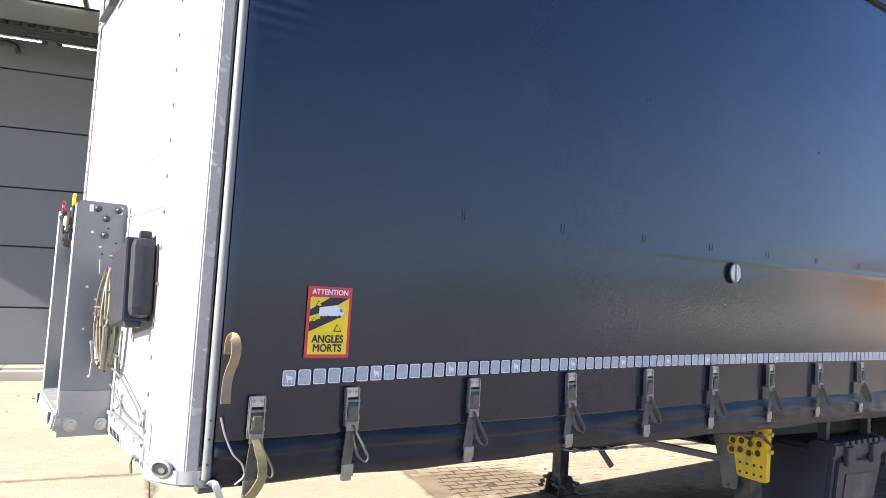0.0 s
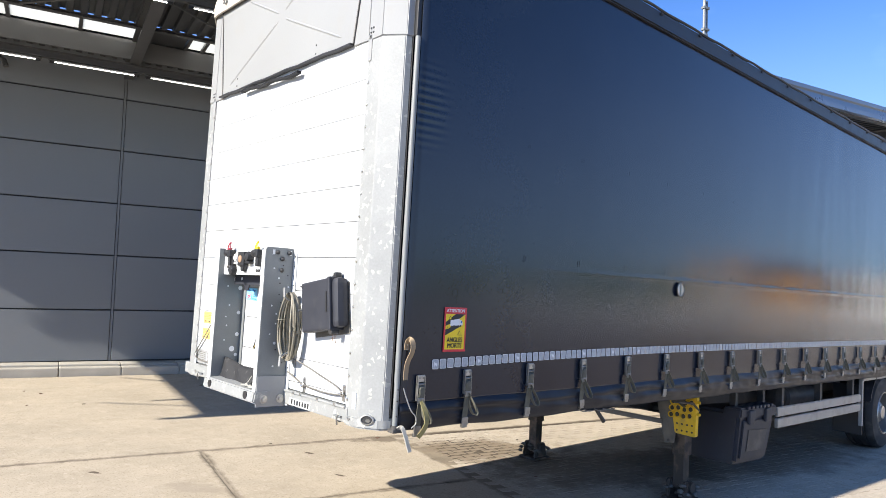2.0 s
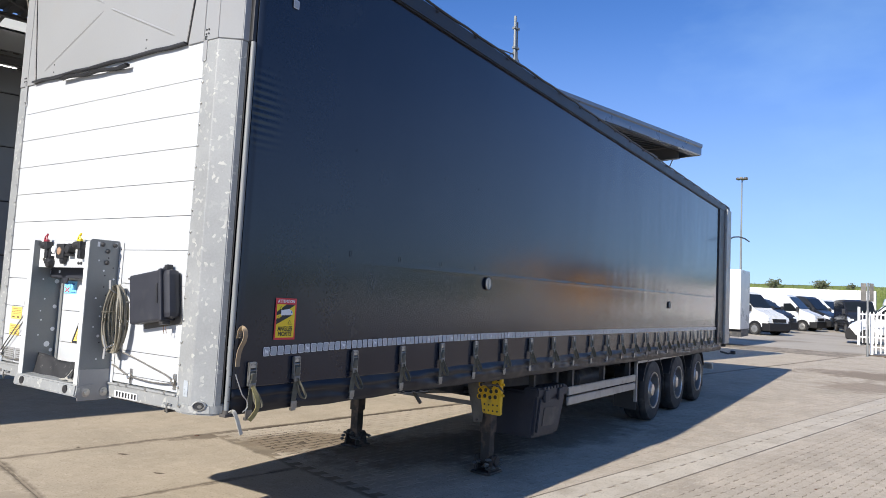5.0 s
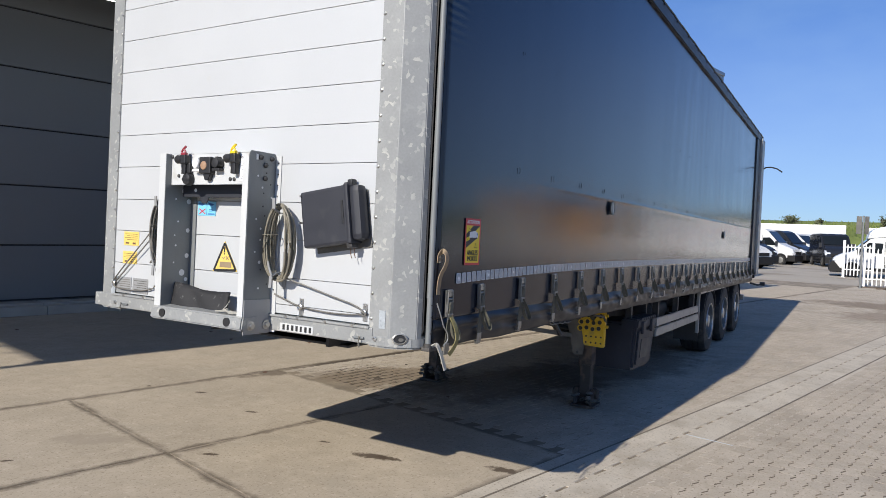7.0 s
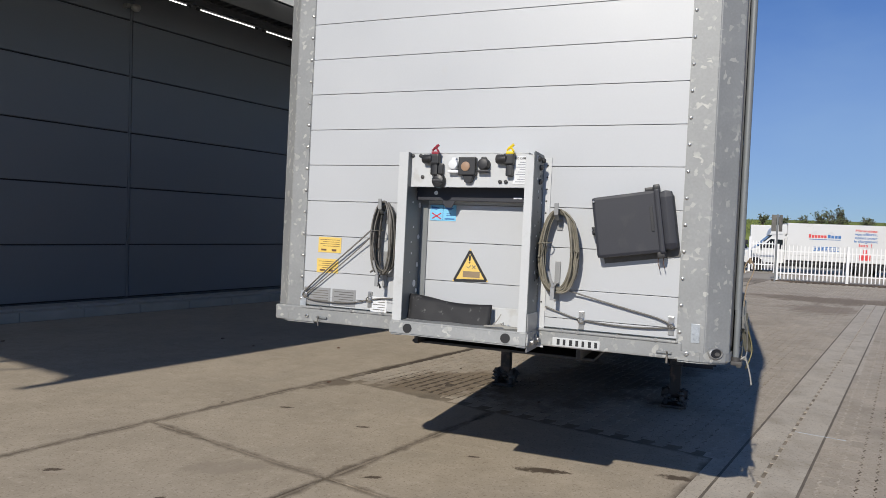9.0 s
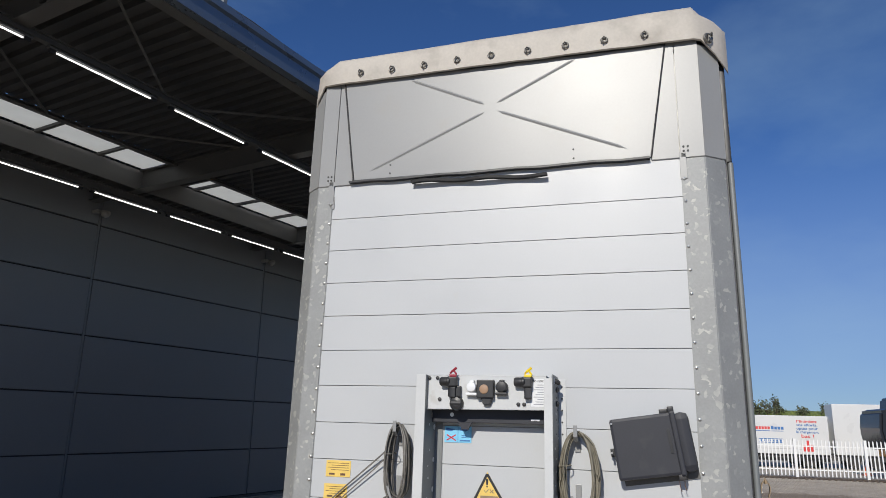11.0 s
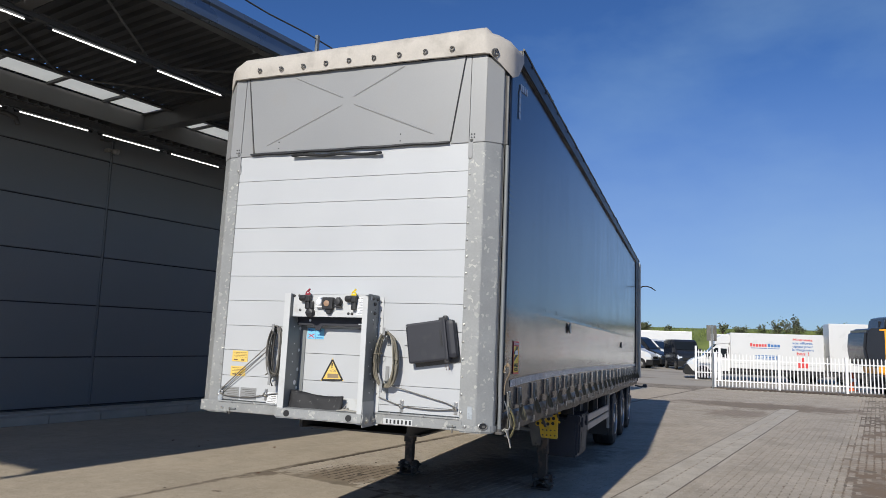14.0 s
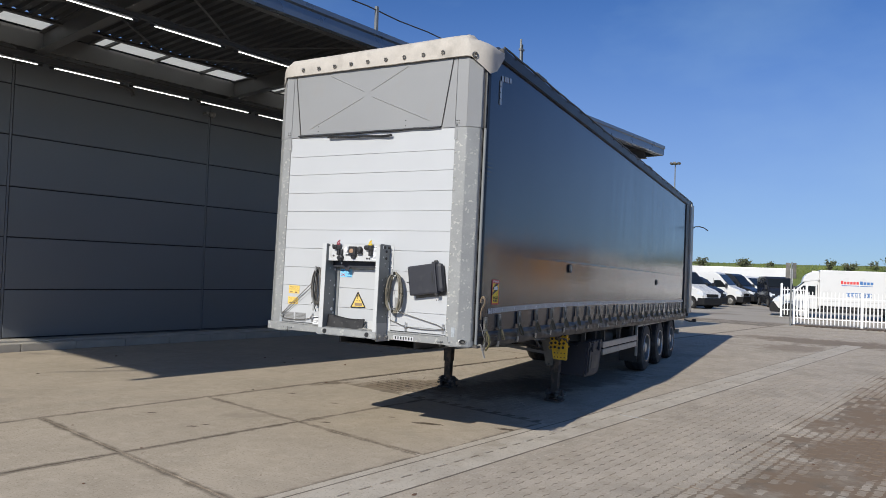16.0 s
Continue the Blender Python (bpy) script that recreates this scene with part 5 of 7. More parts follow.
def buckles():
    first = buckle(M_strap)
    first.parent = trailer
    xs = [0.275, 0.625, 1.177, 1.725, 2.265, 2.81] + [3.36 + 0.56 * k for k in range(18)]

    def spot(x):
        return Matrix.Translation((x, -1.276, 1.508 + 0.012 * min(x, 3.0) + 0.003 * max(0.0, x - 3.0) + 0.045 * (1 - math.exp(-(x - 0.27) / 0.8))))

    first.matrix_local = spot(xs[0])
    r = random.Random(3)
    for x in xs[1:]:
        c = copy_thing(first, spot(x) @ pose(0, 0, 0, 0, r.uniform(-2.5, 2.5), 0))
        for ch in c.children:
            if ch.name.startswith("strap"):
                ch.rotation_euler = (0, radians(r.uniform(-2, 3)), radians(r.uniform(-8, 8)))
    # loose webbing by the front corner
    strap = part("hanging_strap", sweep(flow([(0.170, -1.276, 1.652), (0.170, -1.279, 1.690), (0.172, -1.293, 1.709), (0.177, -1.311, 1.702), (0.181, -1.318, 1.672), (0.180, -1.309, 1.635), (0.174, -1.294, 1.600), (0.170, -1.286, 1.565), (0.170, -1.282, 1.525), (0.170, -1.283, 1.492)]), 0, flat=(0.0155, 0.002), up=(0, 1, 0)), M_strap_tan, trailer, "curved tan leather-like pull strap")
    each("strap_rivet", [cyl((0.170, -1.284, z), (0.170, -1.276, z), 0.004, 8) for z in (1.655, 1.680)], M_steel, strap)
    part("loose_strap", sweep(flow([(0.276, -1.296, 1.385), (0.282, -1.318, 1.345), (0.292, -1.330, 1.300), (0.292, -1.332, 1.255), (0.276, -1.322, 1.215), (0.258, -1.308, 1.185)]), 0, flat=(0.0155, 0.002), up=(0, 1, 0)), M_strap_yellow, trailer, "loose yellow-olive webbing end")
    part("loose_cord", sweep(flow([(0.140, -1.275, 1.235), (0.150, -1.300, 1.245), (0.165, -1.315, 1.205), (0.174, -1.325, 1.165), (0.188, -1.333, 1.12)]), 0, flat=(0.011, 0.003), up=(0, 1, 0)), M_strap_pale, trailer, "frayed pale webbing end")
    part("loose_cord", sweep(flow([(0.158, -1.285, 1.45), (0.172, -1.300, 1.395), (0.200, -1.305, 1.335), (0.232, -1.308, 1.300), (0.240, -1.308, 1.262), (0.215, -1.300, 1.235)]), 0.0035, 6), M_guard, trailer)
    pole = part("tension_pole", cyl((0.134, -1.258, 1.235), (0.134, -1.258, 1.475), 0.0145, 12), M_zinc_plain, trailer, "galvanised curtain tension pole")
    part("pole_foot", joined(box((0.105, -1.285, 1.213), (0.180, -1.235, 1.232), 0.004), cyl((0.134, -1.258, 1.228), (0.134, -1.258, 1.250), 0.021, 12)), M_chassis, pole)
    each("pole_rivet", [cyl((0.130, -1.276, z), (0.131, -1.268, z), 0.004, 8) for z in (1.30, 1.38, 1.44)], M_chassis, pole)


buckles()


def sticker():
    """The blind-spot warning: red frame, yellow and black field, white lorry."""
    w, h, cx, cz = 0.172, 0.252, 0.518, 1.764
    m = Matrix.Translation((cx, -1.2745, cz)) @ SIDE
    s = new("warning_sticker", mesh_of("warning_sticker", box((-w / 2, -h / 2, 0), (w / 2, h / 2, 0.0012), 0.0), M_red))
    s.parent = trailer
    s.matrix_local = m
    tagged(s, "red-framed yellow and black blind spot warning sticker")

    def flat(name, pts, z, mat):
        return part(name, prism(pts, z, z + 0.0006, "z"), mat, s, smooth=0)

    flat("field", [(-0.075, -0.113), (0.075, -0.113), (0.075, 0.088), (-0.075, 0.088)], 0.0012, M_yellow)
    flat("stripe", [(-0.075, 0.042), (-0.075, 0.020), (0.0, 0.045), (0.075, 0.088), (0.000, 0.088)], 0.0019, M_ink)
    flat("stripe", [(-0.075, 0.000), (-0.075, -0.034), (0.045, 0.020), (0.020, 0.030)], 0.0019, M_ink)
    flat("lorry_box", [(-0.040, 0.020), (-0.040, 0.052), (0.030, 0.062), (0.030, 0.024)], 0.0027, M_paper)
    flat("lorry_cab", [(0.031, 0.022), (0.031, 0.056), (0.048, 0.052), (0.056, 0.036), (0.054, 0.024)], 0.0027, M_paper)
    flat("lorry_window", [(0.039, 0.038), (0.040, 0.050), (0.048, 0.048), (0.052, 0.037)], 0.0034, M_blue_dark)
    for x, y in ((-0.030, 0.017), (-0.018, 0.018), (-0.006, 0.019), (0.040, 0.021)):
        part("lorry_wheel", cyl((x, y, 0.0030), (x, y, 0.0036), 0.0055, 10), M_ink, s)
    for x, y, k in ((-0.042, 0.064, 0.013), (-0.058, 0.008, 0.009), (0.036, -0.022, 0.017)):
        flat("small_sign", [(x - k, y - k * 0.6), (x + k, y - k * 0.7), (x - k * 0.2, y + k)], 0.0027, M_ink)
        k *= 0.72
        flat("small_sign", [(x - k, y - k * 0.6), (x + k, y - k * 0.7), (x - k * 0.2, y + k)], 0.0033, M_yellow)
    lettering("ATTENTION", 0.026, Matrix.Translation((0, 0.106, 0.0014)), M_paper, s, "heading", 0.0006, 0.140)
    lettering("ANGLES", 0.037, Matrix.Translation((0, -0.060, 0.0022)), M_ink, s, "lettering", 0.0011, 0.122)
    lettering("MORTS", 0.037, Matrix.Translation((0, -0.092, 0.0022)), M_ink, s, "lettering", 0.0011, 0.110)


sticker()


# ---- coupling frame and fittings on the front wall ----
def coupling_frame():
    f = part("coupling_frame", joined(box((-0.198, 0.3540, 1.235), (-0.194, 0.4060, 2.185), 0.0015)), M_white, trailer, "white and galvanised coupling frame with punched side plates")
    part("wall_flange", box((-0.006, -0.3560, 1.22), (-0.002, -0.3165, 2.18), 0.001), M_white, f)
    part("side_plate", joined(box((-0.196, 0.3520, 1.235), (-0.002, 0.3560, 2.185), 0.0015), box((-0.008, 0.3100, 1.285), (-0.004, 0.3540, 2.02), 0.001)), M_zinc_plain, f, "punched galvanised side plate")
    # side plate towards the yard, with its rounded top and folded front edge
    part("side_plate", prism([(-0.198, 1.235), (-0.002, 1.235), (-0.002, 2.172), (-0.012, 2.19), (-0.186, 2.19), (-0.198, 2.175)], -0.3160, -0.3100, "y", 0.0015), M_zinc_plain, f, "punched galvanised side plate")
    part("front_strip", box((-0.202, -0.3140, 1.235), (-0.1985, -0.2720, 2.17), 0.0015), M_white, f)
    part("foot_plate", box((-0.198, -0.3220, 1.215), (-0.004, -0.3170, 1.40), 0.002), M_flap, f, "overlapping galvanised foot plate")
    each("slot", [box((x - 0.008, -0.3175, 2.145), (x + 0.008, -0.3162, 2.175), 0.0005) for x in (-0.145, -0.032)], M_paper, f)
    each("flange_hole", [cyl((-0.0075, -0.3360, z), (-0.0062, -0.3360, z), 0.0048, 10) for z in (1.45, 1.56, 1.62, 1.90, 1.96, 2.02, 2.08, 2.14)], M_ink, f)
    r = random.Random(8)
    holes = []
    for z in (1.46, 1.54, 1.60, 1.655, 1.72, 1.78, 1.83, 1.88, 1.95, 2.0, 2.06):
        x = r.choice((-0.135, -0.10, -0.05, -0.03))
        holes.append(cyl((x, -0.3162, z), (x, -0.3175, z), r.choice((0.005, 0.006, 0.009)), 10))
        holes.append(cyl((x + 0.06 if x < -0.07 else x - 0.06, -0.3162, z + 0.02), (x + 0.06 if x < -0.07 else x - 0.06, -0.3175, z + 0.02), 0.0045, 10))
    each("punched_hole", holes[::2], M_paper, f)
    each("punched_hole", holes[1::2] + [cyl((-0.045, -0.3162, 1.58), (-0.045, -0.3175, 1.58), 0.017, 14)], M_ink, f)
    inner = [cyl((x, 0.3516, z), (x, 0.3505, z), q, 12) for x, z, q in ((-0.06, 1.98, 0.020), (-0.12, 1.93, 0.006), (-0.03, 1.92, 0.015), (-0.035, 2.03, 0.013), (-0.10, 1.80, 0.006), (-0.03, 1.75, 0.013), (-0.11, 1.66, 0.006), (-0.03, 1.60, 0.014), (-0.06, 1.50, 0.019), (-0.03, 1.46, 0.012), (-0.12, 1.72, 0.005), (-0.12, 1.56, 0.005))]
    each("punched_hole", inner, M_paper, f)
    each("bolt", [lathe([(0.014, 0.0), (0.014, -0.008), (0.007, -0.016), (0.003, -0.017)], (x, -0.3160, z), "y", 12) for x, z in ((-0.085, 2.12), (-0.085, 2.05), (-0.12, 2.16), (-0.04, 2.16))], M_chassis, f)
    each("bolt", [lathe([(0.026, 0.0), (0.026, -0.006), (0.014, -0.007), (0.014, -0.020), (0.008, -0.021)], (x, -0.3220, z), "y", 14) for x, z in ((-0.150, 1.262), (-0.038, 1.262))], M_steel, f)
    top = part("socket_panel", prism([(0.405, 2.185), (0.360, 2.008), (-0.276, 2.013), (-0.276, 2.185)], -0.158, -0.152, "x", 0.002), M_white, f, "white socket panel")
    part("panel_return", box((-0.158, -0.276, 2.18), (-0.02, 0.400, 2.186), 0.001), M_white, f)
    part("cross_rail", joined(box((-0.075, -0.276, 1.945), (-0.065, 0.352, 2.018), 0.003), prism([(0.205, 1.946), (0.130, 1.946), (0.150, 1.910), (0.185, 1.910)], -0.075, -0.066, "x")), M_box, f, "dark cross rail")
    part("rail_holes", joined(cyl((-0.0765, 0.24, 1.985), (-0.0755, 0.24, 1.985), 0.011, 12), *[box((-0.0765, y - 0.014, 1.962), (-0.0755, y + 0.014, 1.97)) for y in (-0.198, -0.215)]), M_paper, f)
    bump = part("bumper_beam", joined(prism([(-0.222, 1.242), (-0.212, 1.312), (-0.10, 1.320), (-0.10, 1.237)], -0.328, 0.412, "y", 0.008)), M_zinc, f, "galvanised lower beam with two round holes")
    for y in (0.305, -0.218):
        part("hole", cyl((-0.2225, y, 1.277), (-0.205, y, 1.277), 0.024, 16), M_ink, bump)
    part("inner_plate", box((-0.05, -0.276, 1.285), (-0.045, 0.352, 1.405), 0.002), M_white, f)
    # rubber mat behind the beam
    bm = bmesh.new()
    cols = []
    for i in range(17):
        y = 0.350 - 0.455 * i / 16
        cols.append([bm.verts.new((-0.10 - 0.045 * (1 - k / 5) + 0.006 * math.sin(i * 0.8 + k), y, 1.29 + (0.148 - 0.018 * i / 16 + 0.010 * math.cos(i / 16 * math.pi * 1.6)) * k / 5)) for k in range(6)])
    for c0, c1 in zip(cols, cols[1:]):
        for k in range(5):
            bm.faces.new((c0[k], c1[k], c1[k + 1], c0[k + 1]))
    mat = part("rubber_mat", bm, M_mat, f, "dusty black rubber mat", 60)
    mod = mat.modifiers.new("thickness", "SOLIDIFY")
    mod.thickness = 0.012
    # air couplings and sockets
    def less(bm, k, c):
        bm.transform(Matrix.Translation(c) @ Matrix.Scale(k, 4) @ Matrix.Translation(-Vector(c)))
        return bm

    for y, col, z in ((0.215, M_coup_red, 2.145), (-0.180, M_coup_yellow, 2.145)):
        body = part("air_coupling", less(joined(lathe([(0.024, 0.05), (0.030, 0.04), (0.030, 0.0), (0.034, -0.004), (0.034, -0.016), (0.020, -0.03)], (-0.19, y + 0.03, z), "y", 16), box((-0.215, y - 0.035, z - 0.035), (-0.16, y + 0.03, z + 0.03), 0.010), box((-0.205, y - 0.028, z - 0.105), (-0.16, y + 0.015, z - 0.03), 0.008)), 0.80, (-0.158, y - 0.01, z + 0.025)), M_black, f, "black air coupling with a coloured lever")
        part("lever", joined(box((-0.205, y - 0.03, z + 0.028), (-0.185, y + 0.008, z + 0.042), 0.003), sweep([(-0.20, y - 0.03, z + 0.04), (-0.20, y - 0.012, z + 0.065), (-0.20, y + 0.004, z + 0.045)], 0.006, 6), sweep([(-0.20, y - 0.03, z + 0.075), (-0.20, y - 0.005, z + 0.055)], 0.007, 6)), col, body)
    part("abs_socket", joined(lathe([(0.037, 0.0), (0.037, -0.016), (0.031, -0.03), (0.015, -0.034)], (-0.158, 0.19, 2.04), "x", 18), box((-0.195, 0.160, 2.03), (-0.16, 0.220, 2.048), 0.006), box((-0.185, 0.165, 2.07), (-0.16, 0.235, 2.13), 0.008)), M_black, f, "round black socket with a flap")
    for y, z, col, lab, rad in ((0.106, 2.122, M_paper, "white plug socket", 0.027), (0.038, 2.112, M_orange_plug, "brown-orange plug socket", 0.027), (-0.052, 2.125, M_black, "black plug socket", 0.030)):
        part("socket", joined(lathe([(rad, 0.0), (rad, -0.03), (rad * 0.85, -0.042), (rad * 0.4, -0.045)], (-0.158, y, z), "x", 18), box((-0.19, y - 0.012, z + 0.015), (-0.16, y + 0.012, z + 0.036), 0.005), box((-0.194, y - 0.030, z - 0.042), (-0.158, y + 0.030, z - 0.028), 0.004)), col, f, lab)
    part("socket_hood", joined(box((-0.196, -0.012, 2.068), (-0.158, 0.078, 2.160), 0.006), prism([(0.060, 2.075), (-0.006, 2.075), (0.010, 2.032), (0.044, 2.032)], -0.185, -0.158, "x", 0.004)), M_black, f)
    each("bolt", [lathe([(0.010, 0), (0.010, -0.006), (0.004, -0.009)], (-0.158, y, z), "x", 10) for y, z in ((0.285, 2.06), (-0.135, 2.04), (-0.165, 2.04), (0.345, 2.17), (0.30, 2.17))], M_chassis, f)
    lab = part("type_label", box((-0.1605, -0.272, 2.030), (-0.1585, -0.200, 2.168)), M_paper, f, "white printed socket label")
    lettering("ISO 12098", 0.014, Matrix.Translation((-0.1608, -0.236, 2.156)) @ FRONT, M_ink, lab, "lettering", 0.0002, 0.055)
    for k in range(9):
        part("printed_line", box((-0.1615, -0.264, 2.040 + 0.012 * k), (-0.1606, -0.213 - 0.010 * (k % 3), 2.0435 + 0.012 * k)), M_print_grey, lab)


coupling_frame()


def front_labels():
    tri = part("warning_triangle", prism([(0.060, 1.700), (0.154, 1.522), (-0.048, 1.530)], -0.003, -0.0005, "x"), M_yellow_dull, trailer, "yellow warning triangle with a black border", 0)

    def edge(a, b, wd=0.0065):
        return sweep([(-0.0038, *a), (-0.0038, *b)], 0, flat=(wd, 0.0008), up=(1, 0, 0))

    part("border", joined(edge((0.060, 1.688), (0.142, 1.529)), edge((0.142, 1.529), (-0.037, 1.536)), edge((-0.037, 1.536), (0.060, 1.688))), M_ink, tri)
    part("exclamation_mark", joined(prism([(0.056, 1.634), (0.064, 1.634), (0.067, 1.664), (0.053, 1.664)], -0.0042, -0.0032, "x"), cyl((-0.0042, 0.060, 1.626), (-0.0032, 0.060, 1.626), 0.0045, 10)), M_ink, tri)
    part("faded_symbol", joined(box((-0.004, 0.0, 1.548), (-0.0032, 0.095, 1.580)), sweep([(-0.0038, 0.075, 1.606), (-0.0038, 0.066, 1.596), (-0.0038, 0.052, 1.612)], 0, flat=(0.0022, 0.0006), up=(1, 0, 0)), sweep([(-0.0038, 0.045, 1.594), (-0.0038, 0.025, 1.612)], 0, flat=(0.0022, 0.0006), up=(1, 0, 0)), sweep([(-0.0038, 0.045, 1.612), (-0.0038, 0.025, 1.594)], 0, flat=(0.0022, 0.0006), up=(1, 0, 0))), M_strap_tan, tri)
    blue = part("blue_label", box((-0.003, 0.150, 1.842), (-0.0005, 0.300, 1.926)), M_blue, trailer, "light blue handling label with small pictures")
    part("picture", joined(sweep([(-0.0036, 0.288, 1.852), (-0.0036, 0.236, 1.882)], 0, flat=(0.003, 0.0006), up=(1, 0, 0)), sweep([(-0.0036, 0.288, 1.882), (-0.0036, 0.236, 1.852)], 0, flat=(0.003, 0.0006), up=(1, 0, 0))), M_red, blue)
    part("picture", joined(*[prism([(y, 1.918), (y - 0.05, 1.91), (y - 0.03, 1.900), (y, 1.904)], -0.004, -0.0032, "x") for y in (0.292, 0.212)], box((-0.004, 0.180, 1.868), (-0.0032, 0.205, 1.872)), box((-0.004, 0.180, 1.878), (-0.0032, 0.205, 1.882)), box((-0.004, 0.158, 1.849), (-0.0032, 0.214, 1.856)), box((-0.004, 0.2235, 1.846), (-0.0032, 0.2255, 1.922))), M_blue_dark, blue)
    for z0, z1, y0, y1 in ((1.635, 1.723, 0.842, 0.992), (1.518, 1.598, 0.856, 0.996)):
        lab = part("yellow_label", box((-0.003, y0, z0), (-0.0005, y1, z1)), M_yellow_dull, trailer, "yellow label with faint print")
        part("printed_line", joined(*[box((-0.0038, y0 + 0.01, z1 - 0.016 - 0.012 * k), (-0.0032, y1 - 0.012 - 0.02 * (k % 2), z1 - 0.0135 - 0.012 * k)) for k in range(4)], box((-0.0038, y1 - 0.055, z0 + 0.010), (-0.0032, y1 - 0.02, z0 + 0.020)), box((-0.0038, y0 + 0.03, z0 + 0.008), (-0.0032, y0 + 0.06, z0 + 0.02))), M_rust, lab)
    for y0, y1, z0, z1 in ((0.90, 1.055, 1.33, 1.43), (0.735, 0.885, 1.335, 1.43), (0.535, 0.635, 1.32, 1.405)):
        lab = part("white_label", box((-0.003, y0, z0), (-0.0005, y1, z1)), M_flap if y0 > 0.7 else M_paper, trailer, "small printed data label")
        part("printed_line", joined(*[box((-0.0038, y0 + 0.012, z1 - 0.018 - 0.014 * k), (-0.0032, y1 - 0.014 - 0.03 * (k % 2), z1 - 0.014 - 0.014 * k)) for k in range(5)]), M_chassis_grey, lab)
    part("small_plate", box((-0.006, -0.012 + 1.078, 3.22), (-0.002, 1.10, 3.30), 0.002), M_flap, trailer)
    # lashing points for the cables
    for y, z in ((-0.966, 1.385), (-0.543, 1.374), (1.059, 1.384), (0.640, 1.386)):
        part("cable_eye", joined(box((-0.006, y - 0.013, z - 0.045), (-0.001, y + 0.013, z + 0.045), 0.003), lathe([(0.012, -0.002), (0.018, -0.008), (0.012, -0.012), (0.008, -0.006)], (-0.012, y, z), "x", 12), cyl((-0.01, y, z + 0.033), (-0.004, y, z + 0.033), 0.005, 8)), M_steel, trailer)
    for y in (-0.412, 0.553):
        part("cable_hook", joined(box((-0.008, y - 0.014, 1.815), (-0.003, y + 0.014, 1.90), 0.003), sweep([(-0.006, y, 1.868), (-0.07, y, 1.868), (-0.104, y, 1.890), (-0.108, y, 1.945)], 0, flat=(0.003, 0.010), up=(0, 1, 0)), cyl((-0.012, y, 1.835), (-0.006, y, 1.835), 0.006, 8)), M_flap, trailer, "flat steel cable hook")
        part("cable_hook", joined(box((-0.008, y - 0.014, 1.46), (-0.003, y + 0.014, 1.66), 0.003), sweep([(-0.006, y, 1.552), (-0.07, y, 1.548), (-0.105, y, 1.53), (-0.108, y, 1.47)], 0, flat=(0.003, 0.010), up=(0, 1, 0)), sweep([(-0.104, y - 0.004, 1.535), (-0.108, y + 0.012, 1.575), (-0.11, y + 0.022, 1.61)], 0, flat=(0.003, 0.006), up=(0, 1, 0))), M_flap, trailer)


front_labels()


def coil(y, z, ry, rz, mat, label, seed, n=11, narrow=1.0):
    """A hank of thin cable hung over two hooks: wide in the middle, gathered at the hooks."""
    r = random.Random(seed)
    pts = []
    for k in range(n):
        a, b = ry * r.uniform(0.74, 1.05), rz * r.uniform(0.92, 1.04)
        x0, dy, ph = r.uniform(-0.040, 0.038), r.uniform(-0.008, 0.008), r.random() * 6
        for i in range(40):
            t = 2 * math.pi * i / 40
            wide = math.copysign(abs(math.sin(t)) ** 0.8, math.sin(t))
            low = 0.010 * max(0.0, -math.cos(t)) * math.sin(ph + 2 * t)
            pts.append((-0.058 + x0 * (0.30 + 0.70 * abs(math.sin(t))) + 0.005 * math.sin(2 * t + ph), y + dy + low + a * wide * narrow * (1 - 0.10 * math.cos(t)), z + b * math.cos(t)))
    # ease the step from each turn to the next
    for k in range(1, n):
        for i in range(-5, 0):
            pts[k * 40 + i] = tuple(Vector(pts[k * 40 + i]).lerp(Vector(pts[k * 40]), (i + 5) / 5))
    c = solid("cable_coil", sweep(pts, 0.0052, 6), mat, label, "cable coil", LEVEL, group="cable coils on the front wall", smooth=60)
    # a short tie round one side of the hank
    part("tie", sweep([(-0.06 + 0.046 * math.cos(t), y + ry * 0.80 * narrow + 0.034 * math.sin(t), z + 0.03 + 0.006 * t / 3) for t in [2 * math.pi * q / 12 for q in range(15)]], 0.0028, 5), mat, c, smooth=60)
    return c


coil(-0.424, 1.712, 0.092, 0.198, M_cable, "coiled olive-brown sealing cable hung on flat steel hooks", 2, 21)
coil(0.540, 1.735, 0.075, 0.195, M_cable_dark, "coiled dark grey sealing cable hung beside the coupling frame", 5, 15, 0.80)


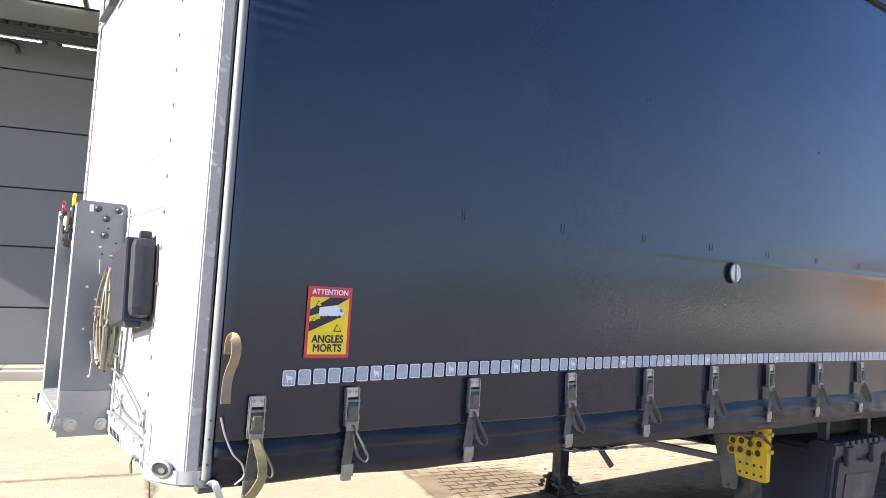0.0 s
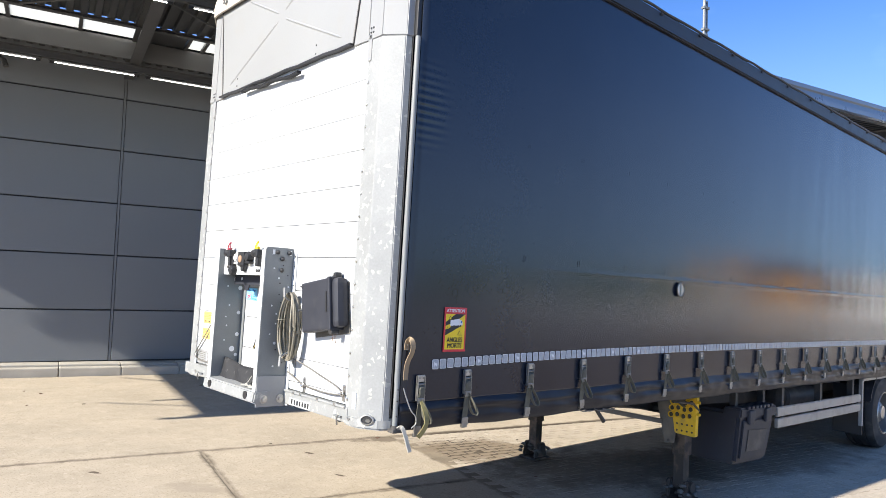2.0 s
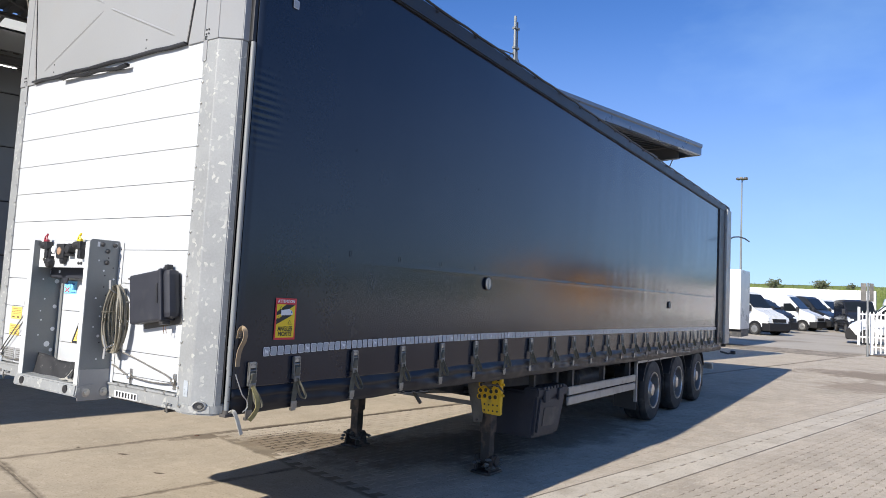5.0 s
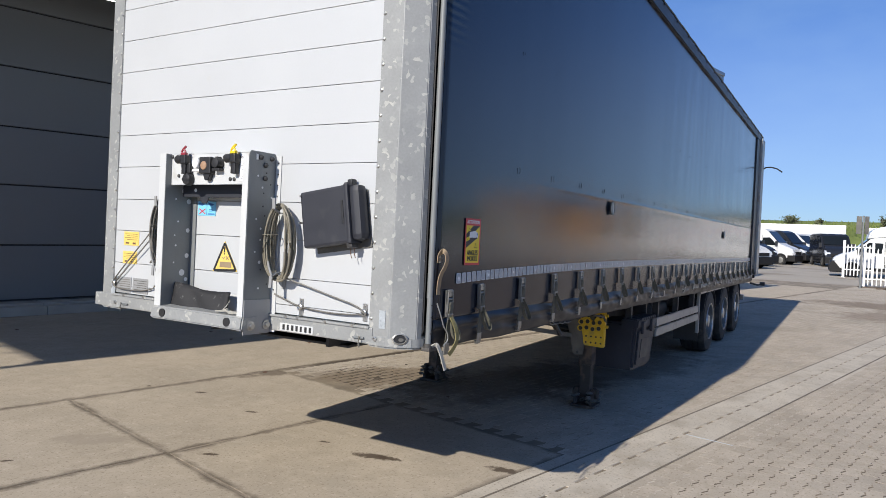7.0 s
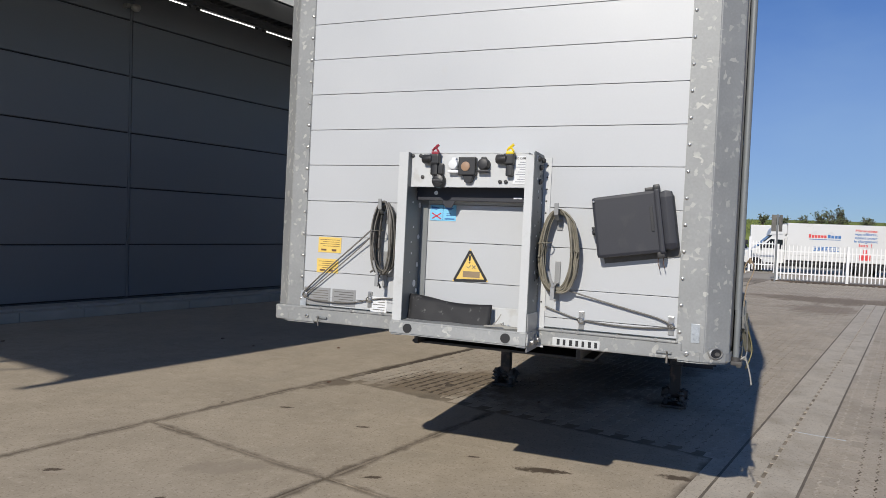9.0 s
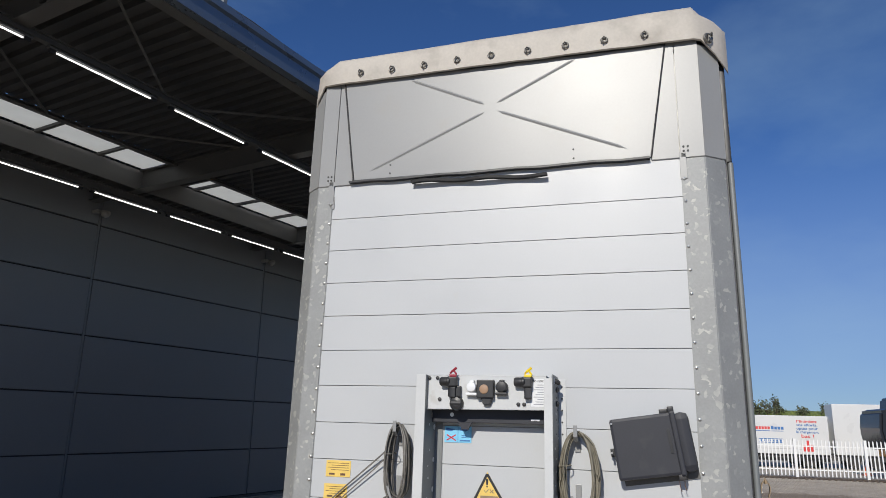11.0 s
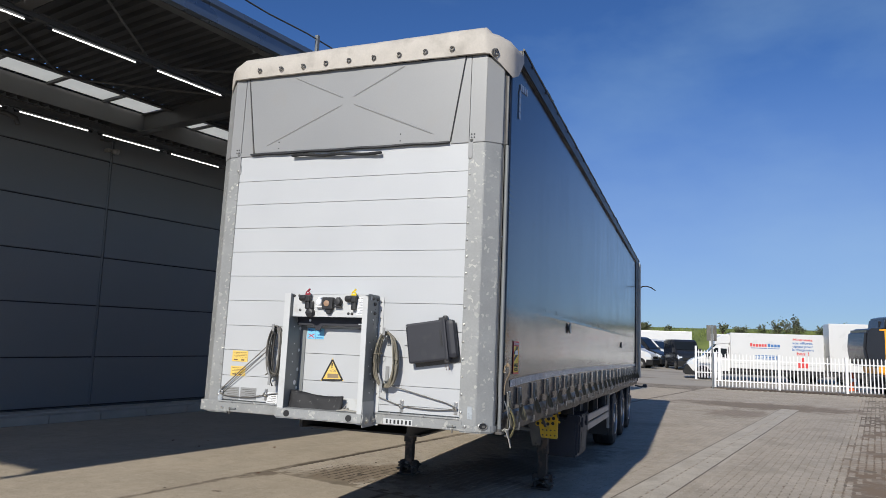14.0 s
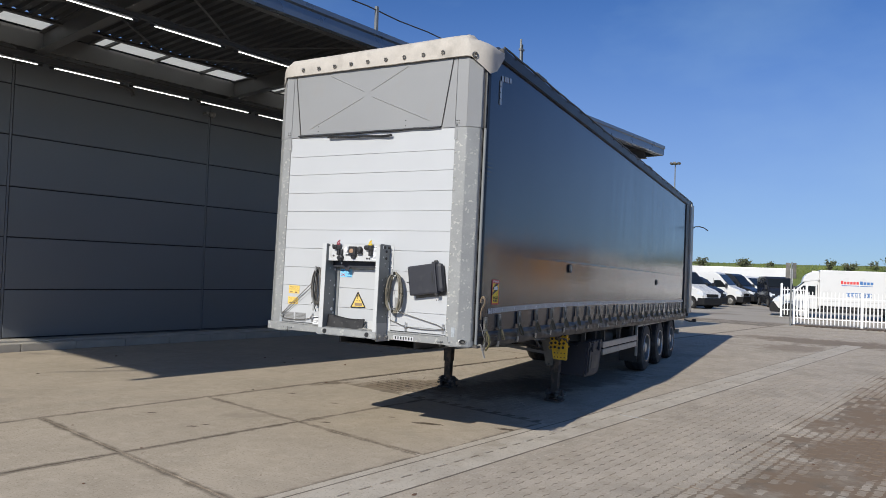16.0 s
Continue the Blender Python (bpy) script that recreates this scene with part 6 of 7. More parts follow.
def loose_cables():
    a = joined(sweep(flow([(-0.07, -0.43, 1.535), (-0.03, -0.55, 1.50), (-0.02, -0.75, 1.452), (-0.018, -0.90, 1.418), (-0.02, -0.965, 1.388), (-0.018, -0.93, 1.372), (-0.015, -0.75, 1.363), (-0.014, -0.545, 1.377), (-0.014, -0.42, 1.41), (-0.02, -0.36, 1.43)]), 0.0045, 6))
    solid("sealing_cable", a, M_cable_dark, "thin grey sealing cable strung along the front wall", "cable", LEVEL, group="sealing cables", smooth=60)
    b = joined(sweep(flow([(-0.05, 0.60, 1.80), (-0.03, 0.70, 1.72), (-0.02, 0.88, 1.57), (-0.018, 1.02, 1.445), (-0.018, 1.066, 1.392), (-0.018, 1.03, 1.362), (-0.016, 0.90, 1.352), (-0.016, 0.75, 1.36), (-0.014, 0.64, 1.385), (-0.014, 0.54, 1.40), (-0.02, 0.44, 1.405)]), 0.0042, 6),
               sweep([(-0.05, 0.595, 1.770), (-0.03, 0.695, 1.682), (-0.02, 0.87, 1.535), (-0.018, 1.01, 1.42), (-0.018, 1.05, 1.385)], 0.0034, 6),
               sweep([(-0.09, 0.60, 1.545), (-0.10, 0.565, 1.565), (-0.085, 0.54, 1.545), (-0.08, 0.56, 1.50), (-0.07, 0.545, 1.46)], 0.006, 6))
    solid("sealing_cable", b, M_cable_dark, "thin grey sealing cable strung along the front wall", "cable", LEVEL, group="sealing cables", smooth=60)
    c = joined(*[sweep([(-0.185, -0.10 - 0.02 * k, 1.325), (-0.19, -0.15 - 0.015 * k, 1.328 + 0.006 * k), (-0.185, -0.20, 1.332 - 0.004 * k), (-0.17, -0.245 - 0.01 * k, 1.325)], 0, flat=(0.009, 0.003)) for k in range(4)], sweep([(-0.18, -0.14, 1.33), (-0.17, -0.16, 1.355), (-0.16, -0.175, 1.385)], 0.003, 5))
    solid("rag_cord", c, M_strap_pale, "tangled pale cord lying on the lower beam", "cord", LEVEL, smooth=60)


loose_cables()


def document_box():
    m = Matrix.Translation((-0.004, -0.7825, 1.859)) @ Matrix.Rotation(radians(-8.6), 4, "X")
    w, h, d = 0.375, 0.292, 0.088

    def slope(y0, y1, z0, z1, x0, x1, bev):
        return box((x0, y0, z0), (x1, y1, z1), bev, m)

    b = new("document_box", mesh_of("document_box", joined(slope(-w / 2 + 0.075, w / 2, -h / 2, h / 2, -d, -0.002, 0.014)), M_box))
    b.parent = trailer
    tagged(b, "charcoal plastic document box with a rounded lid")
    part("lid", joined(slope(-w / 2, -w / 2 + 0.073, -h / 2 + 0.006, h / 2 - 0.004, -d + 0.006, -0.002, 0.034), slope(-w / 2 + 0.06, -w / 2 + 0.085, -h / 2 - 0.004, h / 2 + 0.004, -d - 0.008, -0.002, 0.008)), M_box, b)
    each("latch", (slope(-w / 2 + 0.065, -w / 2 + 0.10, -h / 2 - 0.025, -h / 2 + 0.004, -d + 0.005, -0.03, 0.006), slope(-w / 2 + 0.06, -w / 2 + 0.09, h / 2, h / 2 + 0.03, -0.05, -0.01, 0.006), slope(w / 2, w / 2 + 0.022, -0.03, 0.01, -0.03, -0.002, 0.004), slope(-w / 2 + 0.09, -w / 2 + 0.13, h / 2, h / 2 + 0.022, -0.03, -0.002, 0.004)), M_black, b)
    part("raised_emblem", slope(-w / 2 + 0.098, -w / 2 + 0.112, -0.045, 0.07, -d - 0.004, -d + 0.002, 0.001), M_black, b, "raised dark bar")
    each("drip_cord", [sweep([m @ Vector((-0.05, -w / 2 + y0, -h / 2 - 0.02)), m @ Vector((-0.052, -w / 2 + y0 + 0.004, -h / 2 - 0.05)), m @ Vector((-0.05, -w / 2 + y0, -h / 2 - 0.075))], 0.002, 5) for y0 in (0.075, 0.098)], M_rust, b)
    each("screw", [cyl(m @ Vector((-d + 0.02 - 0.03, y, z)), m @ Vector((-d + 0.03, y, z)), 0.005, 8) for y, z in ((w / 2 - 0.01, h / 2 - 0.02), (w / 2 + 0.012, -0.01))], M_steel, b)
    part("back_plate", box((-0.004, -w / 2 + 0.0, -h / 2 - 0.028), (-0.0015, w / 2 - 0.02, h / 2 - 0.03), 0.0, m), M_chassis_grey, b)


document_box()


# ---- under the trailer ----
def chassis():
    part("load_floor", joined(prism([(0.10, 1.235), (13.3, 1.235 + rk(13.3)), (13.3, 1.33 + rk(13.3)), (0.10, 1.33)], -1.22, 1.22, "y")), M_chassis_grey, trailer, "dark load floor")
    part("side_rail", prism([(0.26, 1.24), (13.16, 1.245 + rk(13.1)), (13.16, 1.35 + rk(13.1)), (0.26, 1.35)], -1.25, -1.20, "y", 0.006), M_chassis_grey, trailer, "dark side rail")
    part("side_rail", prism([(0.26, 1.24), (13.16, 1.245 + rk(13.1)), (13.16, 1.35 + rk(13.1)), (0.26, 1.35)], 1.20, 1.25, "y", 0.006), M_chassis_grey, trailer)
    for s in (-1, 1):
        y = s * 0.48
        part("main_beam", joined(prism([(0.3, 1.12), (3.0, 1.10), (4.4, 0.86), (12.6, 0.90), (12.6, 1.24 + rk(9)), (0.3, 1.24)], y - 0.012, y + 0.012, "y"), prism([(3.0, 1.09), (4.4, 0.85), (12.6, 0.89), (12.6, 0.905), (4.4, 0.865), (3.0, 1.105)], y - 0.07, y + 0.07, "y")), M_chassis, trailer, "dusty black chassis beam")
    for k in range(18):
        x = 0.9 + 0.68 * k
        part("cross_member", box((x - 0.03, -1.05, 1.16 + rk(x)), (x + 0.03, 1.05, 1.235 + rk(x)), 0.004), M_chassis, trailer)
    part("coupling_plate", joined(box((0.4, -0.55, 1.11), (2.2, 0.55, 1.125), 0.004), cyl((1.55, 0, 1.02), (1.55, 0, 1.12), 0.045, 14)), M_chassis, trailer, "flat coupling plate with its pin")


chassis()


def landing_leg(y):
    x, g = 3.96, gz(3.96)
    leg = part("landing_leg", joined(box((x - 0.065, y - 0.065, g + 0.42), (x + 0.065, y + 0.065, 1.20), 0.008), box((x - 0.052, y - 0.052, g + 0.14), (x + 0.052, y + 0.052, g + 0.44), 0.006)), M_leg, trailer, "dusty black landing leg")
    part("leg_head", box((x - 0.11, y - 0.10, 1.13), (x + 0.11, y + 0.10, 1.21), 0.01), M_chassis, leg)
    foot = part("foot", joined(box((x - 0.13, y - 0.12, g + 0.004), (x + 0.13, y + 0.12, g + 0.030), 0.012), prism([(x - 0.10, g + 0.030), (x + 0.10, g + 0.030), (x + 0.06, g + 0.185), (x - 0.06, g + 0.185)], y - 0.10, y - 0.06, "y", 0.010), prism([(x - 0.10, g + 0.030), (x + 0.10, g + 0.030), (x + 0.06, g + 0.185), (x - 0.06, g + 0.185)], y + 0.06, y + 0.10, "y", 0.010), cyl((x, y - 0.125, g + 0.13), (x, y + 0.125, g + 0.13), 0.048, 12)), M_leg, leg, "muddy self-levelling foot")
    r = random.Random(int(y * 10) + 50)
    each("mud_lump", [lathe([(0.01, 0.0), (0.03, 0.012), (0.018, 0.028)], (x + r.uniform(-0.14, 0.14), y + r.uniform(-0.12, 0.12), g + r.uniform(0.03, 0.14)), "z", 7) for _ in range(24)], M_chassis_grey, foot)
    part("leg_bracket", prism([(x - 0.30, 1.20), (x + 0.16, 1.20), (x + 0.11, 1.02), (x - 0.10, 1.02), (x - 0.30, 1.12)], y - 0.10, y - 0.07, "y", 0.006), M_chassis, leg)
    return leg


landing_leg(-0.81)
landing_leg(0.98)


def leg_gear():
    x, z = 3.96, 0.72 + 0.12
    part("leg_shaft", cyl((x, -0.80, z + 0.16), (x, 0.92, z + 0.16), 0.022, 8), M_chassis, trailer)
    part("leg_stay", joined(sweep([(3.92, -0.70, 0.86), (2.35, 0.30, 1.14)], 0, flat=(0.03, 0.02)), ), M_chassis_grey, trailer, "dusty diagonal stay")
    part("leg_stay", sweep([(3.92, 0.90, 0.82), (2.35, -0.20, 1.14)], 0, flat=(0.03, 0.02)), M_chassis_grey, trailer)
    part("leg_stay", sweep([(3.98, 0.92, 0.80), (3.98, -0.78, 1.0)], 0, flat=(0.03, 0.02)), M_chassis_grey, trailer)
    part("crank_handle", joined(sweep([(3.90, -0.90, 1.02), (3.90, -1.00, 1.02), (3.75, -1.02, 1.10), (3.40, -1.02, 1.14)], 0.012, 6)), M_chassis, trailer)
    part("stop_peg", sweep([(2.05, -1.15, 1.24), (2.06, -1.18, 1.18), (2.12, -1.20, 1.10)], 0.015, 6), M_black, trailer, "short black peg")
    # spare tyre carrier behind the legs
    part("spare_tyre", lathe([(0.30, -0.14), (0.46, -0.15), (0.50, -0.10), (0.50, 0.10), (0.46, 0.15), (0.30, 0.14)], (5.6, 0.55, 0.95), "z", 28), M_rubber, trailer, "spare tyre lying under the floor")


leg_gear()


def chock_rack():
    """Yellow plastic wheel chock held behind a grey bracket, with two rows of deep cups and a punched foot."""
    x = 3.825
    r = part("wheel_chock", prism([(-0.735, 1.17), (-1.012, 1.19), (-1.006, 0.785), (-0.800, 0.792)], x, x + 0.062, "x", 0.008), M_chock, trailer, "yellow plastic wheel chock in its holder")
    for i in range(4):
        for j in range(4):
            cy, cz = -0.790 - 0.062 * i + 0.008 * j, 1.145 - 0.062 * j + 0.010 * (i % 2)
            part("cup", lathe([(0.026, 0.004), (0.0295, -0.012), (0.0245, -0.012), (0.020, 0.0)], (x, cy, cz), "x", 12), M_chock, r)
            part("cup_hollow", cyl((x - 0.0015, cy, cz), (x + 0.002, cy, cz), 0.0235, 12), M_ink, r)
        for cz in (0.885, 0.825):
            part("hole", cyl((x - 0.0015, -0.828 - 0.050 * i, cz), (x + 0.001, -0.828 - 0.050 * i, cz), 0.0095, 8), M_ink, r)
    each("side_peg", [cyl((x + 0.03, -1.035, z), (x + 0.03, -1.0, z), 0.014, 8) for z in (1.10, 0.99)], M_chock, r)
    part("chock_bracket", prism([(-0.575, 1.20), (-0.740, 1.20), (-0.815, 0.80), (-0.800, 0.695), (-0.700, 0.685), (-0.690, 0.74)], x + 0.004, x + 0.016, "x", 0.004), M_chassis_grey, trailer, "grey chock bracket")
    part("bracket_bolt", cyl((x - 0.006, -0.745, 0.715), (x + 0.004, -0.745, 0.715), 0.012, 8), M_chassis, trailer)
    part("marker_lamp", box((3.70, -1.225, 1.205), (3.80, -1.195, 1.250), 0.006), M_orange, trailer, "orange side marker lamp")
    for x in (5.9, 7.9, 10.6, 12.3):
        part("marker_lamp", box((x, -1.245, 1.20 + rk(x)), (x + 0.09, -1.22, 1.245 + rk(x)), 0.006), M_orange, trailer)


chock_rack()


def tool_locker():
    y = -1.16
    b = part("tool_locker", prism([(4.22, 0.57), (4.88, 0.55), (5.08, 1.03), (4.30, 1.05)], y, y + 0.48, "y", 0.03), M_box, trailer, "dusty charcoal plastic tool locker")
    b.location = (0.01, -0.03, -0.042)
    part("door", prism([(4.29, 0.62), (4.84, 0.60), (4.99, 0.95), (4.36, 0.97)], y - 0.018, y, "y", 0.008), M_box, b)
    part("door_field", prism([(4.40, 0.68), (4.76, 0.665), (4.86, 0.86), (4.45, 0.88)], y - 0.024, y - 0.016, "y", 0.004), M_chassis, b)
    for x in (4.48, 4.84):
        part("latch", box((x - 0.05, y - 0.045, 0.93), (x + 0.06, y - 0.005, 1.06), 0.012), M_box, b)
    part("lid_edge", prism([(4.28, 0.99), (5.06, 0.97), (5.10, 1.07), (4.30, 1.09)], y - 0.02, y + 0.16, "y", 0.015), M_box, b)
    each("hanger", [box((x, -1.08, 1.05), (x + 0.05, -1.02, 1.24)) for x in (4.38, 4.98)], M_chassis, b)
    each("lid_rib", [box((4.42 + 0.085 * k, y - 0.03, 1.065), (4.47 + 0.085 * k, y + 0.13, 1.098), 0.008) for k in range(7)], M_box, b)


tool_locker()


def side_guard():
    g = part("side_guard", prism([(5.14, 0.905), (7.62, 0.905), (7.62, 1.0), (5.14, 1.0)], -1.20, -1.165, "y", 0.008), M_guard, trailer, "grey aluminium side guard rails")
    part("rail", prism([(5.14, 0.79), (7.62, 0.79), (7.62, 0.885), (5.14, 0.885)], -1.20, -1.165, "y", 0.008), M_guard, g)
    for x in (5.35, 6.4, 7.45):
        part("bracket", box((x - 0.03, -1.165, 0.79), (x + 0.03, -1.10, 1.30), 0.004), M_chassis, g)
    part("guard_frame", joined(box((7.66, -1.205, 0.60), (7.70, -1.16, 1.23), 0.006), prism([(7.66, 1.16), (12.4, 1.20), (12.4, 1.26), (7.66, 1.22)], -1.215, -1.17, "y", 0.006)), M_guard, trailer, "grey rail over the wheels")


side_guard()


def wheel(x, s):
    """A super-single wheel with a grooved tyre and a pierced steel rim."""
    r, c, y = 0.47, gz(x) + 0.47, s * 1.04
    o = s * 1.0
    w = part("wheel", lathe([(0.27, -0.18), (0.36, -0.195), (0.445, -0.175), (r, -0.13), (r, -0.09), (r - 0.012, -0.085), (r - 0.012, -0.075), (r, -0.07), (r, -0.01), (r - 0.012, -0.005), (r - 0.012, 0.005), (r, 0.01), (r, 0.07), (r - 0.012, 0.075), (r - 0.012, 0.085), (r, 0.09), (r, 0.13), (0.445, 0.175), (0.36, 0.195), (0.27, 0.18), (0.268, 0.0)], (x, y, c), "y", 40, True), M_rubber, trailer, "dusty black tyre on a pierced steel rim")
    part("rim", lathe([(0.03, o * -0.06), (0.266, o * -0.06), (0.271, o * 0.186), (0.260, o * 0.18), (0.242, o * 0.02), (0.20, o * 0.0), (0.16, o * 0.02), (0.14, o * 0.03), (0.13, o * 0.13), (0.09, o * 0.16), (0.03, o * 0.165)], (x, y, c), "y", 30), M_rim, w, "bright grey steel rim")
    part("rim_flange", lathe([(0.258, o * 0.176), (0.262, o * 0.192), (0.276, o * 0.194), (0.279, o * 0.182)], (x, y, c), "y", 30, True), M_steel, w, "bright rim flange")
    part("hub_cap", lathe([(0.092, o * 0.150), (0.088, o * 0.172), (0.05, o * 0.180), (0.02, o * 0.180)], (x, y, c), "y", 20), M_steel, w)
    holes = [cyl((x + 0.208 * math.cos(a), y + o * -0.01, c + 0.208 * math.sin(a)), (x + 0.208 * math.cos(a), y + o * 0.012, c + 0.208 * math.sin(a)), 0.024, 10) for a in [2 * math.pi * k / 10 for k in range(10)]]
    each("rim_hole", holes, M_ink, w)
    nuts = [cyl((x + 0.168 * math.cos(a), y + o * 0.01, c + 0.168 * math.sin(a)), (x + 0.168 * math.cos(a), y + o * 0.055, c + 0.168 * math.sin(a)), 0.014, 6) for a in [2 * math.pi * (k + 0.5) / 10 for k in range(10)]]
    each("wheel_nut", nuts, M_steel, w)
    return w


def running_gear():
    for x in (8.46, 9.88, 11.30):
        for s in (-1, 1):
            wheel(x, s)
        part("axle", joined(cyl((x, -0.95, gz(x) + 0.47), (x, 0.95, gz(x) + 0.47), 0.07, 12), box((x - 0.3, -0.56, gz(x) + 0.455), (x + 0.25, -0.44, gz(x) + 0.615), 0.02), box((x - 0.3, 0.44, gz(x) + 0.455), (x + 0.25, 0.56, gz(x) + 0.615), 0.02)), M_chassis, trailer)
        for s in (-1, 1):
            c = gz(x) + 0.47
            pts = [(x + 0.56 * math.cos(a), s * 1.02, c + 0.56 * math.sin(a)) for a in [math.pi * (0.10 + 0.80 * k / 14) for k in range(15)]]
            part("mudguard", sweep(pts, 0, flat=(0.20, 0.006), up=(0.001, 0, 1)), M_black, trailer)
    part("mud_flap", box((7.70, -1.19, gz(7.7) + 0.25), (7.715, -0.85, 1.10), 0.004), M_black, trailer, "black rubber mud flap")
    part("mud_flap", box((11.85, -1.19, gz(11.8) + 0.22), (11.865, -0.85, 1.15), 0.004), M_black, trailer)
    part("rear_bumper", joined(box((12.9, -1.15, 0.80), (13.0, 1.15, 0.92), 0.01), box((12.6, -0.5, 0.85), (12.95, -0.4, 1.3)), box((12.6, 0.4, 0.85), (12.95, 0.5, 1.3))), M_guard, trailer, "grey underrun bar")
    part("air_tank", lathe([(0.06, -0.45), (0.13, -0.42), (0.15, -0.38), (0.15, 0.38), (0.13, 0.42), (0.06, 0.45)], (6.6, -0.75, 0.98), "x", 18), M_chassis, trailer, "black air tank")


running_gear()


def rear_end():
    x0, x1 = 13.14, 13.62
    part("rear_post", joined(prism([(x0 + 0.04, 1.30 + rk(13)), (x1, 1.30 + rk(13)), (x1, 4.20 + rk(13)), (x0 + 0.04, 4.20 + rk(13))], -1.335, -1.15, "y", 0.012)), M_guard, trailer, "grey rear corner post")
    part("post_seal", prism([(x0 - 0.50, 1.30 + rk(13)), (x0 + 0.05, 1.30 + rk(13)), (x0 + 0.05, 4.14 + rk(13)), (x0 - 0.50, 4.14 + rk(13))], -1.292, -1.20, "y", 0.006), M_black, trailer)
    part("rear_post", prism([(x0 + 0.04, 1.30 + rk(13)), (x1, 1.30 + rk(13)), (x1, 4.20 + rk(13)), (x0 + 0.04, 4.20 + rk(13))], 1.15, 1.275, "y", 0.012), M_guard, trailer)
    part("rear_door", box((x1, -1.26, 1.30 + rk(13)), (x1 + 0.05, 1.26, 4.20 + rk(13)), 0.008), M_guard, trailer, "grey rear door")
    part("corner_buffer", joined(cyl((13.66, -1.20, 1.25 + rk(13)), (13.66, -1.20, 1.47 + rk(13)), 0.05, 12), box((13.56, -1.26, 1.22 + rk(13)), (13.68, -1.10, 1.34 + rk(13)), 0.01)), M_rubber, trailer)
    # stand-in for a distant street lamp, placed at the trailer's rear; no trailer part
    arc = [(13.66, -1.30, 1.55 + 0.25 * k) for k in range(10)] + [(13.66, -1.30, 3.98), (13.67, -1.315, 4.06), (13.69, -1.37, 4.11), (13.73, -1.47, 4.12), (13.78, -1.58, 4.085), (13.83, -1.68, 4.00)]
    part("street_lamp_pole", sweep([(x, y, 1.55 + (z - 1.55) * 0.832) for x, y, z in arc], 0.014, 8), M_black, trailer, "thin black street lamp pole with a curved tip")
    part("side_lamp_arm", joined(sweep([(13.36, -1.22, 1.12 + rk(13)), (13.51, -1.34, 1.08 + rk(13)), (13.58, -1.42, 1.10 + rk(13))], 0.02, 8), box((13.54, -1.48, 1.07 + rk(13)), (13.62, -1.38, 1.15 + rk(13)), 0.015)), M_black, trailer, "black rubber side lamp arm")


rear_end()


# ---- the yard behind: fence, vans, trucks, excavator, bank ----
def fence():
    a, b = Vector((30.5, -3.55, 0)), Vector((32.3, -34.0, 0))
    d = (b - a).normalized()
    m = Matrix.Translation(a) @ d.to_track_quat("X", "Z").to_matrix().to_4x4() @ Matrix.Diagonal((0.93, 1, 0.83, 1))
    root = thing("fence", "white palisade fence with pointed pales", "fence", m)
    pale = mesh_of("pale", prism([(-0.026, 0.12), (0.026, 0.12), (0.026, 1.88), (0, 1.96), (-0.026, 1.88)], -0.012, 0.012, "y"), M_fence, 0)
    post = mesh_of("post", joined(box((-0.06, -0.06, 0), (0.06, 0.06, 1.98), 0.01), box((-0.09, -0.09, 0), (0.09, 0.09, 0.02))), M_fence)
    short_pale = mesh_of("pale", prism([(-0.026, 0.12), (0.026, 0.12), (0.026, 1.70), (0, 1.78), (-0.026, 1.70)], -0.012, 0.012, "y"), M_fence, 0)
    n = 0
    x = 0.0
    while x < 30:
        if n % 18 == 0:
            piece("post", post, root, Matrix.Translation((x, 0, 0)))
        else:
            piece("pale", pale, root, Matrix.Translation((x, -0.03, 0)))
        x += 0.165
        n += 1
    for z in (0.40, 1.58):
        part("rail", box((0, 0.0, z), (30, 0.04, z + 0.06)), M_fence, root)
    part("plinth", box((-0.2, -0.30, -0.02), (30, 0.25, 0.05), 0.02), M_fence_foot, root, "dark strip at the fence foot")
    # slanted dark plates on the ground imitate the shadows of the pales
    shadow_bar = mesh_of("pale_shadow", prism([(0, -0.95), (0.09, -0.95), (0.42, -0.28), (0.33, -0.28)], 0.0, 0.035, "z", 0), M_fence_foot, 0)
    for k in range(34):
        piece("pale_shadow", shadow_bar, root, Matrix.Translation((0.4 + 0.24 * k, 0, 0)))
    a = Vector((39.5, -2.75, 0))
    side = thing("fence", "short return of the white palisade fence", "fence", Matrix.Translation(a) @ pose(0, 0, 0, 0, 0, -86))
    for k in range(9):
        piece("pale" if k % 8 else "post", short_pale if k % 8 else post, side, Matrix.Translation((0.165 * k, 0, 0)))
    for z in (0.40, 1.58):
        part("rail", box((0, 0.012, z), (1.4, 0.05, z + 0.06)), M_fence, side)


fence()


def sign_post():
    t = thing("sign_post", "grey sign post seen from behind", "sign post", pose(29.7, -3.43, 0))
    part("pole", cyl((0, 0, 0), (0, 0, 2.92), 0.038, 10), M_zinc_plain, t)
    part("sign_plate", box((-0.03, 0.05, 2.18), (-0.01, 0.24, 2.90), 0.01), M_chassis_grey, t, "bare dark back of a narrow sign")
    part("sign_plate", box((-0.01, -0.22, 2.18), (0.01, -0.06, 2.90), 0.01, pose(0, 0, 0, 0, 0, 25)), M_chassis_grey, t)


sign_post()


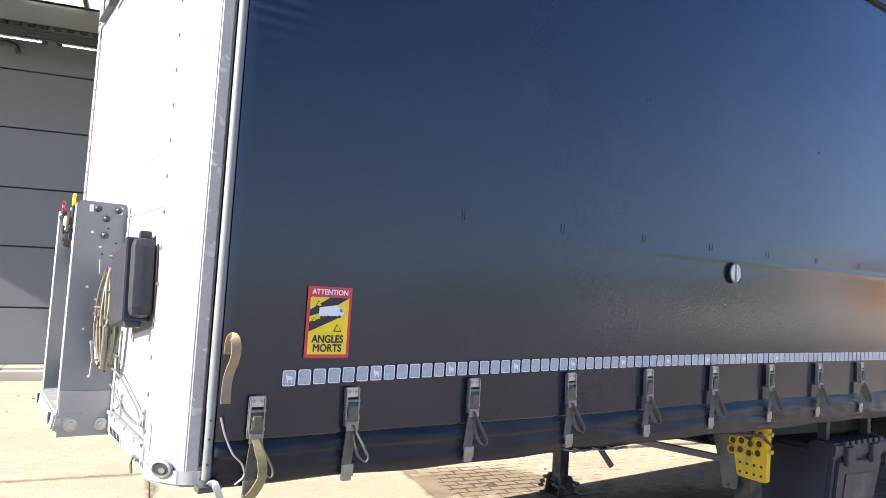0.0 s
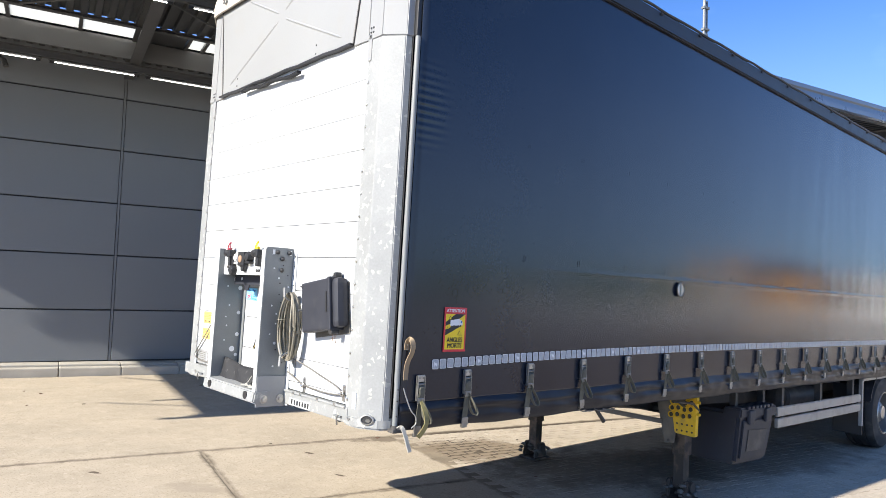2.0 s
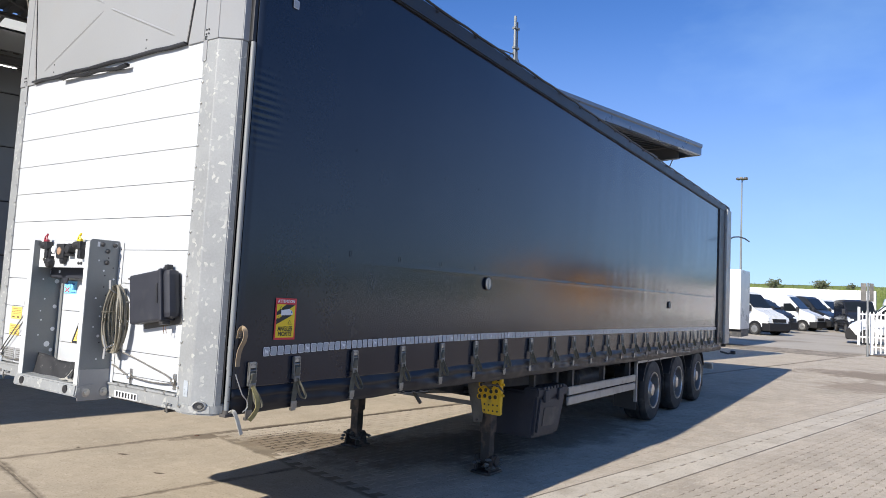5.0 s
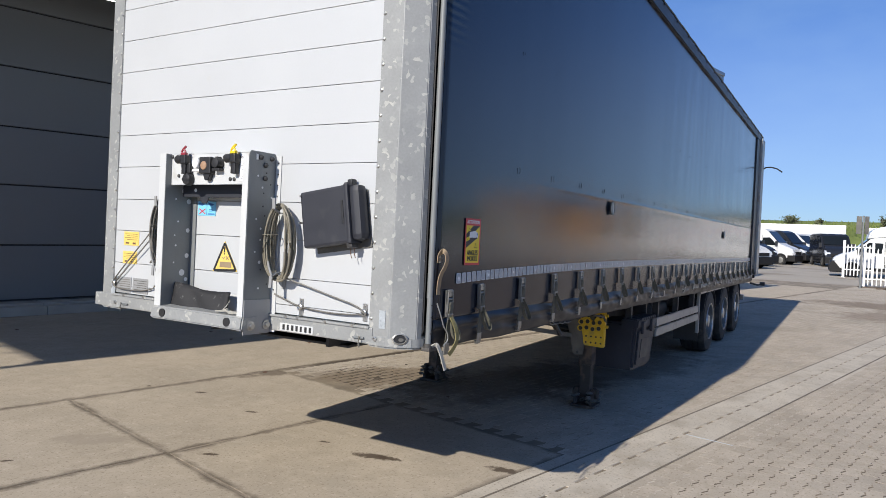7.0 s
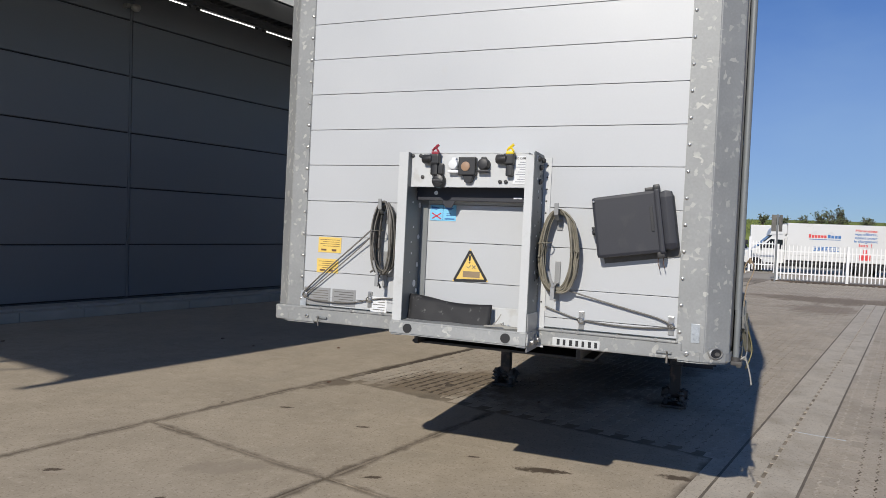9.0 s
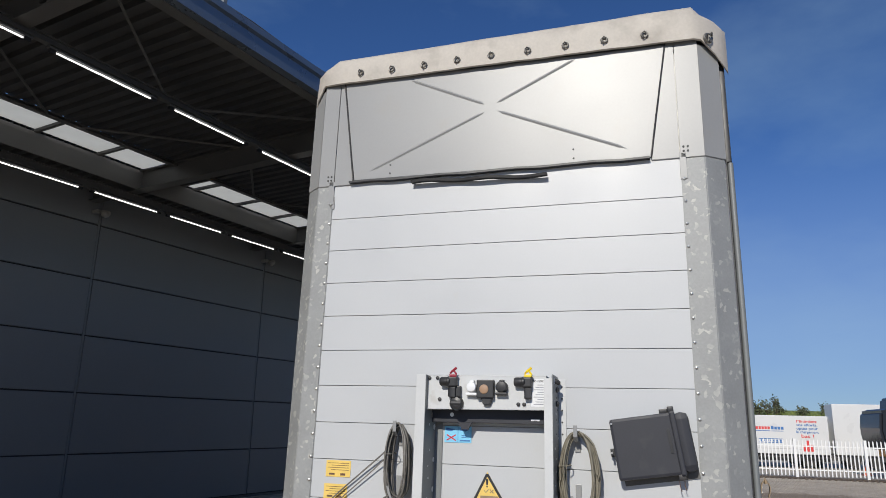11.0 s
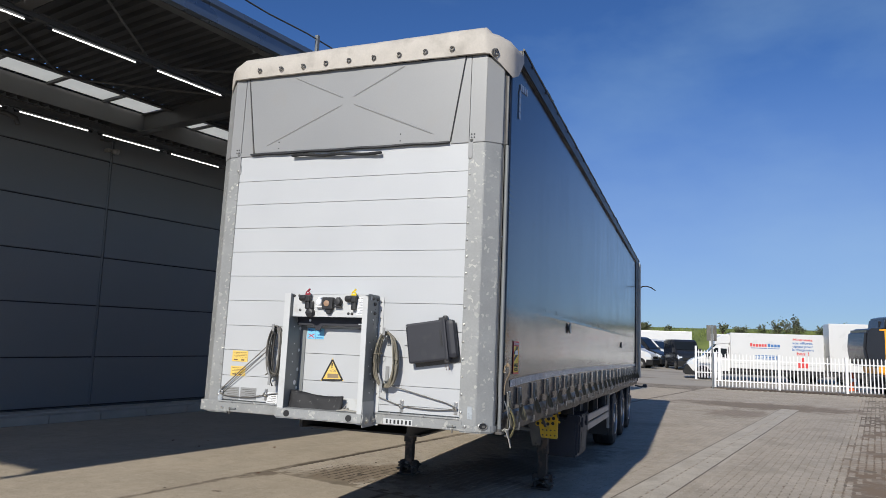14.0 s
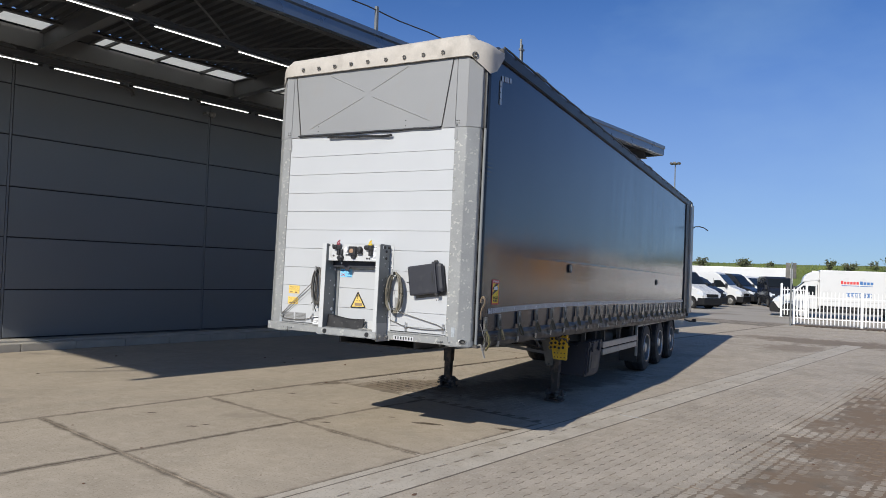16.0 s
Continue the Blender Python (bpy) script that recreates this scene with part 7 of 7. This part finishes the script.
def van(name, label, m, body, glass=True, high=2.7, length=5.9, group="parked vans"):
    """A panel van; x forwards, y to its left, origin under its middle."""
    t = thing(name, label, "van", m, group)
    L, h, w = length / 2, high, 1.0
    prof = [(-L, 0.40), (-L, h - 0.14), (-L + 0.16, h), (L - 2.45, h), (L - 2.12, h - 0.09), (L - 1.22, 1.64), (L - 0.95, 1.50), (L - 0.30, 1.30), (L - 0.08, 1.08), (L, 0.80), (L, 0.40)]
    part("body", prism(prof, -w, w, "y", 0.11), body, t)
    part("windscreen", prism([(L - 2.06, h - 0.19), (L - 1.24, 1.70), (L - 1.19, 1.70), (L - 2.01, h - 0.17)], -w + 0.13, w - 0.13, "y"), M_glass_dark, t, "dark windscreen")
    for s in (-1, 1):
        part("side_window", prism([(L - 2.40, 1.48), (L - 2.40, 2.05), (L - 1.86, 2.08), (L - 1.42, 1.62), (L - 1.36, 1.48)], s * w - 0.012, s * w + 0.012, "y"), M_glass_dark, t)
        part("headlamp", prism([(L - 0.62, 1.02), (L - 0.04, 0.88), (L - 0.08, 1.08), (L - 0.46, 1.24)], s * (w - 0.34), s * (w + 0.006), "y"), M_lens, t)
        part("mirror", box((L - 1.40, s * w - 0.02, 1.45), (L - 1.24, s * (w + 0.22), 1.82), 0.03), M_black, t)
        each("door_seam", [box((L - 2.46, s * w - 0.006, 0.60), (L - 2.44, s * w + 0.004, 2.25)), box((L - 1.30, s * w - 0.006, 0.70), (L - 1.285, s * w + 0.004, 1.46))], M_joint, t)
        part("rubbing_strip", box((-L + 0.3, s * w - 0.01, 0.72), (L - 1.45, s * w + 0.014, 0.86), 0.006), M_black, t)
        for x in (L - 1.00, -L + 1.25):
            part("wheel_arch", cyl((x, s * (w - 0.05), 0.40), (x, s * (w + 0.010), 0.40), 0.47, 22), M_bumper, t)
            wh = part("wheel", lathe([(0.18, -0.10), (0.33, -0.11), (0.35, -0.06), (0.35, 0.06), (0.33, 0.11), (0.18, 0.10)], (x, s * (w - 0.04), 0.35), "y", 20, True), M_rubber, t)
            part("hubcap", lathe([(0.235, s * 0.10), (0.20, s * 0.118), (0.06, s * 0.10)], (x, s * (w - 0.04), 0.35), "y", 14), M_rim, wh)
    part("bumper", box((L - 0.52, -w - 0.012, 0.26), (L + 0.06, w + 0.012, 0.76), 0.06), M_bumper, t, "dark plastic bumper")
    part("sill", box((-L + 0.05, -w - 0.01, 0.30), (L - 0.55, w + 0.01, 0.46), 0.03), M_bumper, t)
    part("grille", box((L - 0.08, -0.62, 0.80), (L + 0.018, 0.62, 1.02), 0.02), M_bumper, t)
    return t


van("delivery_van", "white high-roof delivery van parked in a row", pose(46.5, 4.3, 0, 0, 0, 242), M_van_white)
van("delivery_van", "dark blue van half hidden in the row", pose(52.0, 4.4, 0, 0, 0, 240), M_van_dark, high=2.3)
van("delivery_van", "white high-roof delivery van with its side to the yard", pose(58.5, 3.3, 0, 0, 0, 256), M_van_white, high=2.75)
van("delivery_van", "dark high-roof delivery van between white ones", pose(65.0, 2.5, 0, 0, 0, 246), M_van_dark, high=2.75)
van("delivery_van", "white delivery van parked nose out", pose(69.5, 1.6, 0, 0, 0, 246), M_van_white, high=2.6)
van("delivery_van", "white delivery van parked nose out", pose(74.0, 0.9, 0, 0, 0, 244), M_van_white, high=2.6)
van("minibus", "black minibus facing the yard", pose(60.2, -1.7, 0, 0, 0, 193), M_van_dark, high=2.55, length=6.2)
for k, (x, y) in enumerate(((50, 9.5), (56, 9.0), (62, 8.6))):
    van("delivery_van", "white high-roof delivery van parked in a row", pose(x, y, 0, 0, 0, 244), M_van_white)


def box_truck(m, L, h, label, prints=False, cab=True):
    t = thing("box_truck", label, "truck", m, "parked box trucks")
    part("cargo_box", box((-L / 2, -1.1, 0.85), (L / 2, 1.1, h), 0.04), M_van_white, t, "plain white cargo box")
    part("edge_trim", joined(*[box((x - 0.03, -1.115, 0.85), (x + 0.03, -1.09, h - 0.02), 0.005) for x in (-L / 2 + 0.03, L / 2 - 0.03)]), M_zinc_plain, t)
    part("frame", box((-L / 2, -0.9, 0.48), (L / 2 + 0.3, 0.9, 0.85)), M_chassis, t)
    if cab:
        c = L / 2
        cabm = part("cab", prism([(c, 0.45), (c, 2.60), (c + 0.75, 2.54), (c + 1.65, 1.62), (c + 2.45, 1.36), (c + 2.72, 1.05), (c + 2.78, 0.45)], -1.0, 1.0, "y", 0.10), M_van_white, t, "white van cab")
        part("wind_deflector", prism([(c - 0.05, 2.55), (c - 0.05, h - 0.08), (c + 0.45, h - 0.14), (c + 0.85, h - 0.40), (c + 1.0, 2.42)], -0.95, 0.95, "y", 0.08), M_van_white, cabm)
        for s in (-1, 1):
            part("side_window", prism([(c + 0.22, 1.56), (c + 0.22, 2.20), (c + 0.92, 2.22), (c + 1.50, 1.62)], s * 1.0 - 0.012, s * 1.0 + 0.012, "y"), M_glass_dark, cabm)
            part("mirror", box((c + 1.35, s * 0.98, 1.55), (c + 1.5, s * 1.22, 1.85), 0.03), M_black, cabm)
        part("windscreen", prism([(c + 0.84, 2.46), (c + 1.60, 1.68), (c + 1.67, 1.68), (c + 0.91, 2.48)], -0.88, 0.88, "y"), M_glass_dark, cabm)
        part("bumper", prism([(c + 2.12, 0.26), (c + 2.86, 0.26), (c + 2.90, 0.62), (c + 2.80, 0.98), (c + 2.62, 1.00), (c + 2.40, 0.70)], -1.02, 1.02, "y", 0.04), M_bumper, cabm, "black plastic bumper")
        part("wheel_arch", cyl((c + 1.75, 0.90, 0.44), (c + 1.75, 1.012, 0.44), 0.50, 22), M_bumper, cabm)
        part("door_seam", box((c + 0.10, 0.995, 0.55), (c + 0.125, 1.006, 2.30)), M_joint, cabm)
        part("headlamp", prism([(c + 2.28, 1.02), (c + 2.74, 1.00), (c + 2.66, 1.18), (c + 2.38, 1.30)], 0.70, 1.008, "y"), M_lens, cabm)
        part("sill", box((-L / 2, 1.0, 0.42), (c + 1.2, 1.06, 0.62), 0.02), M_bumper, t)
        xs = (c + 1.75, -L / 2 + 1.2)
    else:
        xs = (L / 2 - 1.0, -L / 2 + 1.2, -L / 2 + 2.3)
    for x in xs:
        for s in (-1, 1):
            part("wheel", lathe([(0.18, -0.11), (0.35, -0.12), (0.38, -0.07), (0.38, 0.07), (0.35, 0.12), (0.18, 0.11)], (x, s * 0.92, 0.38), "y", 20), M_rubber, t)
    return t


# the box van behind the fence, its side printed
bt = box_truck(pose(42.0, -7.2, 0, 0, 0, 93) @ Matrix.Diagonal((0.92, 1, 0.85, 1)), 5.5, 3.35, "white box van with red and blue print on its side")
PRINT = Matrix.Translation((0, 1.103, 0)) @ Matrix(((-1, 0, 0, 0), (0, 0, 1, 0), (0, 1, 0, 0), (0, 0, 0, 1)))


def bars(name, m, parent, mat, rects):
    return part(name, joined(*[box((x0, y0, 0.0), (x1, y1, 0.006), 0, m) for x0, x1, y0, y1 in rects]), mat, parent)


bars("red_mark", PRINT, bt, M_red_ink, [(-1.55 + 0.17 * k, -1.42 + 0.17 * k, 2.42, 2.60 + (0.05 if k == 0 else 0)) for k in range(6)])
bars("blue_mark", PRINT, bt, M_blue_dark, [(-0.50 + 0.19 * k, -0.35 + 0.19 * k, 2.42, 2.60 + (0.05 if k == 0 else 0)) for k in range(4)])
bars("underline", PRINT, bt, M_blue_dark, [(-1.5, -0.55, 2.30, 2.34), (-0.5, 0.2, 2.30, 2.335)])
bars("blue_panel", PRINT, bt, M_blue_dark, [(-1.25, 0.15, 1.55, 1.60), (-1.25, 0.15, 1.78, 1.83), *[(-1.2 + 0.19 * k, -1.08 + 0.19 * k, 1.63, 1.75) for k in range(7)]])
for k, (txt, mat) in enumerate((("Minimisez", M_red_ink), ("vos efforts,", M_blue_dark), ("optez pour", M_blue_dark), ("le chargement", M_blue_dark), ("bas !", M_red_ink))):
    lettering(txt, 0.24 if k < 4 else 0.30, PRINT @ Matrix.Translation((1.55, 2.98 - 0.23 * k - (0.04 if k == 4 else 0), 0.004)), mat, bt, "lettering", 0.004, (1.15, 1.2, 1.2, 1.25, 0.70)[k], 0.003)
bars("picture", PRINT, bt, M_red_ink, [(1.25, 1.85, 1.05, 1.45), (1.45, 1.65, 1.45, 1.75)])
bars("rib_line", PRINT, bt, M_guard, [(-2.55, 2.55, 1.18, 1.20)])
box_truck(pose(42.6, -12.2, 0, 0, 0, 90) @ Matrix.Scale(0.88, 4), 4.6, 4.05, "plain white box body standing behind the fence", cab=False)
box_truck(pose(46.5, -19.8, 0, 0, 0, 88) @ Matrix.Scale(0.88, 4), 7.4, 3.9, "plain white box truck in the yard", cab=False)
box_truck(pose(44.4, -9.5, 0, 0, 0, 92) @ Matrix.Scale(0.88, 4), 2.4, 3.2, "white box body with grey gear at its end", cab=False)
box_truck(pose(31.1, 5.12, 0, 0, 0, 90) @ Matrix.Diagonal((1, 1, 0.88, 1)), 7.6, 3.85, "pale grey box body parked behind the trailer", cab=False)
box_truck(pose(88.0, 4.0, 0, 0, 0, 90), 13.0, 3.9, "long white box trailer at the far end", cab=False)
box_truck(pose(88.0, -9.0, 0, 0, 0, 90), 9.0, 3.7, "white box truck at the far end", cab=False)


def excavator():
    """Orange-yellow digger with a dark counterweight, cab and folded boom."""
    t = thing("excavator", "orange-yellow excavator with a black counterweight, standing in the yard", "excavator", pose(33.2, -12.5, 0, 0, 0, 96) @ Matrix.Scale(0.9, 4))
    for s in (-1, 1):
        tr = part("track", prism([(-1.9, 0.15), (-1.6, 0.0), (1.6, 0.0), (1.9, 0.15), (2.0, 0.5), (1.75, 0.85), (-1.75, 0.85), (-2.0, 0.5)], s * 0.85, s * 1.4, "y", 0.04), M_chassis, t, "black crawler track")
        part("side_frame", box((-1.5, s * 1.40, 0.25), (1.5, s * 1.44, 0.62), 0.02), M_digger, tr)
    part("turntable", cyl((0, 0, 0.85), (0, 0, 1.05), 0.9, 24), M_chassis, t)
    part("upper_body", prism([(-1.9, 1.05), (2.3, 1.05), (2.3, 3.3), (1.4, 3.4), (-1.9, 3.1)], -1.35, 1.35, "y", 0.08), M_digger, t, "orange-yellow engine housing")
    part("counterweight", prism([(1.9, 1.35), (2.85, 1.40), (3.0, 2.3), (2.9, 3.2), (2.7, 3.36), (1.9, 3.36)], -1.36, 1.36, "y", 0.12), M_van_dark, t, "rounded black counterweight")
    part("hood", prism([(-0.1, 3.3), (2.0, 3.3), (1.9, 3.9), (1.6, 4.02), (-0.1, 4.02)], -1.2, 1.25, "y", 0.08), M_van_dark, t, "black engine hood")
    part("cab", prism([(-1.9, 1.05), (-0.2, 1.05), (-0.1, 3.9), (-0.3, 4.05), (-1.5, 4.05), (-1.95, 2.6)], 0.35, 1.35, "y", 0.06), M_van_dark, t, "dark glazed cab")
    part("exhaust", cyl((1.9, 0.5, 3.3), (1.9, 0.5, 3.75), 0.10, 10), M_black, t)
    part("handrail", sweep([(-0.5, 1.2, 3.3), (-0.5, 1.2, 4.5), (0.4, 1.2, 4.6), (0.9, 1.2, 3.4)], 0.025, 6), M_black, t)
    part("boom", prism([(-1.4, 1.6), (-1.1, 2.0), (-3.2, 4.6), (-5.6, 3.7), (-5.7, 3.2), (-3.4, 3.9)], -0.28, 0.12, "y", 0.05), M_digger, t, "bent boom")
    part("stick", prism([(-5.5, 3.8), (-5.9, 3.7), (-4.9, 0.7), (-4.5, 0.7)], -0.22, 0.06, "y", 0.04), M_digger, t)
    part("bucket", prism([(-4.4, 0.8), (-5.2, 0.7), (-5.4, 0.1), (-4.6, 0.0), (-4.1, 0.3)], -0.6, 0.5, "y", 0.05), M_chassis, t)
    for k in range(6):
        part("stroke", box((1.45, 1.362, 2.1 + 0.16 * k), (1.75, 1.372, 2.2 + 0.16 * k)), M_paper, t)


excavator()


def cones():
    for k, (x, y) in enumerate(((35.2, -10.1), (35.5, -11.6))):
        t = thing("traffic_cone", "orange traffic cone with a white band", "traffic cone", pose(x, y, 0), "traffic cones")
        part("base", box((-0.2, -0.2, 0), (0.2, 0.2, 0.04), 0.01), M_cone, t)
        part("cone", cyl((0, 0, 0.04), (0, 0, 0.9), 0.15, 16, 0.03), M_cone, t)
        part("band", cyl((0, 0, 0.45), (0, 0, 0.6), 0.096, 16, 0.078), M_paper, t)


cones()


def bank():
    """The grassed bank behind the yard."""
    bm = bmesh.new()
    nx, ny = 14, 150
    g = []
    for i in range(nx + 1):
        f = i / nx
        row = []
        for j in range(ny + 1):
            y = -170 + 340 * j / ny
            h = 5.45 * (0.5 - 0.5 * math.cos(math.pi * min(1, f * 1.4)))
            row.append(bm.verts.new((95 + 40 * f + 3 * noise.noise((y * 0.02, 0, 0)), y, h + 0.35 * noise.noise((f * 4, y * 0.08, 1)) * f - 0.05)))
        g.append(row)
    for r0, r1 in zip(g, g[1:]):
        for j in range(ny):
            bm.faces.new((r0[j], r1[j], r1[j + 1], r0[j + 1]))
    bmesh.ops.recalc_face_normals(bm, faces=bm.faces)
    solid("bank", bm, M_grass, "long green grassed bank behind the yard", "bank", kind="structure", smooth=80)
    # grass tufts along its crest
    r = random.Random(21)
    v, f = [], []
    for k in range(5200):
        x, y = 108 + r.random() * 8, -80 + 140 * r.random()
        z = 3.8 + (x - 108) / 8 * 1.55
        h, w, a = r.uniform(0.0, 0.12), r.uniform(0.03, 0.10), r.random() * 3.1
        c, s = math.cos(a) * w, math.sin(a) * w
        b = len(v)
        v += [(x - c, y - s, z - 0.3), (x + c, y + s, z - 0.3), (x + 0.2 * c, y + s * 0.2, z + h)]
        f.append((b, b + 1, b + 2))
    me = bpy.data.meshes.new("grass_tufts")
    me.from_pydata(v, [], f)
    me.materials.append(M_grass)
    tagged(new("grass_tufts", me), "rough grass tufts along the bank", "grass", kind="stuff")


bank()


def shrub(x, y, z, h, w, seed, bare=False):
    t = thing("shrub", "leafy dark green shrub on the bank" if not bare else "thin bare-twigged shrub on the bank", "shrub", pose(x, y, z), "shrubs on the bank")
    r = random.Random(seed)
    limbs, leaves_v, leaves_f = [], [], []
    for k in range(9):
        a, l = r.random() * 6.28, r.uniform(0.6, 1.0)
        tip = Vector((math.cos(a) * w * 0.45 * r.random(), math.sin(a) * w * 0.45, h * l))
        mid = tip * 0.5 + Vector((r.uniform(-0.1, 0.1), r.uniform(-0.1, 0.1), 0)) * w
        limbs.append(sweep([(0, 0, -0.3), mid, tip], 0.035 if not bare else 0.025, 5))
        for q in range(5 if bare else 3):
            e = tip * r.uniform(0.05, 0.9)
            e2 = e + Vector((r.uniform(-0.25, 0.25) * w, r.uniform(-0.25, 0.25) * w, r.uniform(0.1, 0.3) * h))
            limbs.append(sweep([e, e2], 0.018, 4))
            for m in range(5 if bare else 11):
                c = e2 + Vector((r.gauss(0, 0.16) * w, r.gauss(0, 0.16) * w, r.gauss(0, 0.12) * h))
                s = r.uniform(0.07, 0.2)
                n = Vector((r.gauss(0, 1), r.gauss(0, 1), r.gauss(0, 1))).normalized()
                u1 = n.orthogonal().normalized() * s
                u2 = n.cross(u1).normalized() * s * 0.7
                b = len(leaves_v)
                leaves_v += [c - u1, c + u2, c + u1, c - u2]
                leaves_f.append((b, b + 1, b + 2, b + 3))
    part("stems", joined(*limbs), M_bark, t)
    me = bpy.data.meshes.new("leaves")
    me.from_pydata(leaves_v, [], leaves_f)
    me.materials.append(M_leaf)
    ob = new("leaves", me)
    ob.parent = t


rs = random.Random(77)
for k, y in enumerate([12, 11.2, 4.7, 3.6, 0.5, -7.6, -8.9, -10.0, -13.5, -14.6, -15.6, -16.8, -19.0, -20.5, -24, -26.5, -30, 16, 20]):
    shrub(113 + rs.uniform(-2, 3), y + rs.uniform(-1, 1), 4.35, rs.uniform(0.9, 1.7) + (1.0 if k in (9, 10, 11) else 0), rs.uniform(0.9, 1.9), 100 + k, bare=k % 2 == 0)


def far_mast():
    t = thing("floodlight_mast", "tall thin floodlight mast in the distance", "light mast", pose(92, 12.3, 0))
    part("pole", cyl((0, 0, 0), (0, 0, 18.0), 0.16, 10, 0.07), M_zinc_plain, t)
    part("crown", joined(*[box((-0.12, -0.2, 17.85), (0.12, 0.2, 18.1), 0.05, pose(0.6 * math.cos(a), 0.6 * math.sin(a), 0, 0, 0, math.degrees(a))) for a in [2 * math.pi * k / 6 for k in range(6)]], lathe([(0.57, 17.9), (0.62, 17.9), (0.62, 17.96), (0.57, 17.96)], (0, 0, 0), "z", 24)), M_chassis_grey, t)


far_mast()

pavers()
